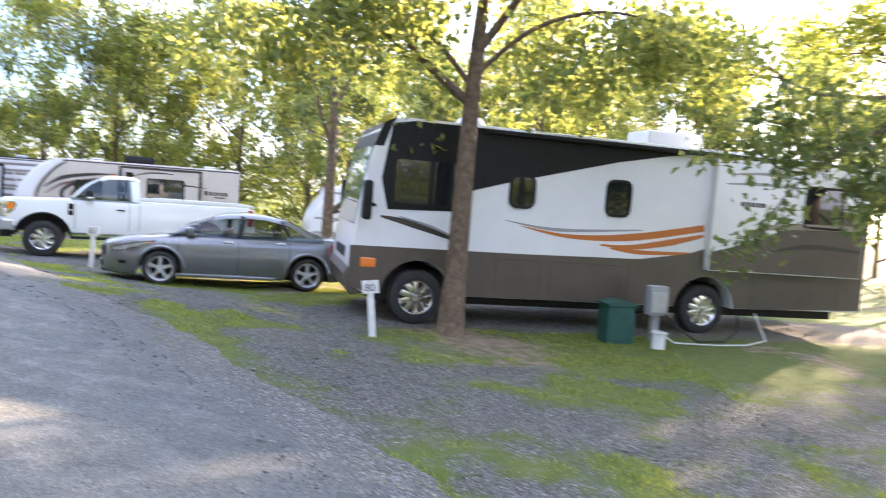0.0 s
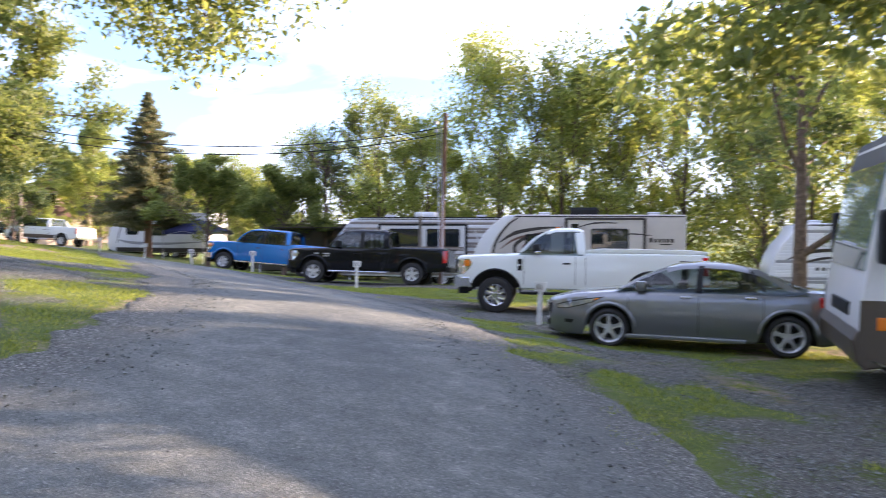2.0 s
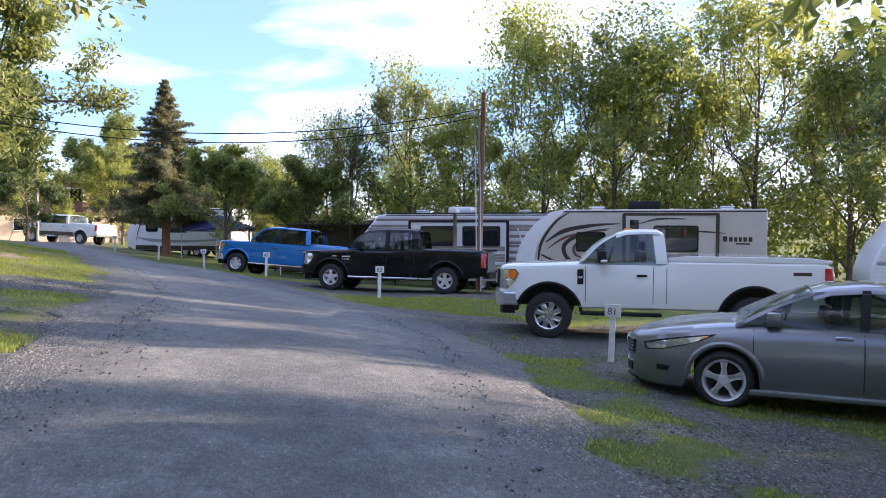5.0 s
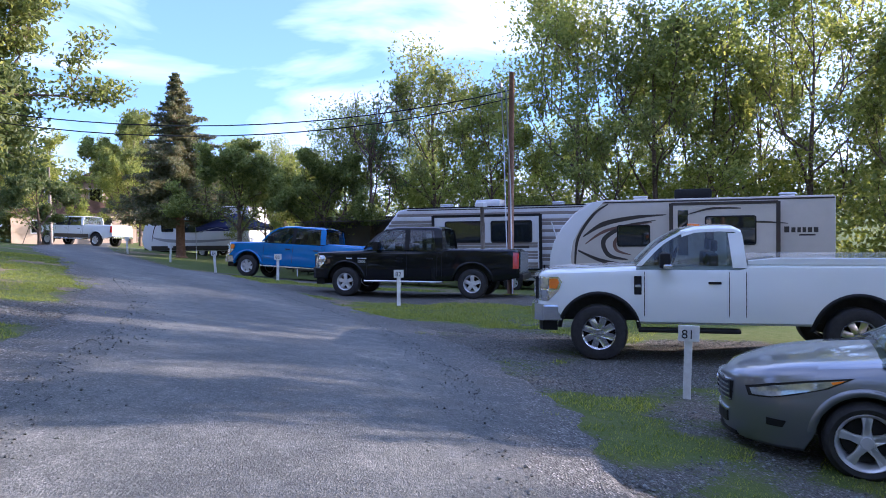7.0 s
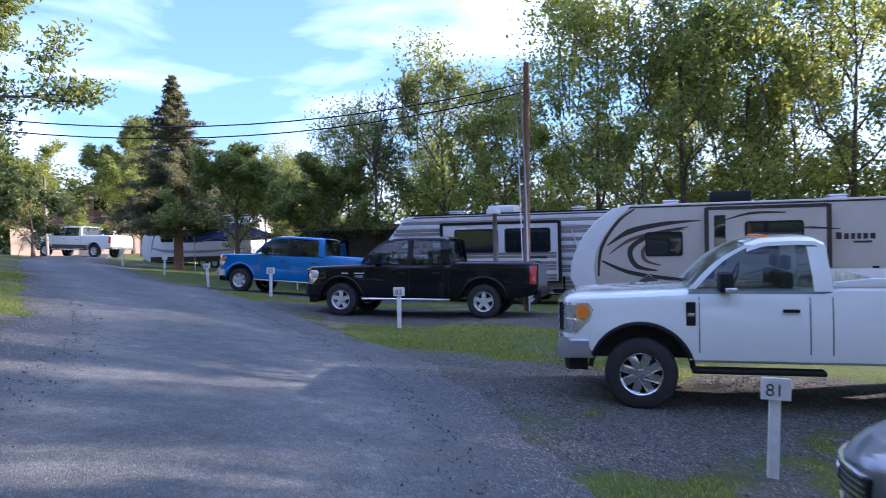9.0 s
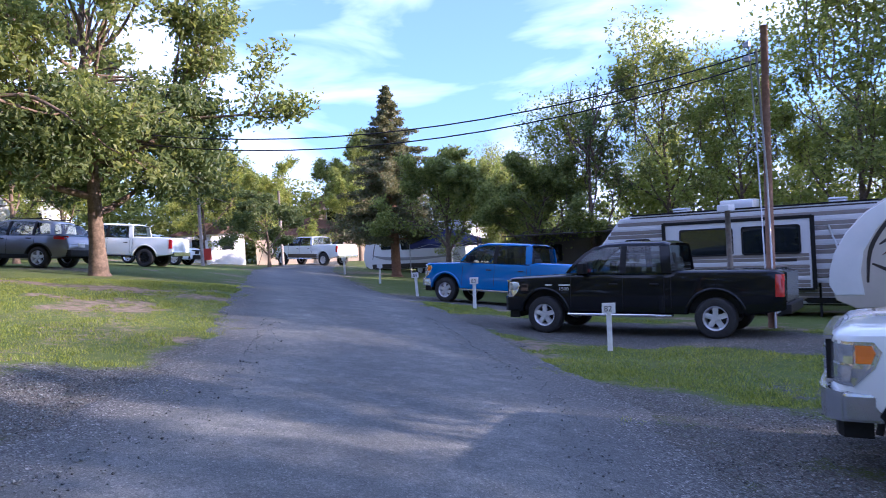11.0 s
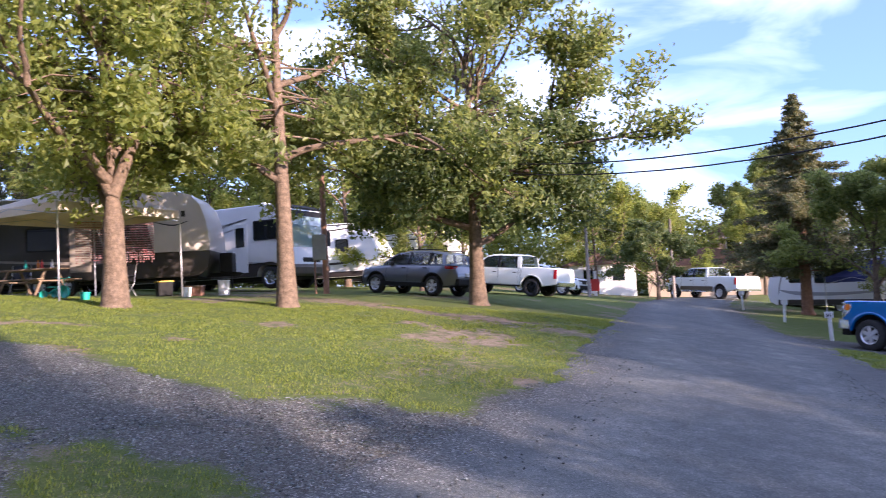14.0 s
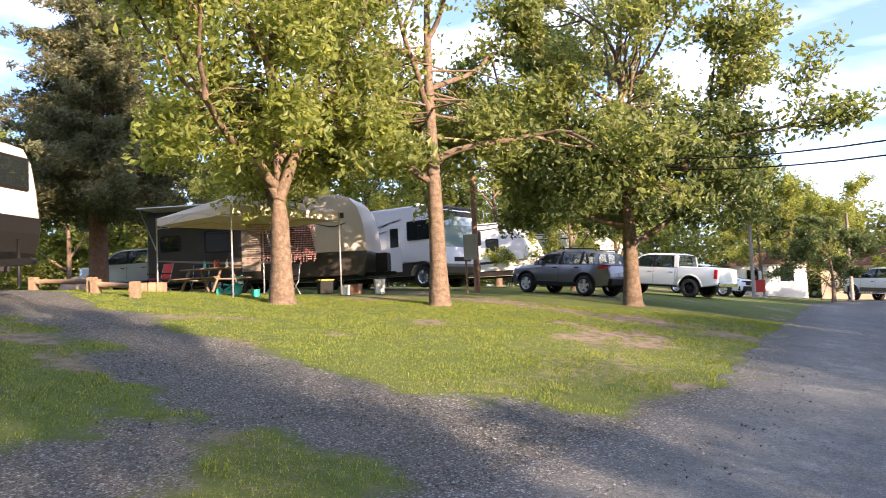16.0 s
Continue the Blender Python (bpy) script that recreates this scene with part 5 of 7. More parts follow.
for k in range(9):
    bx("siding_rib", M_ALU_GY if k % 4 != 2 else M_ALU_LT, sl, X(6.3), X(2.55), yb + .2, yb + .231, .9 + k * .10, .9 + k * .10 + .085, .01)
side_window(sl, X, 2.9, 4.4, 1.78, 2.56, yb + .225)
side_window(sl, X, 4.62, 6.12, 1.78, 2.56, yb + .225)
side_window(wild, X, 1.15, 1.95, 1.95, 2.35, yb + .012)
bx("logo_bar", M_DKSTRIPE, sl, X(6.0), X(5.35), yb + .22, yb + .236, 1.58, 1.66, .002)
bx("roof_edge", M_BLACK, wild, X(LW), X(1.4), -1.24, 1.24, 3.04, 3.085, .01)
roof_unit(wild, X, 3.75, 3.08, M_WHITE, .8, .26, .95)
vent(wild, X, 2.3, 3.08, M_WHITE)
vent(wild, X, 6.6, 3.08, M_WHITE)
tube("awning_strut", [(X(6.75), yb + .04, 2.5), (X(7.4), yb + .35, .6)], .025, M_WHITE, wild)
finish(wild, by_nose((-17.6, 14.5), (-9.9, 16.7), 2.44, 4.9, LW))

# white ribbed trailer behind the saloon
LT = 8.0
wil, X = trailer("travel_trailer", LT, NOSE_CURVE(LT, 3.1, .9), 2.44, M_WHITE, "white ribbed travel trailer with grey stripes", 5.0)
for k in range(19):
    z = .55 + k * .128
    s0 = float(np.interp(z, [.5, 1.0, 1.35, 1.8, 2.25, 2.7, 3.0], [.35, .06, .08, .2, .43, .75, 1.1]))
    bx("siding_rib", M_GREYSTRIPE if k in (2, 3, 8, 17) else M_WHITE, wil, X(LT - .02), X(s0 + .05), yb - .01, yb + .012, z, z + .108, .012)
for pts, w in (([(.6, 1.7), (1.4, 2.0), (2.6, 2.1), (4.2, 2.12)], [.03, .14, .12, .03]), ([(.9, 1.45), (1.8, 1.75), (3.4, 1.85)], [.02, .1, .03])):
    swoosh("stripe", [(X(a), b) for a, b in pts], w, yb + .012, M_DKSTRIPE, wil)
for k in range(7):
    bx("logo_bar", M_DKSTRIPE, wil, X(1.6 + k * .22 + .13), X(1.6 + k * .22), yb + .01, yb + .018, 1.3, 1.42, .002)
vent(wil, X, 1.6, 3.1, M_WHITE)
finish(wil, by_nose((.5, 18.6), (8.2, 20.8), 2.44, 5.0, LT))

def plain_trailer(label, nose, rear, L, H, body, stripe, wins, logo=True):
    t, X = trailer("travel_trailer", L, NOSE_CURVE(L, H), 2.44, body, label, L * .62)
    for s0, s1, z0, z1 in wins:
        side_window(t, X, s0, s1, z0, z1, 1.22)
        side_window(t, X, s0, s1, z0, z1, -1.22)
    swoosh("stripe", [(X(.8), 1.25), (X(2.0), 1.05), (X(4.5), 1.0), (X(L - .4), 1.15)], [.05, .2, .16, .05], 1.22, stripe, t)
    swoosh("stripe", [(X(.75), 1.0), (X(1.0), 1.9), (X(1.6), 2.7)], [.03, .07, .03], 1.22, M_DKSTRIPE, t)
    bx("lower_band", M_DKSTRIPE, t, X(L - .03), X(.7), 1.21, 1.226, .44, .72, .004)
    roof_unit(t, X, L * .45, H, M_WHITE)
    return finish(t, by_nose(nose, rear, 2.44, L * .62, L))
plain_trailer("white travel trailer with dark stripes hitched behind a pickup", (-42.0, 20.6), (-34.4, 22.9), 7.8, 3.1, M_WHITE, M_GREYSTRIPE, [(1.5, 2.4, 1.6, 2.3), (3.1, 4.6, 1.55, 2.3), (5.4, 6.6, 1.7, 2.2)])
finish(pickup_far, stand((-50.4, 19.0), (-46.6, 20.2), 1.75))

# dark camper with an open awning, behind the blue pickup
dk, X = trailer("travel_trailer", 7.0, NOSE_CURVE(7.0, 2.95), 2.44, M_TAUPE, "dark taupe travel trailer with an open awning", 4.3)
side_window(dk, X, 1.8, 3.0, 1.6, 2.3, 1.22)
prism_y("awning", [(X(1.5), 2.72), (X(1.5), 2.76), (X(6.6), 2.76), (X(6.6), 2.72)], 1.2, 3.3, M_DKSTRIPE, dk, "dark fabric awning")
for s in (1.6, 6.5):
    tube("awning_pole", [(X(s), 3.25, -.1), (X(s), 3.25, 2.72)], .025, M_STEEL, dk)
finish(dk, by_nose((-25.6, 17.6), (-19.0, 19.6), 2.44, 4.3, 7.0))

# class A motorhome, white and taupe
def motorhome(label, full=True):
    root = tagged(new("motorhome"), label, "motorhome")
    WB, FO, L, HB = 5.45, 1.15, 10.1, 3.42
    X = lambda s: WB / 2 + FO - s
    out = [(.02, .62), (-.02, .95), (0, 1.3), (.10, 2.0), (.22, 2.7), (.36, 3.2), (.55, 3.38), (.8, HB), (L - .08, HB), (L, HB - .08), (L, .55)]
    low = [(L, .55)]
    for a in (FO + WB, FO):
        low += [(a + .62 * math.cos(t), max(.50, .46 + .62 * math.sin(t))) for t in np.linspace(.08, math.pi - .08, 13)]
    low.append((.25, .5))
    prism_y("body", [(X(s), z) for s, z in out + low], -1.27, 1.27, M_WHITE, root, "", .05, True)
    bx("chassis", M_UNDER, root, X(L - .4), X(.4), -.95, .95, .34, .9, .02)
    for sgn in (1, -1):
        for a in (FO, FO + WB):
            wheel(root, X(a), sgn * 1.11, .46, .27, .29, 10, sgn, M_CHROME, "solid")
    y = 1.27
    for sg in (1, -1):
        ys_ = y if sg > 0 else -y - .006
        # taupe skirt sweeping up to the tail
        arch = lambda a: [(a + .63 * math.cos(t), .46 + .63 * math.sin(t)) for t in np.linspace(math.pi - .1, .1, 13)]
        top_line = [(L - .02, 2.95), (L - .9, 2.72), (7.9, 2.15), (7.0, 1.78), (6.2, 1.5), (5.2, 1.34), (3.0, 1.30), (.0, 1.28)]
        if not full:
            top_line = [(L - .02, 1.75), (7.4, 1.5), (5.6, 1.25), (3.6, 1.02), (.0, .92)]
        prism_y("lower_skirt", [(X(s), z) for s, z in [(-.015, 1.28), (-.02, .95), (.02, .62), (.25, .53)] + arch(FO) + arch(FO + WB) + [(L - .02, .58)] + top_line], ys_, ys_ + .006, M_TAUPE if full else M_DKSTRIPE, root, "lower paintwork sweeping up at the tail")
        if full:
            prism_y("roof_sweep", [(X(s), z) for s, z in [(.55, 3.3), (.9, 3.37), (6.6, 3.37), (5.6, 3.22), (4.6, 3.02), (3.6, 2.76), (2.6, 2.50), (2.1, 2.35), (1.95, 2.3), (1.95, 1.95), (.55, 1.9), (.42, 2.4)]], ys_, ys_ + .007, M_BLACK, root, "black paint sweep under the roofline")
        if not full:
            for pts, w, mt in (([(2.2, 2.9), (4.2, 2.5), (6.5, 1.9), (9.6, 1.75)], [.03, .14, .20, .06], M_DKSTRIPE), ([(2.6, 2.55), (4.4, 2.2), (6.6, 1.62)], [.02, .09, .04], M_GREYSTRIPE), ([(1.4, 1.05), (3.4, 1.2), (5.4, 1.5)], [.03, .08, .03], M_GREYSTRIPE)):
                swoosh("stripe", [(X(a), b) for a, b in pts], w, sg * y if sg > 0 else -y - .012, mt, root, .012)
            door = bx("entry_door", M_WHITE, root, X(2.95), X(2.2), *sorted((sg * (y - .02), sg * (y + .022))), .7, 2.72, .02)
            bx("door_glass", M_GLASS, door, X(2.8), X(2.35), *sorted((sg * (y + .01), sg * (y + .028))), 1.75, 2.55, .02)
        side_window(root, X, .60, 1.88, 1.98, 2.78, sg * (y + .009), .06)
        bx("window_divider", M_BLACK, root, X(1.30), X(1.22), *sorted((sg * (y + .004), sg * (y + .03))), 2.0, 2.76, .005)
        if full:
            side_window(root, X, 2.62, 3.10, 2.08, 2.66, sg * (y + .007), .14)
        side_window(root, X, 4.42, 4.92, 2.06, 2.72, sg * (y + .001), .14)
        if sg > 0:
            for pts, w, mt in (([(2.9, 1.78), (3.8, 1.66), (5.0, 1.72), (6.45, 1.98)], [.01, .07, .13, .12], M_ORANGE), ([(4.4, 1.55), (5.0, 1.54), (5.8, 1.68), (6.45, 1.84)], [.02, .09, .12, .05], M_ORANGE), ([(4.6, 1.5), (5.2, 1.46), (6.45, 1.5)], [.02, .08, .04], M_ORANGE),
                               ([(2.6, 1.86), (3.6, 1.76), (5.2, 1.86)], [.01, .06, .02], M_GREYSTRIPE), ([(.45, 1.78), (1.0, 1.68), (1.9, 1.42)], [.03, .12, .04], M_DKSTRIPE), ([(.75, 1.8), (1.3, 1.66), (1.85, 1.46)], [.02, .05, .02], M_GREYSTRIPE)):
                swoosh("stripe", [(X(a), b) for a, b in pts], w, y, mt, root)
        # rear slide-out
    sl = bx("slide_out", M_WHITE, root, X(L - .25), X(6.5), y - .05, y + .16, 1.22, 3.28, .02)
    yo = y + .16
    prism_y("slide_paint", [(X(s), z) for s, z in [(6.52, 1.24), (L - .27, 1.24), (L - .27, 2.55), (8.6, 2.28), (7.6, 1.9), (6.9, 1.66), (6.52, 1.56)]], yo, yo + .005, M_TAUPE, sl)
    for pts, w, mt in (([(6.8, 3.0), (7.6, 3.06), (8.4, 3.0)], [.02, .06, .02], M_GREYSTRIPE), ([(6.7, 2.82), (7.4, 2.86), (8.3, 2.86)], [.02, .06, .02], M_GREYSTRIPE), ([(7.2, 1.95), (8.0, 2.12), (L - .3, 2.18)], [.02, .12, .10], M_TAUPE_LT), ([(7.7, 1.62), (8.6, 1.78), (L - .3, 1.74)], [.02, .10, .05], M_DKSTRIPE)):
        swoosh("stripe", [(X(a), b) for a, b in pts], w, yo + .005, mt, sl)
    side_window(sl, X, 8.42, 9.3, 2.12, 2.92, yo, .06)
    for k in range(5):
        bx("logo_bar", M_TEXT, sl, X(7.05 + k * .11 + .08), X(7.05 + k * .11), yo - .002, yo + .007, 2.44, 2.52, .002)
    bx("emblem", M_TEXT, sl, X(9.72), X(9.48), yo - .002, yo + .007, 2.78, 2.98, .01)
    prism_y("awning_roll", [(X(2.1), 3.28), (X(2.1), 3.36), (X(8.4), 3.36), (X(8.4), 3.28)], y, y + .12, M_BLACK, root, "rolled black slide awning", .03)
    # cab front
    for sg in (1, -1):
        bx("headlight", M_CLEAR, root, X(.3), X(.0), *sorted((sg * .72, sg * 1.262)), .98, 1.2, .05)
        bx("marker_light", M_AMBER, root, X(.42), X(.16), *sorted((sg * 1.20, sg * 1.292)), .93, 1.09, .02)
        tube("mirror_arm", [(X(.35), sg * 1.25, 1.95), (X(.15), sg * 1.5, 2.0)], .03, M_BLACK, root)
        bx("mirror", M_BLACK, root, X(.25), X(.10), *sorted((sg * 1.40, sg * 1.66)), 1.72, 2.35, .06)
    ws = [(X(s), z) for s, z in [(.06, 1.62), (.20, 2.55), (.28, 2.92)]]
    verts = [(x + .03, sg * 1.12, z) for sg in (1, -1) for x, z in ws] + [(x - .03, sg * 1.12, z) for sg in (1, -1) for x, z in ws]
    f = [(0, 1, 4, 3), (1, 2, 5, 4), (6, 7, 10, 9), (7, 8, 11, 10), (0, 3, 9, 6), (2, 5, 11, 8), (0, 1, 7, 6), (1, 2, 8, 7), (3, 4, 10, 9), (4, 5, 11, 10)]
    meshed("windshield", verts, f, M_WSHIELD_SKY, root, "wide two-part windshield")
    prism_y("front_cap_trim", [(X(s), z) for s, z in [(.26, 2.92), (.40, 3.3), (.62, 3.42), (.55, 3.3), (.42, 2.92)]], -1.276, 1.276, M_BLACK, root)
    prism_y("front_bumper", [(X(s), z) for s, z in [(-.05, .55), (-.09, .8), (-.03, .92), (.25, .92), (.3, .5), (.05, .45)]], -1.25, 1.25, M_TAUPE, root, "", .04)
    bx("grille", M_BLACK, root, X(.1), X(-.03), -.6, .6, 1.02, 1.2, .02)
    roof_unit(root, X, 5.6, HB, M_WHITE, .9, .34, 1.15)
    vent(root, X, 7.9, HB, M_WHITE)
    bm = bmesh.new()
    bmesh.ops.create_uvsphere(bm, u_segments=20, v_segments=10, radius=.3)
    for v in bm.verts:
        v.co = Vector((X(2.2) + v.co.x, v.co.y, HB + .04 + max(v.co.z, -.05) * .8))
    part("satellite_dome", bm, M_WHITE, root, "", True)
    for s0, s1 in ((2.5, 3.3), (3.5, 5.0), (7.6, 9.5)):
        bx("bay_door_seam", M_DKSTRIPE, root, X(s1), X(s0), y + .005, y + .009, 1.19, 1.2, .001)
        for s in (s0, s1):
            bx("bay_door_seam", M_DKSTRIPE, root, X(s + .006), X(s - .006), y + .005, y + .009, .58, 1.2, .001)
    return root, X
rv, RVX = motorhome("white and taupe motorhome with orange stripes beside a maple")
bx("entry_step", M_WHITE, rv, RVX(5.4), RVX(4.6), -1.6, -1.2, .3, .36, .01)
finish(rv, stand((4.85, -1.98), (10.2, -.92), 2.2))

# ---- trees placed ----
def bent_limb(ob, pts, rad, leaf, bark, rng_seed, count, size, spread=.7):
    """An extra limb with leafy twigs, in the tree's own axes."""
    rng = np.random.RandomState(rng_seed)
    v, f, tips = [], [], []
    p = [Vector(q) for q in curve_pts(pts, 4)]
    tube_data(p, list(np.linspace(rad, rad * .25, len(p))), 7, v, f)
    for i in range(len(p) // 2, len(p)):
        for k in range(2):
            limbs(rng, p[i], (rng.normal(), rng.normal(), rng.normal() * .5 - .15), 1.1 * spread * 1.6, rad * .22, 1, v, f, tips, lift=-.2)
    meshed("limb", v, f, bark, ob, smooth=True)
    leaf_cloud("limb_leaves", [t[0] for t in tips], [t[1] for t in tips], count, size, leaf, ob, rng)

tree_rv = put(tree("tree", 3, 11.5, .19, .38, 4.2, 26000, .115, M_LEAF_DK, M_BARK, "tall maple with straight grey trunk beside the motorhome", lean=(.035, 0), mains=7), 5.45, -2.75, 0)
bent_limb(tree_rv, [(.1, 0, 3.9), (-.7, -.1, 4.7), (-1.7, -.2, 5.0), (-2.7, -.2, 4.8)], .05, M_LEAF, M_BARK, 39, 3600, .10, .7)
bent_limb(tree_rv, [(.1, 0, 4.1), (1.0, 0, 4.9), (2.1, .2, 5.3), (3.1, .2, 5.2)], .05, M_LEAF, M_BARK, 40, 3600, .10, .7)
tree_s = put(tree("tree", 11, 9.5, .20, .16, 3.6, 9000, .12, M_LEAF_DK, M_BARK, "dark forked tree behind the parked saloon", mains=6, low=.6, bare_top=4), 2.3, 8.3, 60)
tree_l = put(tree("tree", 5, 10.5, .22, .45, 3.2, 30000, .115, M_LEAF_LT, M_BARK, "roadside tree with branches hanging over the lane", mains=6), -7.7, -7.8, 0)
bent_limb(tree_l, [(0, 0, 3.6), (1.3, 1.0, 4.4), (2.4, 1.8, 4.5), (3.4, 2.5, 4.0)], .07, M_LEAF, M_BARK, 9, 9000, .07)
tree_a = put(tree("tree", 21, 9.6, .26, .24, 4.0, 27000, .115, M_LEAF, M_BARK, "dense tree with shade-darkened lower leaves and bare twigs at its top", mains=13, low=-.1, bare_top=9), -25.6, 1.8, 0)
tree_b = put(tree("tree", 33, 12.0, .25, .26, 4.2, 24000, .115, M_LEAF, M_BARK, "tall slender tree with thin sunlit foliage on the lawn", mains=11, low=.1), -22.6, -3.65, 70, dz=-.03)
tree_c = put(tree("tree", 41, 10.5, .28, .26, 4.6, 34000, .115, M_LEAF_LT, M_BARK, "forked lawn tree with bright green foliage", mains=10, low=.35, lift=.35, split=.34), -20.9, -7.35, 20, dz=-.03)
bent_limb(tree_c, [(0, 0, 2.6), (-.16, -.45, 3.6), (-.36, -.98, 4.9), (-.42, -1.2, 7.0)], .16, M_LEAF_LT, M_BARK, 29, 4200, .115, .9)
bent_limb(tree_c, [(0, 0, 2.6), (.14, .35, 3.5), (.26, .75, 4.6), (.50, 1.35, 7.4)], .17, M_LEAF_LT, M_BARK, 30, 4200, .115, .9)
tree_x = put(tree("tree", 52, 11.0, .28, .30, 5.0, 22000, .11, M_LEAF_LT, M_BARK, "tree with yellow-green foliage near the motorhome's tail", mains=8), 15.6, -3.6, 10)
bent_limb(tree_x, [(0, 0, 4.2), (-2.0, .2, 4.6), (-4.0, .3, 3.8), (-5.3, .4, 3.0)], .08, M_LEAF_DK, M_BARK, 19, 2600, .10, .6)
juniper = put(conifer("juniper", 61, 15.5, .38, 6.2, M_NEEDLE, M_BARK_RED, "large brownish juniper with a reddish trunk", bare=.2, count=110000, size=.085), -31.7, -18.2, 0)
spruce = put(conifer("spruce", 62, 10.2, .26, 3.9, M_NEEDLE, M_BARK_RED, "pointed spruce with an orange-brown trunk", bare=.2, count=52000, size=.08), -35.4, 18.7, 0)
round_a = tree("tree", 71, 5.0, .16, .40, 2.3, 25000, .095, M_LEAF, M_BARK, "low rounded fruit tree with dense dark foliage", mains=9, low=.45, lift=.25)
put(round_a, -27.6, 16.4, 0)
put(copy_thing(round_a, Matrix()), -23.0, 17.4, 120, .92)
put(copy_thing(round_a, Matrix()), -31.0, 24.5, 200, .9)
tagged(round_a, group="rounded trees beside the lane")
bare = put(tree("tree", 77, 7.6, .14, .3, 2.2, 2200, .10, M_LEAF_DK, M_BARK, "half-dead tree with bare upper branches", mains=6, bare_top=8, low=.8), -21.2, 18.6, 0)
shrub = put(tree("shrub", 78, 3.8, .12, .1, 1.9, 14000, .10, M_LEAF_DK, M_BARK, "dense dark shrub beside the far lane", mains=7, low=.4), -43.6, 15.0, 0)

def lower_leaves(ob, z0, z1, r, n, count, size, leaf, seed):
    """Leafy twigs hanging from the lower limbs."""
    rng = np.random.RandomState(seed)
    v, f, cs = [], [], []
    for k in range(n):
        a, q = rng.rand() * 6.283, r * (.35 + .65 * rng.rand() ** .6)
        z = z0 + (z1 - z0) * rng.rand()
        p = (q * math.cos(a), q * math.sin(a), z - .12 * q)
        tube_data([(0, 0, z + .5), (p[0] * .5, p[1] * .5, z + .35), p], [.035, .022, .008], 5, v, f)
        cs.append(p)
    meshed("lower_limb", v, f, M_BARK, ob, smooth=True)
    leaf_cloud("lower_crown", cs, [.46] * n, count, size, leaf, ob, rng)
# tree_a's lower leaves use the darker colour to paint in shade beneath its crown
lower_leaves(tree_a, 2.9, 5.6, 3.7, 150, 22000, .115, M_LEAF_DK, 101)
lower_leaves(tree_b, 3.6, 6.5, 3.0, 34, 5000, .125, M_LEAF, 102)
lower_leaves(tree_c, 3.8, 6.0, 3.2, 30, 5000, .125, M_LEAF_LT, 103)

# woodland belt behind the campers, plus unseen trees added for shade
belt = [tree("tree", 80 + k, h, .15, .1, 3.3, 13500, .115, lf, M_BARK, "tall thin-crowned woodland tree behind the trailers, repeated out of view for shade", mains=11, low=.45, lift=.5, spires=6)
        for k, (h, lf) in enumerate(((11.0, M_LEAF), (10.0, M_LEAF_LT), (11.8, M_LEAF_LT)))]
rng = np.random.RandomState(4)
spots = []
for k in range(15):
    spots.append((-29 + k * 3.1 + rng.normal() * .6, 22.4 + .28 * (-29 + k * 3.1 + 16) + rng.normal() * 1.0, .40 if k < 2 else .58 if k < 3 else .86 if k < 5 else .98))
for k in range(12):
    spots.append((-34 + k * 4.6 + rng.normal(), 30 + .28 * (-34 + k * 4.6 + 16) + rng.normal() * 1.5, .58 if k < 4 else .85))
for k in range(6):
    spots.append((13 + k * 3.4, 9.5 + k * 2.2 + rng.normal(), .72))
# the first five stand out of view, added to keep low sun off the lane
spots += [(22, -7, 1.0), (24, -2, 1.0), (28, 0, .9), (25, 12, .85), (34, 17, .9), (10, 15.5, .8), (14, 18.5, .85)]
for k, (x, y, s) in enumerate(spots):
    ob = belt[k] if k < 3 else copy_thing(belt[k % 3], Matrix())
    tagged(ob, group="woodland belt behind the trailers")
    put(ob, x, y, rng.rand() * 360, s * (.9 + .2 * rng.rand()))
# far trees beyond the bend and above the lawn, plus unseen added ones
far_tr = [tree("tree", 90 + k, 12, .22, .12, 4.6, 18000, .18, lf, M_BARK, "distant full-crowned broadleaf tree, repeated out of view to dim reflections", mains=9, low=.35) for k, lf in enumerate((M_LEAF, M_LEAF_LT))]
# those from (12, -34) and from (-13, -19) to (9, -30): unseen, added to block sky
spots = [(-58 - (k % 3) * 7 + rng.normal(), 2 + k * 4.6, .62 + .2 * rng.rand()) for k in range(12)] + [(-47 - (k % 3) * 6 + rng.normal(), -42 + k * 4.4, .8 + .25 * rng.rand()) for k in range(11)] + [(-28 + k * 4.5, -42 + (k % 2) * 5 - k, 1.0) for k in range(8)] + [(12 + k * 5, -34 + (k % 2) * 4 + k * 3.4, 1.0) for k in range(8)] + [(-13, -19, .9), (-8, -17.5, .85), (-3, -23, 1.0), (3, -27, 1.0), (-15, -26, 1.0), (9, -30, 1.0), (-38.5, 1.2, .62), (-43.5, 4.0, .62), (-52, 19.5, .55), (-55, 28, .75), (-49, 25, .5)]
for k, (x, y, s) in enumerate(spots):
    ob = far_tr[k] if k < 2 else copy_thing(far_tr[k % 2], Matrix())
    tagged(ob, group="distant trees round the campground")
    put(ob, x, y, rng.rand() * 360, s)
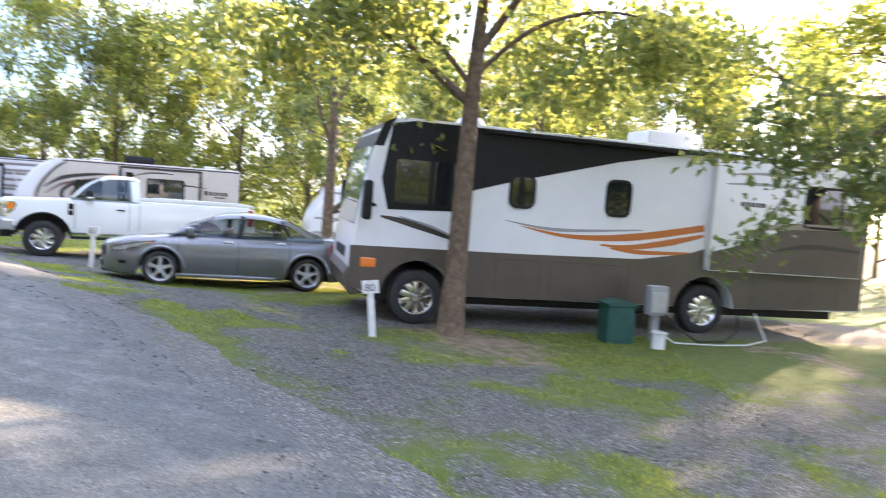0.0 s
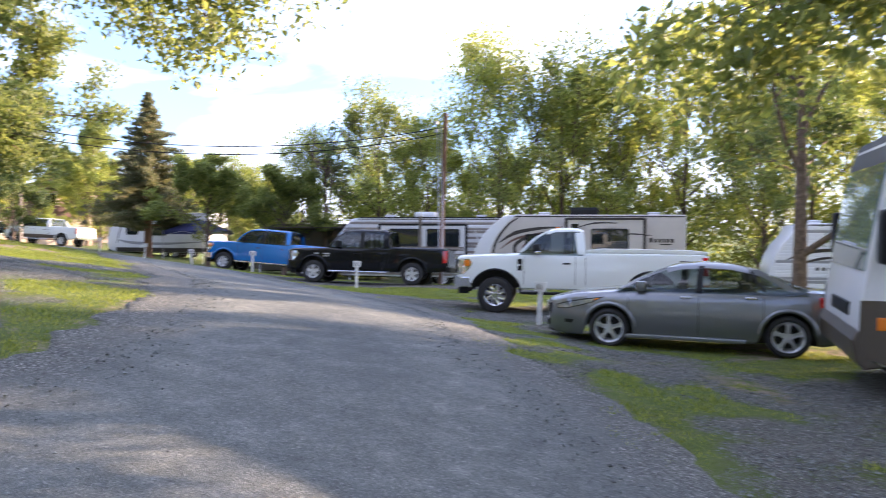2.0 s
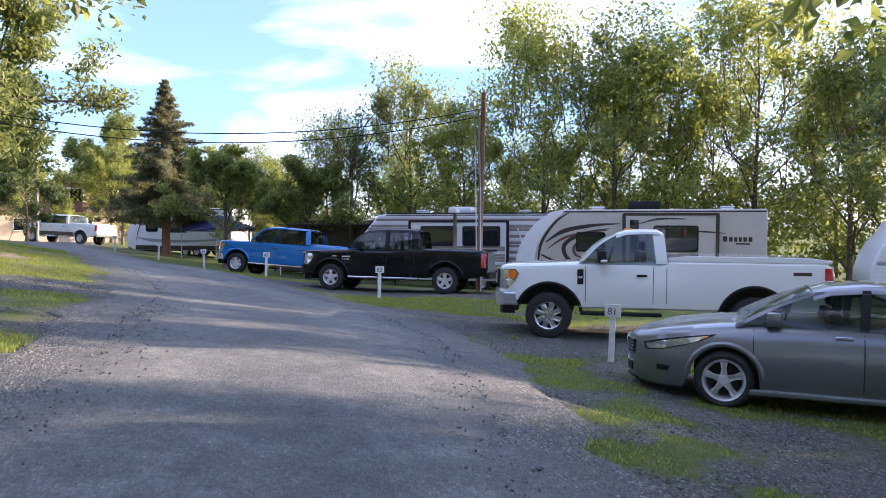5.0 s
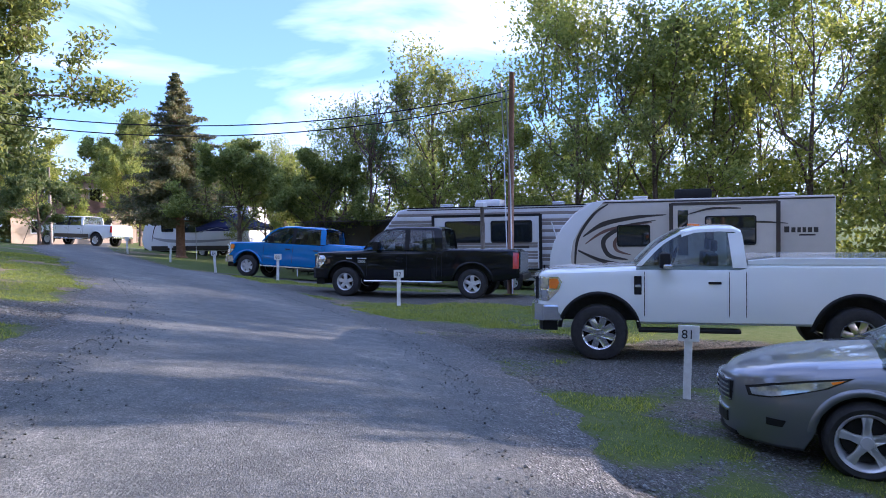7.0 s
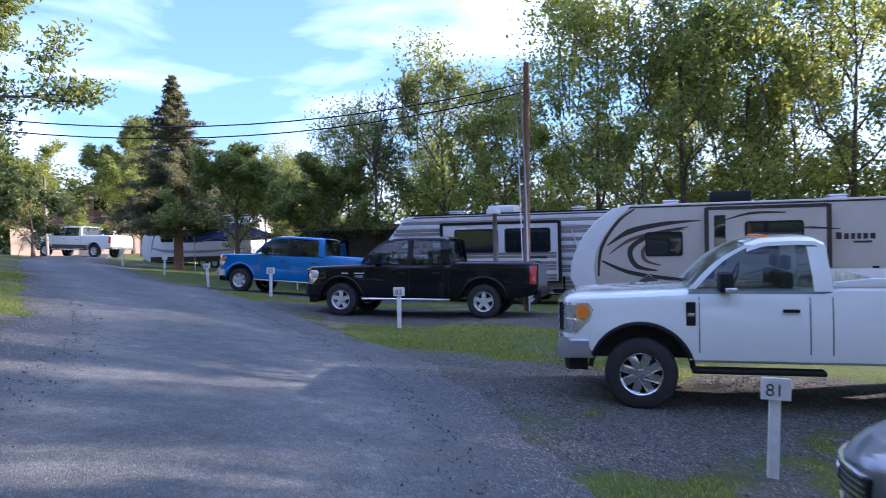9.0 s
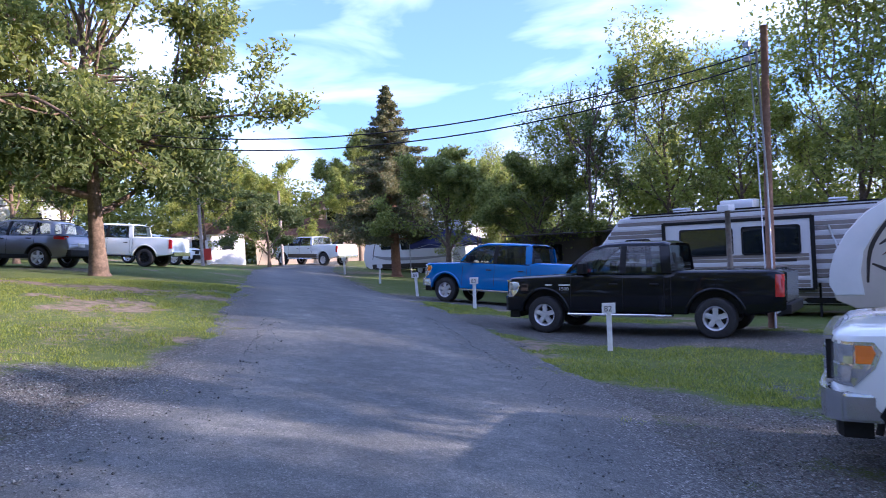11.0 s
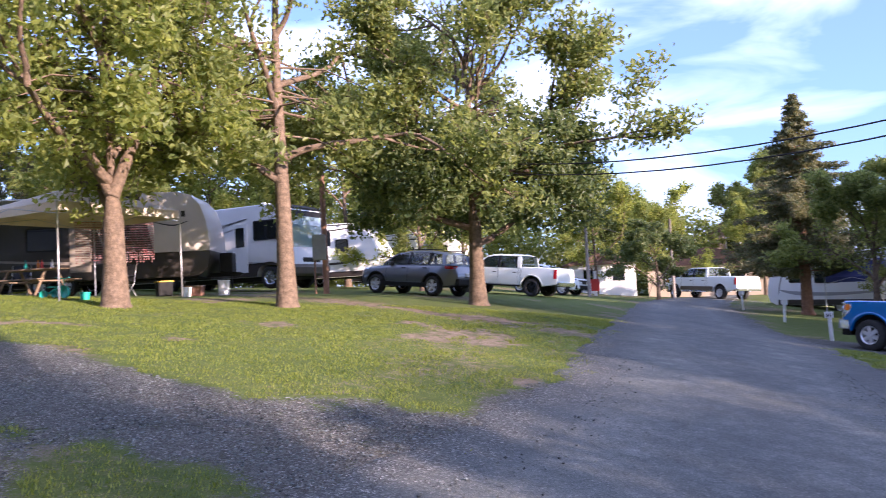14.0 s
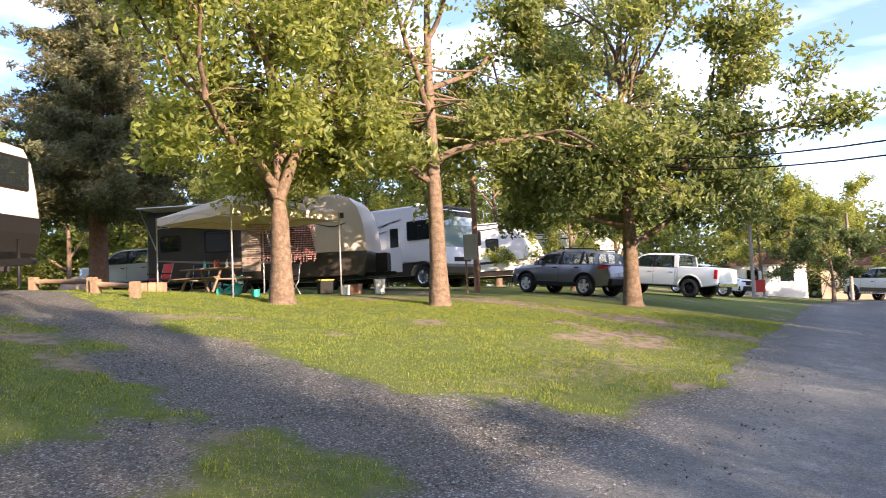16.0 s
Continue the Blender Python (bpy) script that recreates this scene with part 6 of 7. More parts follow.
# low growth under the belt
def brush(name, pts, count, size, material, label):
    rng = np.random.RandomState(17)
    root = tagged(new(name), label, "undergrowth", kind="stuff")
    cs = [(x, y, gz(x, y) + h) for x, y, h, r in pts]
    ob = leaf_cloud("foliage", cs, [q[3] for q in pts], count, size, material, root, rng, flat=.8)
    return root
rng = np.random.RandomState(5)
brush("undergrowth", [(x, 25.5 + .28 * (x + 16) + rng.normal() * 1.6, .3 + rng.rand() ** 1.2 * 4.8, .55 + rng.rand() * .7) for x in np.arange(-25, 30, .18)], 88000, .14, M_LEAF_LT, "tangled green undergrowth beneath the woodland belt")
brush("undergrowth", [(-66 + rng.normal() * 3, y, rng.rand() * 6, 1.1 + rng.rand()) for y in np.arange(-75, 70, .5)] + [(-57 + rng.normal() * 2, y, rng.rand() * 7, 1.1 + rng.rand()) for y in np.arange(-60, -2, .4)] + [(x, -50 + rng.normal() * 2, rng.rand() * 4, 1.2 + rng.rand()) for x in np.arange(-66, 50, .9)], 180000, .26, M_LEAF, "tangled undergrowth beneath the distant trees")

# ---- site posts, poles, wires ----
def site_post(x, y, num, lean, h=.86):
    root = tagged(new("site_post"), f"white wooden site post with a numbered board{' ' + num if num else ''}", "site post", "site posts along the lane")
    bx("post", M_POST, root, -.045, .045, -.045, .045, -.15, h, .008)
    b = bx("number_board", M_POST, root, -.12, .12, -.075, -.047, h - .16, h + .03, .006)
    if num:
        lettering("number", num, .15, Matrix.Translation((-.085, -.076, h - .125)) @ Matrix.Rotation(radians(90), 4, "X"), M_TEXT, b)
    root.matrix_basis = Matrix.Translation((x, y, gz(x, y))) @ Matrix.Rotation(radians(lean[2]), 4, "Z") @ Matrix.Rotation(radians(lean[1]), 4, "Y") @ Matrix.Rotation(radians(lean[0]), 4, "X")
site_post(4.25, -3.75, "80", (0, -6, 8), .80)
site_post(-2.03, 1.78, "81", (0, 2, 18))
site_post(-10.77, 7.3, "82", (0, 1, 40))
site_post(-18.2, 10.15, "83", (0, 2, 45))
site_post(-24.2, 12.3, "84", (0, -2, 45))
site_post(-30.5, 14.6, "", (0, 3, 50))
site_post(-36.6, 16.2, "", (0, 0, 50))

def pole(name, x, y, h, r, mt, label, lean=(0, 0)):
    root = tagged(new(name), label, "utility pole")
    z0 = gz(x, y)
    tube("shaft", [(0, 0, -.3), (lean[0] * .5, lean[1] * .5, h * .5), (lean[0], lean[1], h)], [r, r * .9, r * .78], mt, root, 14)
    root.matrix_basis = Matrix.Translation((x, y, z0))
    return root
P1 = pole("utility_pole", -10.3, 12.0, 6.5, .095, M_WOOD_POLE, "weathered reddish-brown utility pole with a meter box", (.1, .12))
bx("meter_box", M_GREYBOX, P1, -.22, .16, -.28, -.08, .55, 1.28, .02)
tube("conduit", [(.11, -.06, 0), (.10, -.07, 3.2), (.02, -.1, 6.0)], .022, M_STEEL, P1)
tube("conduit", [(-.02, -.12, 1.2), (-.04, -.16, 4.2), (-.1, -.18, 6.2)], .016, M_STEEL, P1)
for k in range(2):
    bx("insulator", M_GREYBOX, P1, -.2, -.06, -.24, -.12, 5.75 + k * .3, 5.87 + k * .3, .02)
P2 = pole("site_pedestal_post", -11.35, 12.2, 2.75, .075, M_WOOD_GREY, "grey weathered square post with a lamp on top")
bx("lamp_head", M_WHITE, P2, -.14, .16, -.2, .06, 2.62, 2.76, .02)
P3 = pole("utility_pole", -29.9, -2.95, 6.1, .11, M_WOOD_POLE, "wooden utility pole beside the upper campers")
bx("meter_box", M_GREYBOX, P3, .05, .32, -.42, .05, 1.2, 2.1, .03)
tube("side_stake", [(.1, -.36, -.1), (.1, -.36, 1.7)], .035, M_WOOD_POLE, P3)
P4 = pole("utility_pole", -43.0, 10.8, 4.6, .10, M_WOOD_GREY, "distant grey utility pole at the bend")
P5 = pole("utility_pole", -46.5, 17.2, 4.9, .10, M_WOOD_GREY, "distant grey utility pole with a guy wire")
tube("guy_wire", [(0, 0, 4.4), (-1.2, -1.2, .1)], .02, M_CABLE, P5, 5)
def wire(a, b, sag, r=.017):
    a, b = Vector(a), Vector(b)
    pts = [a.lerp(b, t) - Vector((0, 0, sag * 4 * t * (1 - t))) for t in np.linspace(0, 1, 25)]
    tagged(tube("overhead_wire", pts, r, M_CABLE, None, 6), "black overhead cable slung between two poles", "cable", "overhead cables")
p1z, p3z = gz(-10.3, 12.0), gz(-29.9, -2.95)
wire((-10.24, 12.1, p1z + 5.98), (-29.9, -2.95, p3z + 5.85), 1.9)
wire((-10.24, 12.1, p1z + 5.75), (-29.9, -2.95, p3z + 5.7), 2.0)
wire((-43, 10.8, gz(-43, 10.8) + 4.2), (-46.5, 17.2, gz(-46.5, 17.2) + 4.2), .5, .012)

# ---- upper camp on the lawn ----
M_CANVAS = mat("beige_canopy_fabric", (0.58, 0.50, 0.40), 0.8, c2=(0.66, 0.58, 0.47), scale=3, bump=.3, bscale=6)
M_NAVY = mat("navy_canopy_fabric", (0.02, 0.025, 0.09), 0.8, c2=(0.03, 0.035, 0.12), scale=3)
M_BRICK = mat("rusty_brick", (0.30, 0.14, 0.09), 0.85, c2=(0.38, 0.20, 0.13), scale=10, bump=.5)
M_LOG = mat("log_wood", (0.16, 0.11, 0.07), 0.85, c2=(0.25, 0.18, 0.115), scale=10, bump=.5, bscale=40)
M_BEAD = mat("red_beads", (0.30, 0.04, 0.05), 0.4, c2=(0.45, 0.38, 0.36), scale=9)
M_TEAL = mat("teal_plastic", (0.02, 0.30, 0.24), 0.4)
M_REDFAB = mat("red_fabric", (0.45, 0.04, 0.03), 0.7)
M_YELLOW = mat("yellow_lid", (0.55, 0.35, 0.02), 0.5)
M_STONE = mat("grey_boulder", (0.20, 0.165, 0.14), 0.9, c2=(0.32, 0.27, 0.23), scale=5, bump=.7, bscale=12)
M_STUCCO = mat("pink_beige_stucco", (0.50, 0.38, 0.32), 0.85, c2=(0.56, 0.43, 0.36), scale=2)
M_SHINGLE = mat("brown_shingle", (0.13, 0.075, 0.06), 0.85, c2=(0.18, 0.11, 0.085), scale=6)
M_TAN = mat("tan_siding", (0.45, 0.36, 0.27), 0.7, c2=(0.5, 0.4, 0.3), scale=2)

def heading(x, y, hx, hy, dz=0.0):
    return Matrix.Translation((x, y, gz(x, y) + dz)) @ Matrix.Rotation(math.atan2(hy, hx), 4, "Z")

# dark taupe body paint, deepened to include the shade of canopy and awning
M_TAUPE_SHADED = mat("taupe_paint_shaded", (0.030, 0.026, 0.024), 0.35, c2=(0.042, 0.036, 0.032), scale=1.5, coat=.2)
# long trailer behind the canopy: its kerb side faces the lane
jy_, X = trailer("travel_trailer", 8.2, [(.4, .45), (.1, .7), (0, 1.1), (.02, 1.6), (.12, 2.3), (.3, 2.85), (.6, 3.2), (1.0, 3.32), (8.14, 3.32), (8.2, 3.25), (8.2, .45)], 2.44, M_TAUPE_SHADED, "dark taupe travel trailer, body colour deepened for shade, with a beige nose and open awning", 5.2)
prism_y("nose_cap", [(X(s), z) for s, z in [(.0, 1.3), (0, 1.6), (.10, 2.3), (.28, 2.86), (.58, 3.21), (1.0, 3.34), (2.3, 3.34), (2.1, 2.5), (1.85, 1.3)]], -1.236, 1.236, M_BEIGE, jy_, "beige front cap", .02, True)
for k in range(5):
    bx("logo_bar", M_TEXT, jy_, X(.78 + k * .2 + .14), X(.78 + k * .2), -1.244, -1.235, 2.48, 2.68 if k in (0, 2) else 2.63, .002)
swoosh("logo_arc", [(X(.7), 2.32), (X(1.2), 2.2), (X(1.85), 2.34)], [.02, .05, .02], -1.243, M_TEXT, jy_)
for s0, s1, z0, z1 in ((2.6, 3.5, 1.6, 2.2), (4.9, 6.0, 1.5, 2.3), (6.9, 7.7, 1.6, 2.2)):
    side_window(jy_, X, s0, s1, z0, z1, -1.22)
bx("entry_door", M_TAUPE_LT, jy_, X(4.6), X(3.9), -1.245, -1.2, .75, 2.65, .02)
prism_y("awning", [(X(3.4), 3.08), (X(3.4), 3.12), (X(7.9), 3.12), (X(7.9), 3.08)], -1.25, -2.5, M_WHITE, jy_, "pale awning fabric")
for s in (3.5, 7.8):
    tube("awning_arm", [(X(s), -1.25, 1.6), (X(s), -2.45, 3.06)], .025, M_STEEL, jy_)
swoosh("stripe", [(X(2.2), 1.25), (X(4.0), 1.05), (X(7.8), 1.3)], [.05, .12, .05], -1.226, M_TAUPE_LT, jy_)
bx("propane_cover", M_BLACK, jy_, X(-.1), X(-.55), -.35, .35, .55, 1.25, .06)
vent(jy_, X, 3.0, 3.15, M_WHITE)
finish(jy_, heading(-30.4, -11.9, .04, 1.0))

mh2, _ = motorhome("white motorhome with dark swooshes parked behind the lawn trees", False)
finish(mh2, heading(-36.0, -7.0, .52, .86))
def rear_trailer(label, x, y, hx, hy, L=7.4, H=3.1):
    t, X = trailer("travel_trailer", L, NOSE_CURVE(L, H), 2.44, M_WHITE, label, L * .62)
    for sg in (1, -1):
        side_window(t, X, 1.6, 2.3, 1.6, 2.3, sg * 1.22, .1)
        side_window(t, X, 3.6, 5.0, 1.6, 2.3, sg * 1.22)
        bx("lower_band", M_DKSTRIPE, t, X(L - .03), X(.7), *sorted((sg * 1.21, sg * 1.227)), .44, .7, .004)
    swoosh("stripe", [(X(.8), 1.3), (X(2.5), 1.1), (X(L - .4), 1.25)], [.04, .12, .04], -1.226, M_DKSTRIPE, t)
    swoosh("stripe", [(X(.9), 2.9), (X(3.0), 2.75), (X(L - .3), 2.8)], [.03, .07, .04], -1.226, M_DKSTRIPE, t)
    roof_unit(t, X, L * .45, H, M_WHITE)
    return finish(t, heading(x, y, hx, hy))
rear_trailer("white travel trailer with thin dark stripes behind the off-roader", -42.3, -4.6, .35, .94)
rear_trailer("white travel trailer partly hidden behind parked cars", -48.2, .8, .2, 1.0)
suv2, _, _ = vehicle("suv", JP, M_TRUCKWHITE, "white off-roader parked beyond the white pickup", "suv")
finish(suv2, stand((-43.4, 9.4), (-45.3, 7.4), 1.58, -1))
pk = copy_thing(pickup_titan, Matrix())
tagged(pk, "white crew-cab pickup parked behind the juniper")
finish(pk, stand((-35.2, -20.4), (-34.6, -16.9), 1.75, 1))
plain_trailer("brown and beige fifth-wheel trailer behind the juniper", (-43.5, -22.5), (-42, -14.8), 7.8, 3.3, M_BEIGE, M_BROWNSTRIPE, [(2, 3, 1.6, 2.3)])
# trailer nose at the edge of the drive
edge, X = trailer("travel_trailer", 7.6, [(.5, .5), (.12, .75), (0, 1.15), (-.02, 1.5), (.05, 2.1), (.16, 2.7), (.34, 3.05), (.7, 3.2), (7.54, 3.2), (7.6, 3.1), (7.6, .5)], 2.44, M_BEIGE, "beige travel trailer with black underside at the drive", 4.7)
prism_y("lower_black_panel", [(X(s), z) for s, z in [(.5, .49), (.10, .74), (-.02, 1.15), (-.035, 1.5), (7.62, 1.5), (7.62, .49)]], -1.232, 1.232, M_BLACK, edge, "black lower body wrapping round the nose")
for sg in (1, -1):
    side_window(edge, X, .62, 1.6, 1.8, 2.62, sg * 1.22, .06)
win = bx("front_window", M_BLACK, edge, X(.2), X(.0), -.95, .95, 2.05, 2.78, .05)
bx("pane", M_GLASS, win, X(.12), X(-.012), -.88, .88, 2.12, 2.70, .03)
finish(edge, heading(-17.45, -16.7, .05, 1.0))

def canopy(x, y, rz, side, h, roof, label):
    root = tagged(new("canopy_tent"), label, "canopy tent")
    a = side / 2
    n = 8
    verts, faces = [], []
    for r in range(n + 1):
        t = r / n
        for k in range(4 * n):
            e, f = divmod(k, n)
            u = f / n * 2 - 1
            p = [(u, -1), (1, u), (-u, 1), (-1, -u)][e]
            sag = -.10 * math.sin(math.pi * t) * (1 - abs(u) ** 2) * .7
            verts.append((p[0] * a * t, p[1] * a * t, h + .75 * (1 - t) + sag))
    m = 4 * n
    for r in range(n):
        for k in range(m):
            faces.append((r * m + k, r * m + (k + 1) % m, (r + 1) * m + (k + 1) % m, (r + 1) * m + k))
    top = meshed("canopy_top", verts, faces, roof, root, smooth=True)
    val_v = [v for v in verts[n * m:]] + [(v[0], v[1], v[2] - .22) for v in verts[n * m:]]
    meshed("valance", val_v, [(k, (k + 1) % m, m + (k + 1) % m, m + k) for k in range(m)], roof, root)
    for sx in (-1, 1):
        for sy_ in (-1, 1):
            tube("leg", [(sx * a, sy_ * a, -.1), (sx * a, sy_ * a, h + .02)], .022, M_STEEL, root)
    for p, q in (((-a, -a), (a, -a)), ((a, -a), (a, a)), ((a, a), (-a, a)), ((-a, a), (-a, -a))):
        tube("truss", [(*p, h - .3), ((p[0] + q[0]) / 2, (p[1] + q[1]) / 2, h - .02), (*q, h - .3)], .012, M_STEEL, root, 5)
    return put(root, x, y, rz)
canopy(-24.2, -9.3, -35, 3.7, 2.3, M_CANVAS, "beige pop-up canopy on thin steel legs")
canopy(-33.0, 20.6, 10, 3.0, 2.0, M_NAVY, "navy pop-up canopy beside a trailer")

def bead_curtain(x, y, rz, w, h, z):
    root = tagged(new("bead_curtain"), "curtain of red and white bead strings under the canopy", "curtain")
    rng = np.random.RandomState(8)
    for k in range(46):
        v, f = [], []
        px, ln = -w / 2 + w * k / 45, h * (.75 + .25 * rng.rand())
        n = int(ln / .07)
        for j in range(n):
            c = Vector((px, rng.normal() * .006, z - j * .07))
            b = len(v)
            r = .022
            v += [c + Vector(q) * r for q in ((1, 0, 0), (-1, 0, 0), (0, 1, 0), (0, -1, 0), (0, 0, 1.4), (0, 0, -1.4))]
            f += [(b, b + 2, b + 4), (b + 2, b + 1, b + 4), (b + 1, b + 3, b + 4), (b + 3, b, b + 4), (b + 2, b, b + 5), (b + 1, b + 2, b + 5), (b + 3, b + 1, b + 5), (b, b + 3, b + 5)]
        meshed("bead_string", v, f, M_BEAD, root)
    tube("rail", [(-w / 2, 0, z + .03), (w / 2, 0, z + .03)], .012, M_STEEL, root, 6)
    return put(root, x, y, rz)
bead_curtain(-26.0, -8.9, 107, 2.1, 1.35, 2.2)

def picnic_table(x, y, rz):
    root = tagged(new("picnic_table"), "weathered wooden picnic table cluttered with camp goods", "picnic table")
    for k in range(5):
        bx("top_board", M_LOG, root, -.9, .9, -.36 + k * .148, -.36 + k * .148 + .138, .71, .75, .006)
    for sg in (1, -1):
        for k in range(2):
            bx("bench_board", M_LOG, root, -.9, .9, *sorted((sg * (.58 + k * .145), sg * (.71 + k * .145))), .42, .455, .006)
        for xx in (-.62, .62):
            tube("leg", [(xx, sg * .62, 0), (xx, sg * .22, .71)], .04, M_LOG, root, 6)
    for xx in (-.62, .62):
        bx("brace", M_LOG, root, xx - .02, xx + .02, -.82, .82, .38, .42, .004)
    return put(root, x, y, rz)
picnic_table(-25.2, -10.9, 70)
def bottle(x, y, z, h, mt, label):
    root = tagged(tube("bottle", [(0, 0, 0), (0, 0, h * .6), (0, 0, h * .75), (0, 0, h)], [.04, .04, .016, .015], mt, None, 10), label, "bottle", "bottles on the picnic table")
    root.matrix_basis = Matrix.Translation((x, y, z))
zt = gz(-25.2, -10.9) + .75
for k, (dx, dy, mt) in enumerate(((.2, .3, M_REDFAB), (-.05, -.2, M_TEAL), (.1, .55, M_WHITE), (-.2, .1, M_AMBER))):
    bottle(-25.2 + dx * .6, -10.9 + dy, zt, .26, mt, ("red", "teal", "white", "amber")[k] + " bottle standing on the picnic table")

ring = tagged(new("fire_ring"), "low rust-red brick fire ring on the grass", "fire ring")
for k in range(14):
    a = 2 * math.pi * k / 14
    b = box(bmesh.new(), -.10, .10, -.05, .05, -.05, .24, .01, Matrix.Rotation(a, 4, "Z") @ Matrix.Translation((0, .45, 0)))
    part("brick", b, M_BRICK, ring)
put(ring, -23.2, -11.9)
def log_barrier(x0, y0, x1, y1):
    root = tagged(new("log_barrier"), "low log rail on short wooden posts beside the drive", "barrier")
    z0, z1 = gz(x0, y0), gz(x1, y1)
    bx("post", M_LOG, root, x0 - .1, x0 + .1, y0 - .1, y0 + .1, z0 - .2, z0 + .38, .02)
    bx("post", M_LOG, root, x1 - .1, x1 + .1, y1 - .1, y1 + .1, z1 - .2, z1 + .34, .02)
    tube("rail", [(x0, y0, z0 + .27), (x1, y1, z1 + .22)], .065, M_LOG, root, 10)
log_barrier(-20.4, -11.9, -21.6, -14.2)
log_barrier(-19.6, -10.4, -20.3, -11.75)
def rock(x, y, r, label):
    rng = np.random.RandomState(int(abs(x * 10)))
    bm = bmesh.new()
    bmesh.ops.create_icosphere(bm, subdivisions=3, radius=1)
    for v in bm.verts:
        v.co *= 1 + .35 * noise.noise(v.co * 1.3 + Vector((x, y, 0)))
        v.co = Vector((v.co.x * r, v.co.y * r * .8, v.co.z * r * .6 + r * .2))
    put(tagged(part("boulder", bm, M_STONE, None, "", True), label, "boulder"), x, y, 30)
rock(-27.8, -16.8, .62, "weathered brown boulder beneath the juniper")
rock(-28.6, -17.6, .38, "small weathered boulder beneath the juniper")

def bucket(x, y, mt, label, r=.15, h=.36):
    bm = bmesh.new()
    bmesh.ops.create_cone(bm, cap_ends=True, segments=20, radius1=r * .86, radius2=r, depth=h)
    for v in bm.verts:
        v.co.z += h / 2
    root = tagged(new("bucket"), label, "bucket")
    part("body", bm, mt, root, "", True)
    tube("rim", [(r * 1.02 * math.cos(a), r * 1.02 * math.sin(a), h - .02) for a in np.linspace(0, 2 * math.pi, 20)], .012, mt, root, 6)
    put(root, x, y)
bucket(-28.2, -6.2, M_WHITE, "white plastic bucket beside the trailer hitch", .2, .5)
bucket(-26.0, -6.9, M_WHITE, "small white bucket on the lawn", .14, .3)
bucket(-22.6, -8.6, M_TEAL, "teal toy bucket on the grass", .12, .2)
def tote(x, y, rz, mt, lid, label, s=1.0):
    root = tagged(new("storage_box"), label, "storage box")
    bm = box(bmesh.new(), -.36 * s, .36 * s, -.24 * s, .24 * s, 0, .42 * s, .02)
    for v in bm.verts:
        v.co.x *= .9 + .1 * v.co.z / (.42 * s)
        v.co.y *= .9 + .1 * v.co.z / (.42 * s)
    part("body", bm, mt, root)
    bx("lid", lid, root, -.39 * s, .39 * s, -.27 * s, .27 * s, .42 * s, .47 * s, .015)
    put(root, x, y, rz)
tote(-27.4, -7.9, 20, M_BLACK, M_YELLOW, "black storage box with a yellow lid")
tote(-27.2, -6.9, 80, M_BRICK, M_LOG, "brown storage box beside the trailer", .7)
tote(-28.0, -9.6, 40, M_BLACK, M_BLACK, "black storage box under the awning", 1.1)
def toy_trike(x, y, rz):
    root = tagged(new("toy_tricycle"), "teal plastic toy tricycle tipped on the grass", "tricycle")
    for px, py, r in ((.3, 0, .16), (-.25, .17, .11), (-.25, -.17, .11)):
        tube("wheel", [(px, py - .03, r), (px, py + .03, r)], r, M_TEAL, root, 16)
    tube("frame", [(.28, 0, .3), (.05, 0, .26), (-.25, 0, .14)], .03, M_TEAL, root)
    tube("handlebar", [(.25, -.2, .52), (.28, 0, .48), (.25, .2, .52)], .016, M_TEAL, root)
    tube("fork", [(.3, 0, .16), (.27, 0, .5)], .02, M_TEAL, root)
    bx("seat", M_TEAL, root, -.2, .05, -.1, .1, .27, .31, .02)
    put(root, x, y, rz)
toy_trike(-22.9, -9.4, 60)
def camp_chair(x, y, rz, fabric, label):
    root = tagged(new("camp_chair"), label, "camp chair")
    for sx in (-.26, .26):
        tube("leg", [(sx, -.28, 0), (sx, .26, .44)], .013, M_STEEL, root, 6)
        tube("leg", [(sx, .3, 0), (sx, -.26, .44)], .013, M_STEEL, root, 6)
        tube("back_post", [(sx, .2, .4), (sx, .36, .95)], .013, M_STEEL, root, 6)
        bx("armrest", M_BLACK, root, sx - .03, sx + .03, -.26, .26, .60, .625, .008)
    prism_y("seat", [(-.26, .44), (-.1, .41), (.1, .41), (.26, .44), (.26, .46), (-.26, .46)], -.27, .27, fabric, root)
    b = bmesh.new()
    box(b, -.26, .26, -.012, .012, 0, .55, .01, Matrix.Translation((0, .22, .42)) @ Matrix.Rotation(radians(-16), 4, "X"))
    part("backrest", b, fabric, root)
    put(root, x, y, rz)
camp_chair(-26.6, -13.2, 60, M_REDFAB, "red folding camp chair beside the fire ring")
camp_chair(-27.4, -12.2, 100, M_BLACK, "black folding camp chair beside the canopy")
camp_chair(-26.6, -8.9, 80, M_BLACK, "dark folding camp chair under the canopy")
def grill(x, y, rz):
    root = tagged(new("grill"), "black kettle grill cart beside the pickup", "grill")
    bm = bmesh.new()
    bmesh.ops.create_uvsphere(bm, u_segments=20, v_segments=12, radius=.28)
    for v in bm.verts:
        v.co.z = v.co.z * .8 + .72
    part("kettle", bm, M_BLACK, root, "", True)
    for a in (0, 2.1, 4.2):
        tube("leg", [(.15 * math.cos(a), .15 * math.sin(a), .6), (.28 * math.cos(a), .28 * math.sin(a), 0)], .014, M_BLACK, root, 6)
    tube("handle", [(-.08, 0, .95), (0, 0, 1.0), (.08, 0, .95)], .012, M_STEEL, root, 6)
    put(root, x, y, rz)
grill(-7.2, 12.6, 0)

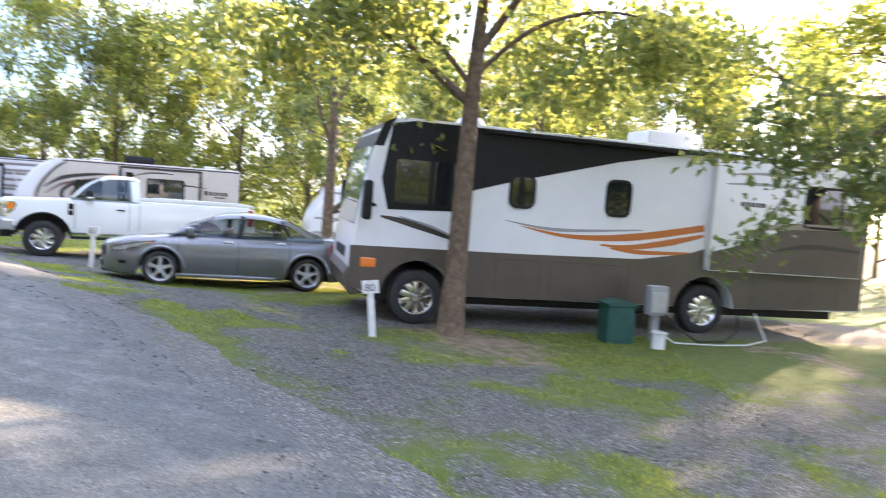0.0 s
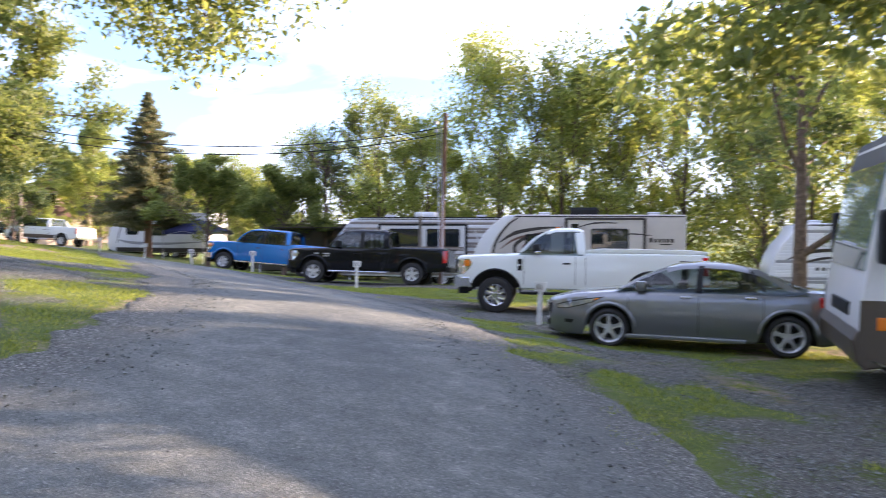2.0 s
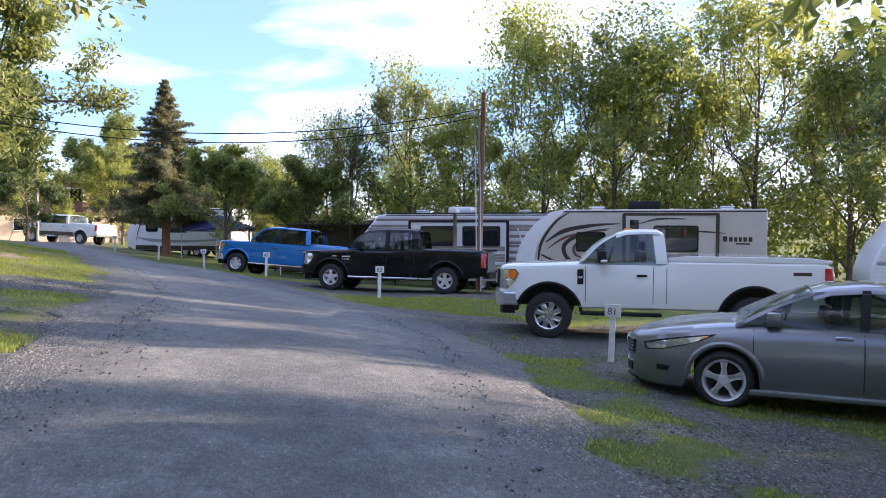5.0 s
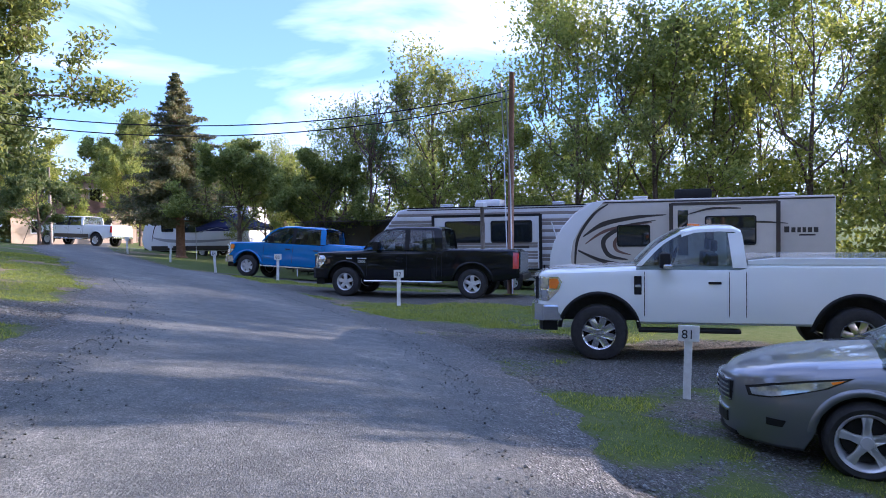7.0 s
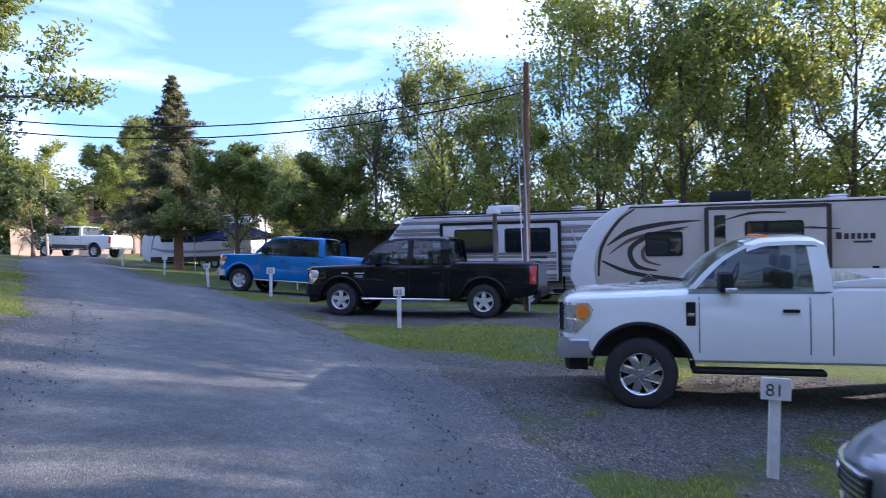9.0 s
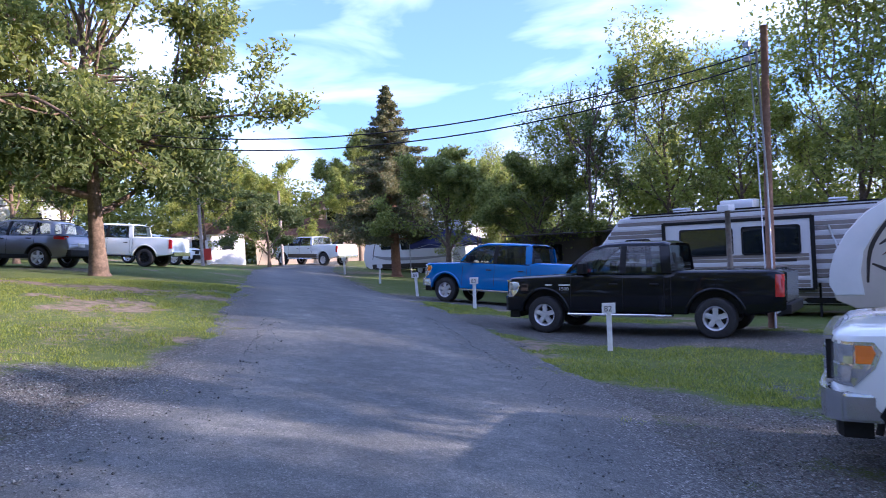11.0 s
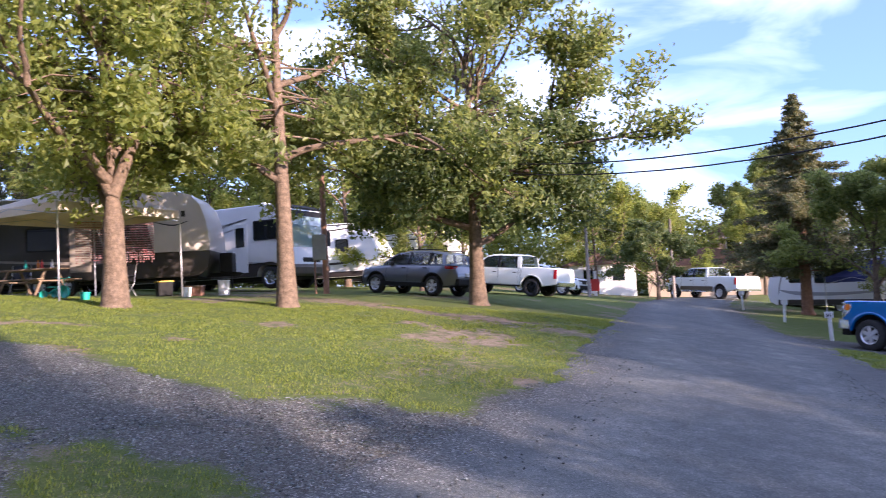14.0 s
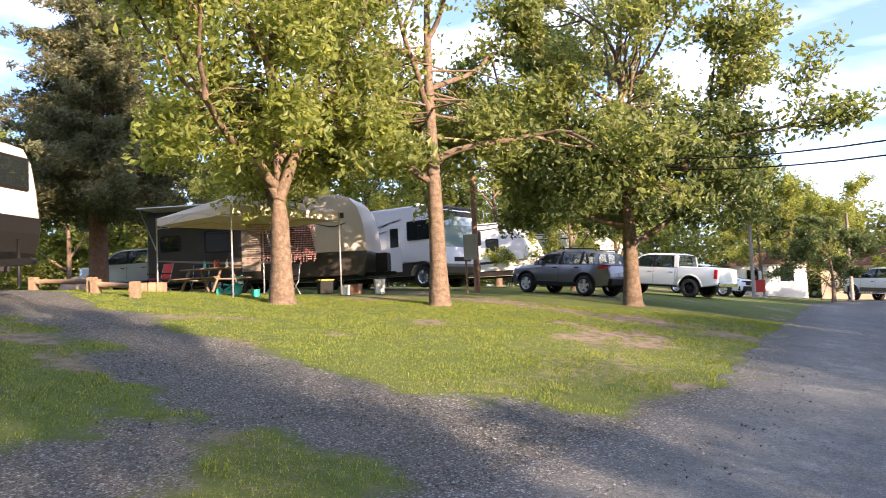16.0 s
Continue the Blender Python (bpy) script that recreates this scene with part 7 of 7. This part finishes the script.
# ---- hook-ups beside the motorhome ----
def hookup(x, y):
    root = tagged(new("power_pedestal"), "grey electric pedestal with water tap and hoses", "power pedestal")
    bx("post", M_GREYBOX, root, -.07, .07, -.05, .05, -.1, .7, .01)
    bx("outlet_box", M_GREYBOX, root, -.17, .17, -.12, .08, .45, .95, .02)
    bx("outlet_lid", M_STEEL, root, -.15, .15, -.14, -.115, .5, .85, .01)
    tube("cable", [(.1, -.1, .5), (.35, -.2, .25), (.7, -.25, .04), (1.3, -.15, .03), (1.9, .3, .12), (2.1, .6, .5)], .016, M_CABLE, root)
    tube("hose", [(-.02, -.1, .2), (.2, -.35, .03), (.9, -.45, .02), (1.6, -.4, .02), (2.2, -.1, .05), (2.4, .5, .45)], .014, M_POST, root)
    put(root, x, y, 12)
hookup(9.0, -2.05)
gb = tagged(new("utility_box"), "dark green metal utility box on the ground", "utility box")
bx("body", M_GREEN, gb, -.24, .24, -.2, .2, -.05, .62, .02)
prism_y("lid", [(-.27, .62), (-.27, .66), (0, .72), (.27, .66), (.27, .62)], -.23, .23, M_GREEN, gb)
put(gb, 8.25, -2.35, 10)
bucket(8.85, -2.75, M_WHITE, "white plastic bucket at the foot of the pedestal", .12, .28)

# ---- distant house and sheds ----
def house(x, y, rz, w, d, h, rh, wall, roof, label, wins):
    root = tagged(new("house"), label, "house")
    bx("wall", wall, root, -w / 2, w / 2, -d / 2, d / 2, -.3, h, .01)
    prism_y("roof", [(-w / 2 - .4, h - .05), (-w / 2 - .4, h + .08), (0, h + rh), (w / 2 + .4, h + .08), (w / 2 + .4, h - .05)], -d / 2 - .3, d / 2 + .3, roof, root)
    for u, z, ww, hh in wins:
        f = bx("window", M_TEXTLT, root, u - ww / 2 - .08, u + ww / 2 + .08, -d / 2 - .05, -d / 2 + .02, z - .08, z + hh + .08, .01)
        bx("pane", M_GLASS, f, u - ww / 2, u + ww / 2, -d / 2 - .065, -d / 2 - .04, z, z + hh, .004)
    put(root, x, y, rz)
house(-68, 36, 62, 10, 8, 5.4, 2.6, M_STUCCO, M_SHINGLE, "two-storey pink-beige house with brown roof behind the spruce", [(-3, 1, 1.1, 1.3), (0, 1, 1.1, 1.3), (3, 1, 1.1, 1.3), (-3, 3.6, 1.1, 1.2), (0, 3.6, 1.1, 1.2), (3, 3.6, 1.1, 1.2)])
house(-60, 26, 65, 9, 5, 2.5, 1.3, M_TAN, M_SHINGLE, "long low tan shed with brown roof at the bend", [(-2.5, 1, 1.2, .9), (2, 1, 1.2, .9)])
house(-60, 17, 80, 5, 4, 2.3, .9, M_WHITE, M_SHINGLE, "small white office cabin at the end of the lane", [(-1, 1, .9, .9), (1.2, 1, .9, .9)])
def hydrant(x, y):
    root = tagged(new("sign_post"), "red and white marker post at the lane's end", "marker post")
    bx("post", M_POST, root, -.08, .08, -.08, .08, -.1, 1.5, .01)
    bx("red_panel", M_REDFAB, root, -.25, .25, -.1, -.07, .3, 1.0, .01)
    put(root, x, y, 70)
hydrant(-46.5, 12.3)

# ---- loose stones and grass ----
rng = np.random.RandomState(12)
def scatter(n, x0, x1, y0, y1):
    return rng.uniform(x0, x1, n), rng.uniform(y0, y1, n)
def stones(name, n, box_, want, size, material, label):
    x, y = scatter(n, *box_)
    g, dd = ground_cover(x, y)
    inr = inside(x, y, ROAD_POLY)
    keep = want(g, dd, inr)
    x, y, inr = x[keep], y[keep], inr[keep]
    z = gz_many(x, y) + np.where(inr > .1, .04, .004)
    s = size * (.4 + rng.rand(len(x)) ** 2 * 1.3)
    o = np.array([(1, 0, 0), (0, 1, 0), (-1, 0, 0), (0, -1, 0), (0, 0, .6), (0, 0, -.6)], float)
    v = np.stack([x, y, z], -1)[:, None, :] + o[None] * s[:, None, None] * (.7 + .6 * rng.rand(len(x), 6, 1))
    k = np.arange(len(x))[:, None, None] * 6
    f = (k + np.array([(0, 1, 4), (1, 2, 4), (2, 3, 4), (3, 0, 4), (1, 0, 5), (2, 1, 5), (3, 2, 5), (0, 3, 5)])[None]).reshape(-1, 3)
    me = bpy.data.meshes.new(name)
    me.from_pydata(v.reshape(-1, 3).tolist(), [], f.tolist())
    me.materials.append(material)
    tagged(new(name, me), label, "gravel", kind="stuff")
M_PEBBLE = mat("grey_pebbles", (0.128, 0.14, 0.132), 0.85, rand=.75)
stones("gravel", 170000, (-16, 9, -13, 7), lambda g, d, r: (g > .42) & (r < .7 * rng.rand(len(r)) ** 2), .012, M_PEBBLE, "loose grey gravel stones on pads and verges")
stones("gravel", 26000, (-13, 6, -13, 5), lambda g, d, r: (r > .1) & (rng.rand(len(r)) < .5), .009, M_PEBBLE, "scattered dark grit lying on the asphalt")
def grass(name, n, box_, h, label, lim=.35):
    x, y = scatter(n, *box_)
    g, dd = ground_cover(x, y)
    clump = smooth_noise(x, y, .5, 21) * .5 + smooth_noise(x, y, .17, 22) * .5
    keep = (g * .9 + dd * .6 < lim + .25 * clump) & (inside(x, y, ROAD_POLY) < -.1)
    x, y, clump = x[keep], y[keep], clump[keep]
    m = len(x)
    z = gz_many(x, y) - .01
    hh = h * (.5 + .7 * rng.rand(m)) * (1 + .6 * clump)
    a = rng.rand(m) * 6.283
    w = .005 + .006 * rng.rand(m)
    tip = np.stack([x + np.cos(a + 1.3) * hh * .6, y + np.sin(a + 1.3) * hh * .6, z + hh], -1)
    l0 = np.stack([x - np.cos(a) * w, y - np.sin(a) * w, z], -1)
    r0 = np.stack([x + np.cos(a) * w, y + np.sin(a) * w, z], -1)
    v = np.stack([l0, r0, tip], 1).reshape(-1, 3)
    me = bpy.data.meshes.new(name)
    me.from_pydata(v.tolist(), [], np.arange(m * 3).reshape(-1, 3).tolist())
    me.materials.append(M_GRASS)
    tagged(new(name, me), label, "grass", kind="stuff")
grass("grass", 200000, (-5, 9, -13, 4), .042, "short uneven grass on the verges and pads")
grass("grass", 320000, (-24, -5, -13, 6), .045, "mown lawn grass beside the drive")
grass("grass", 100000, (-20, -4, 4, 12), .05, "mown grass strips between the parking pads")
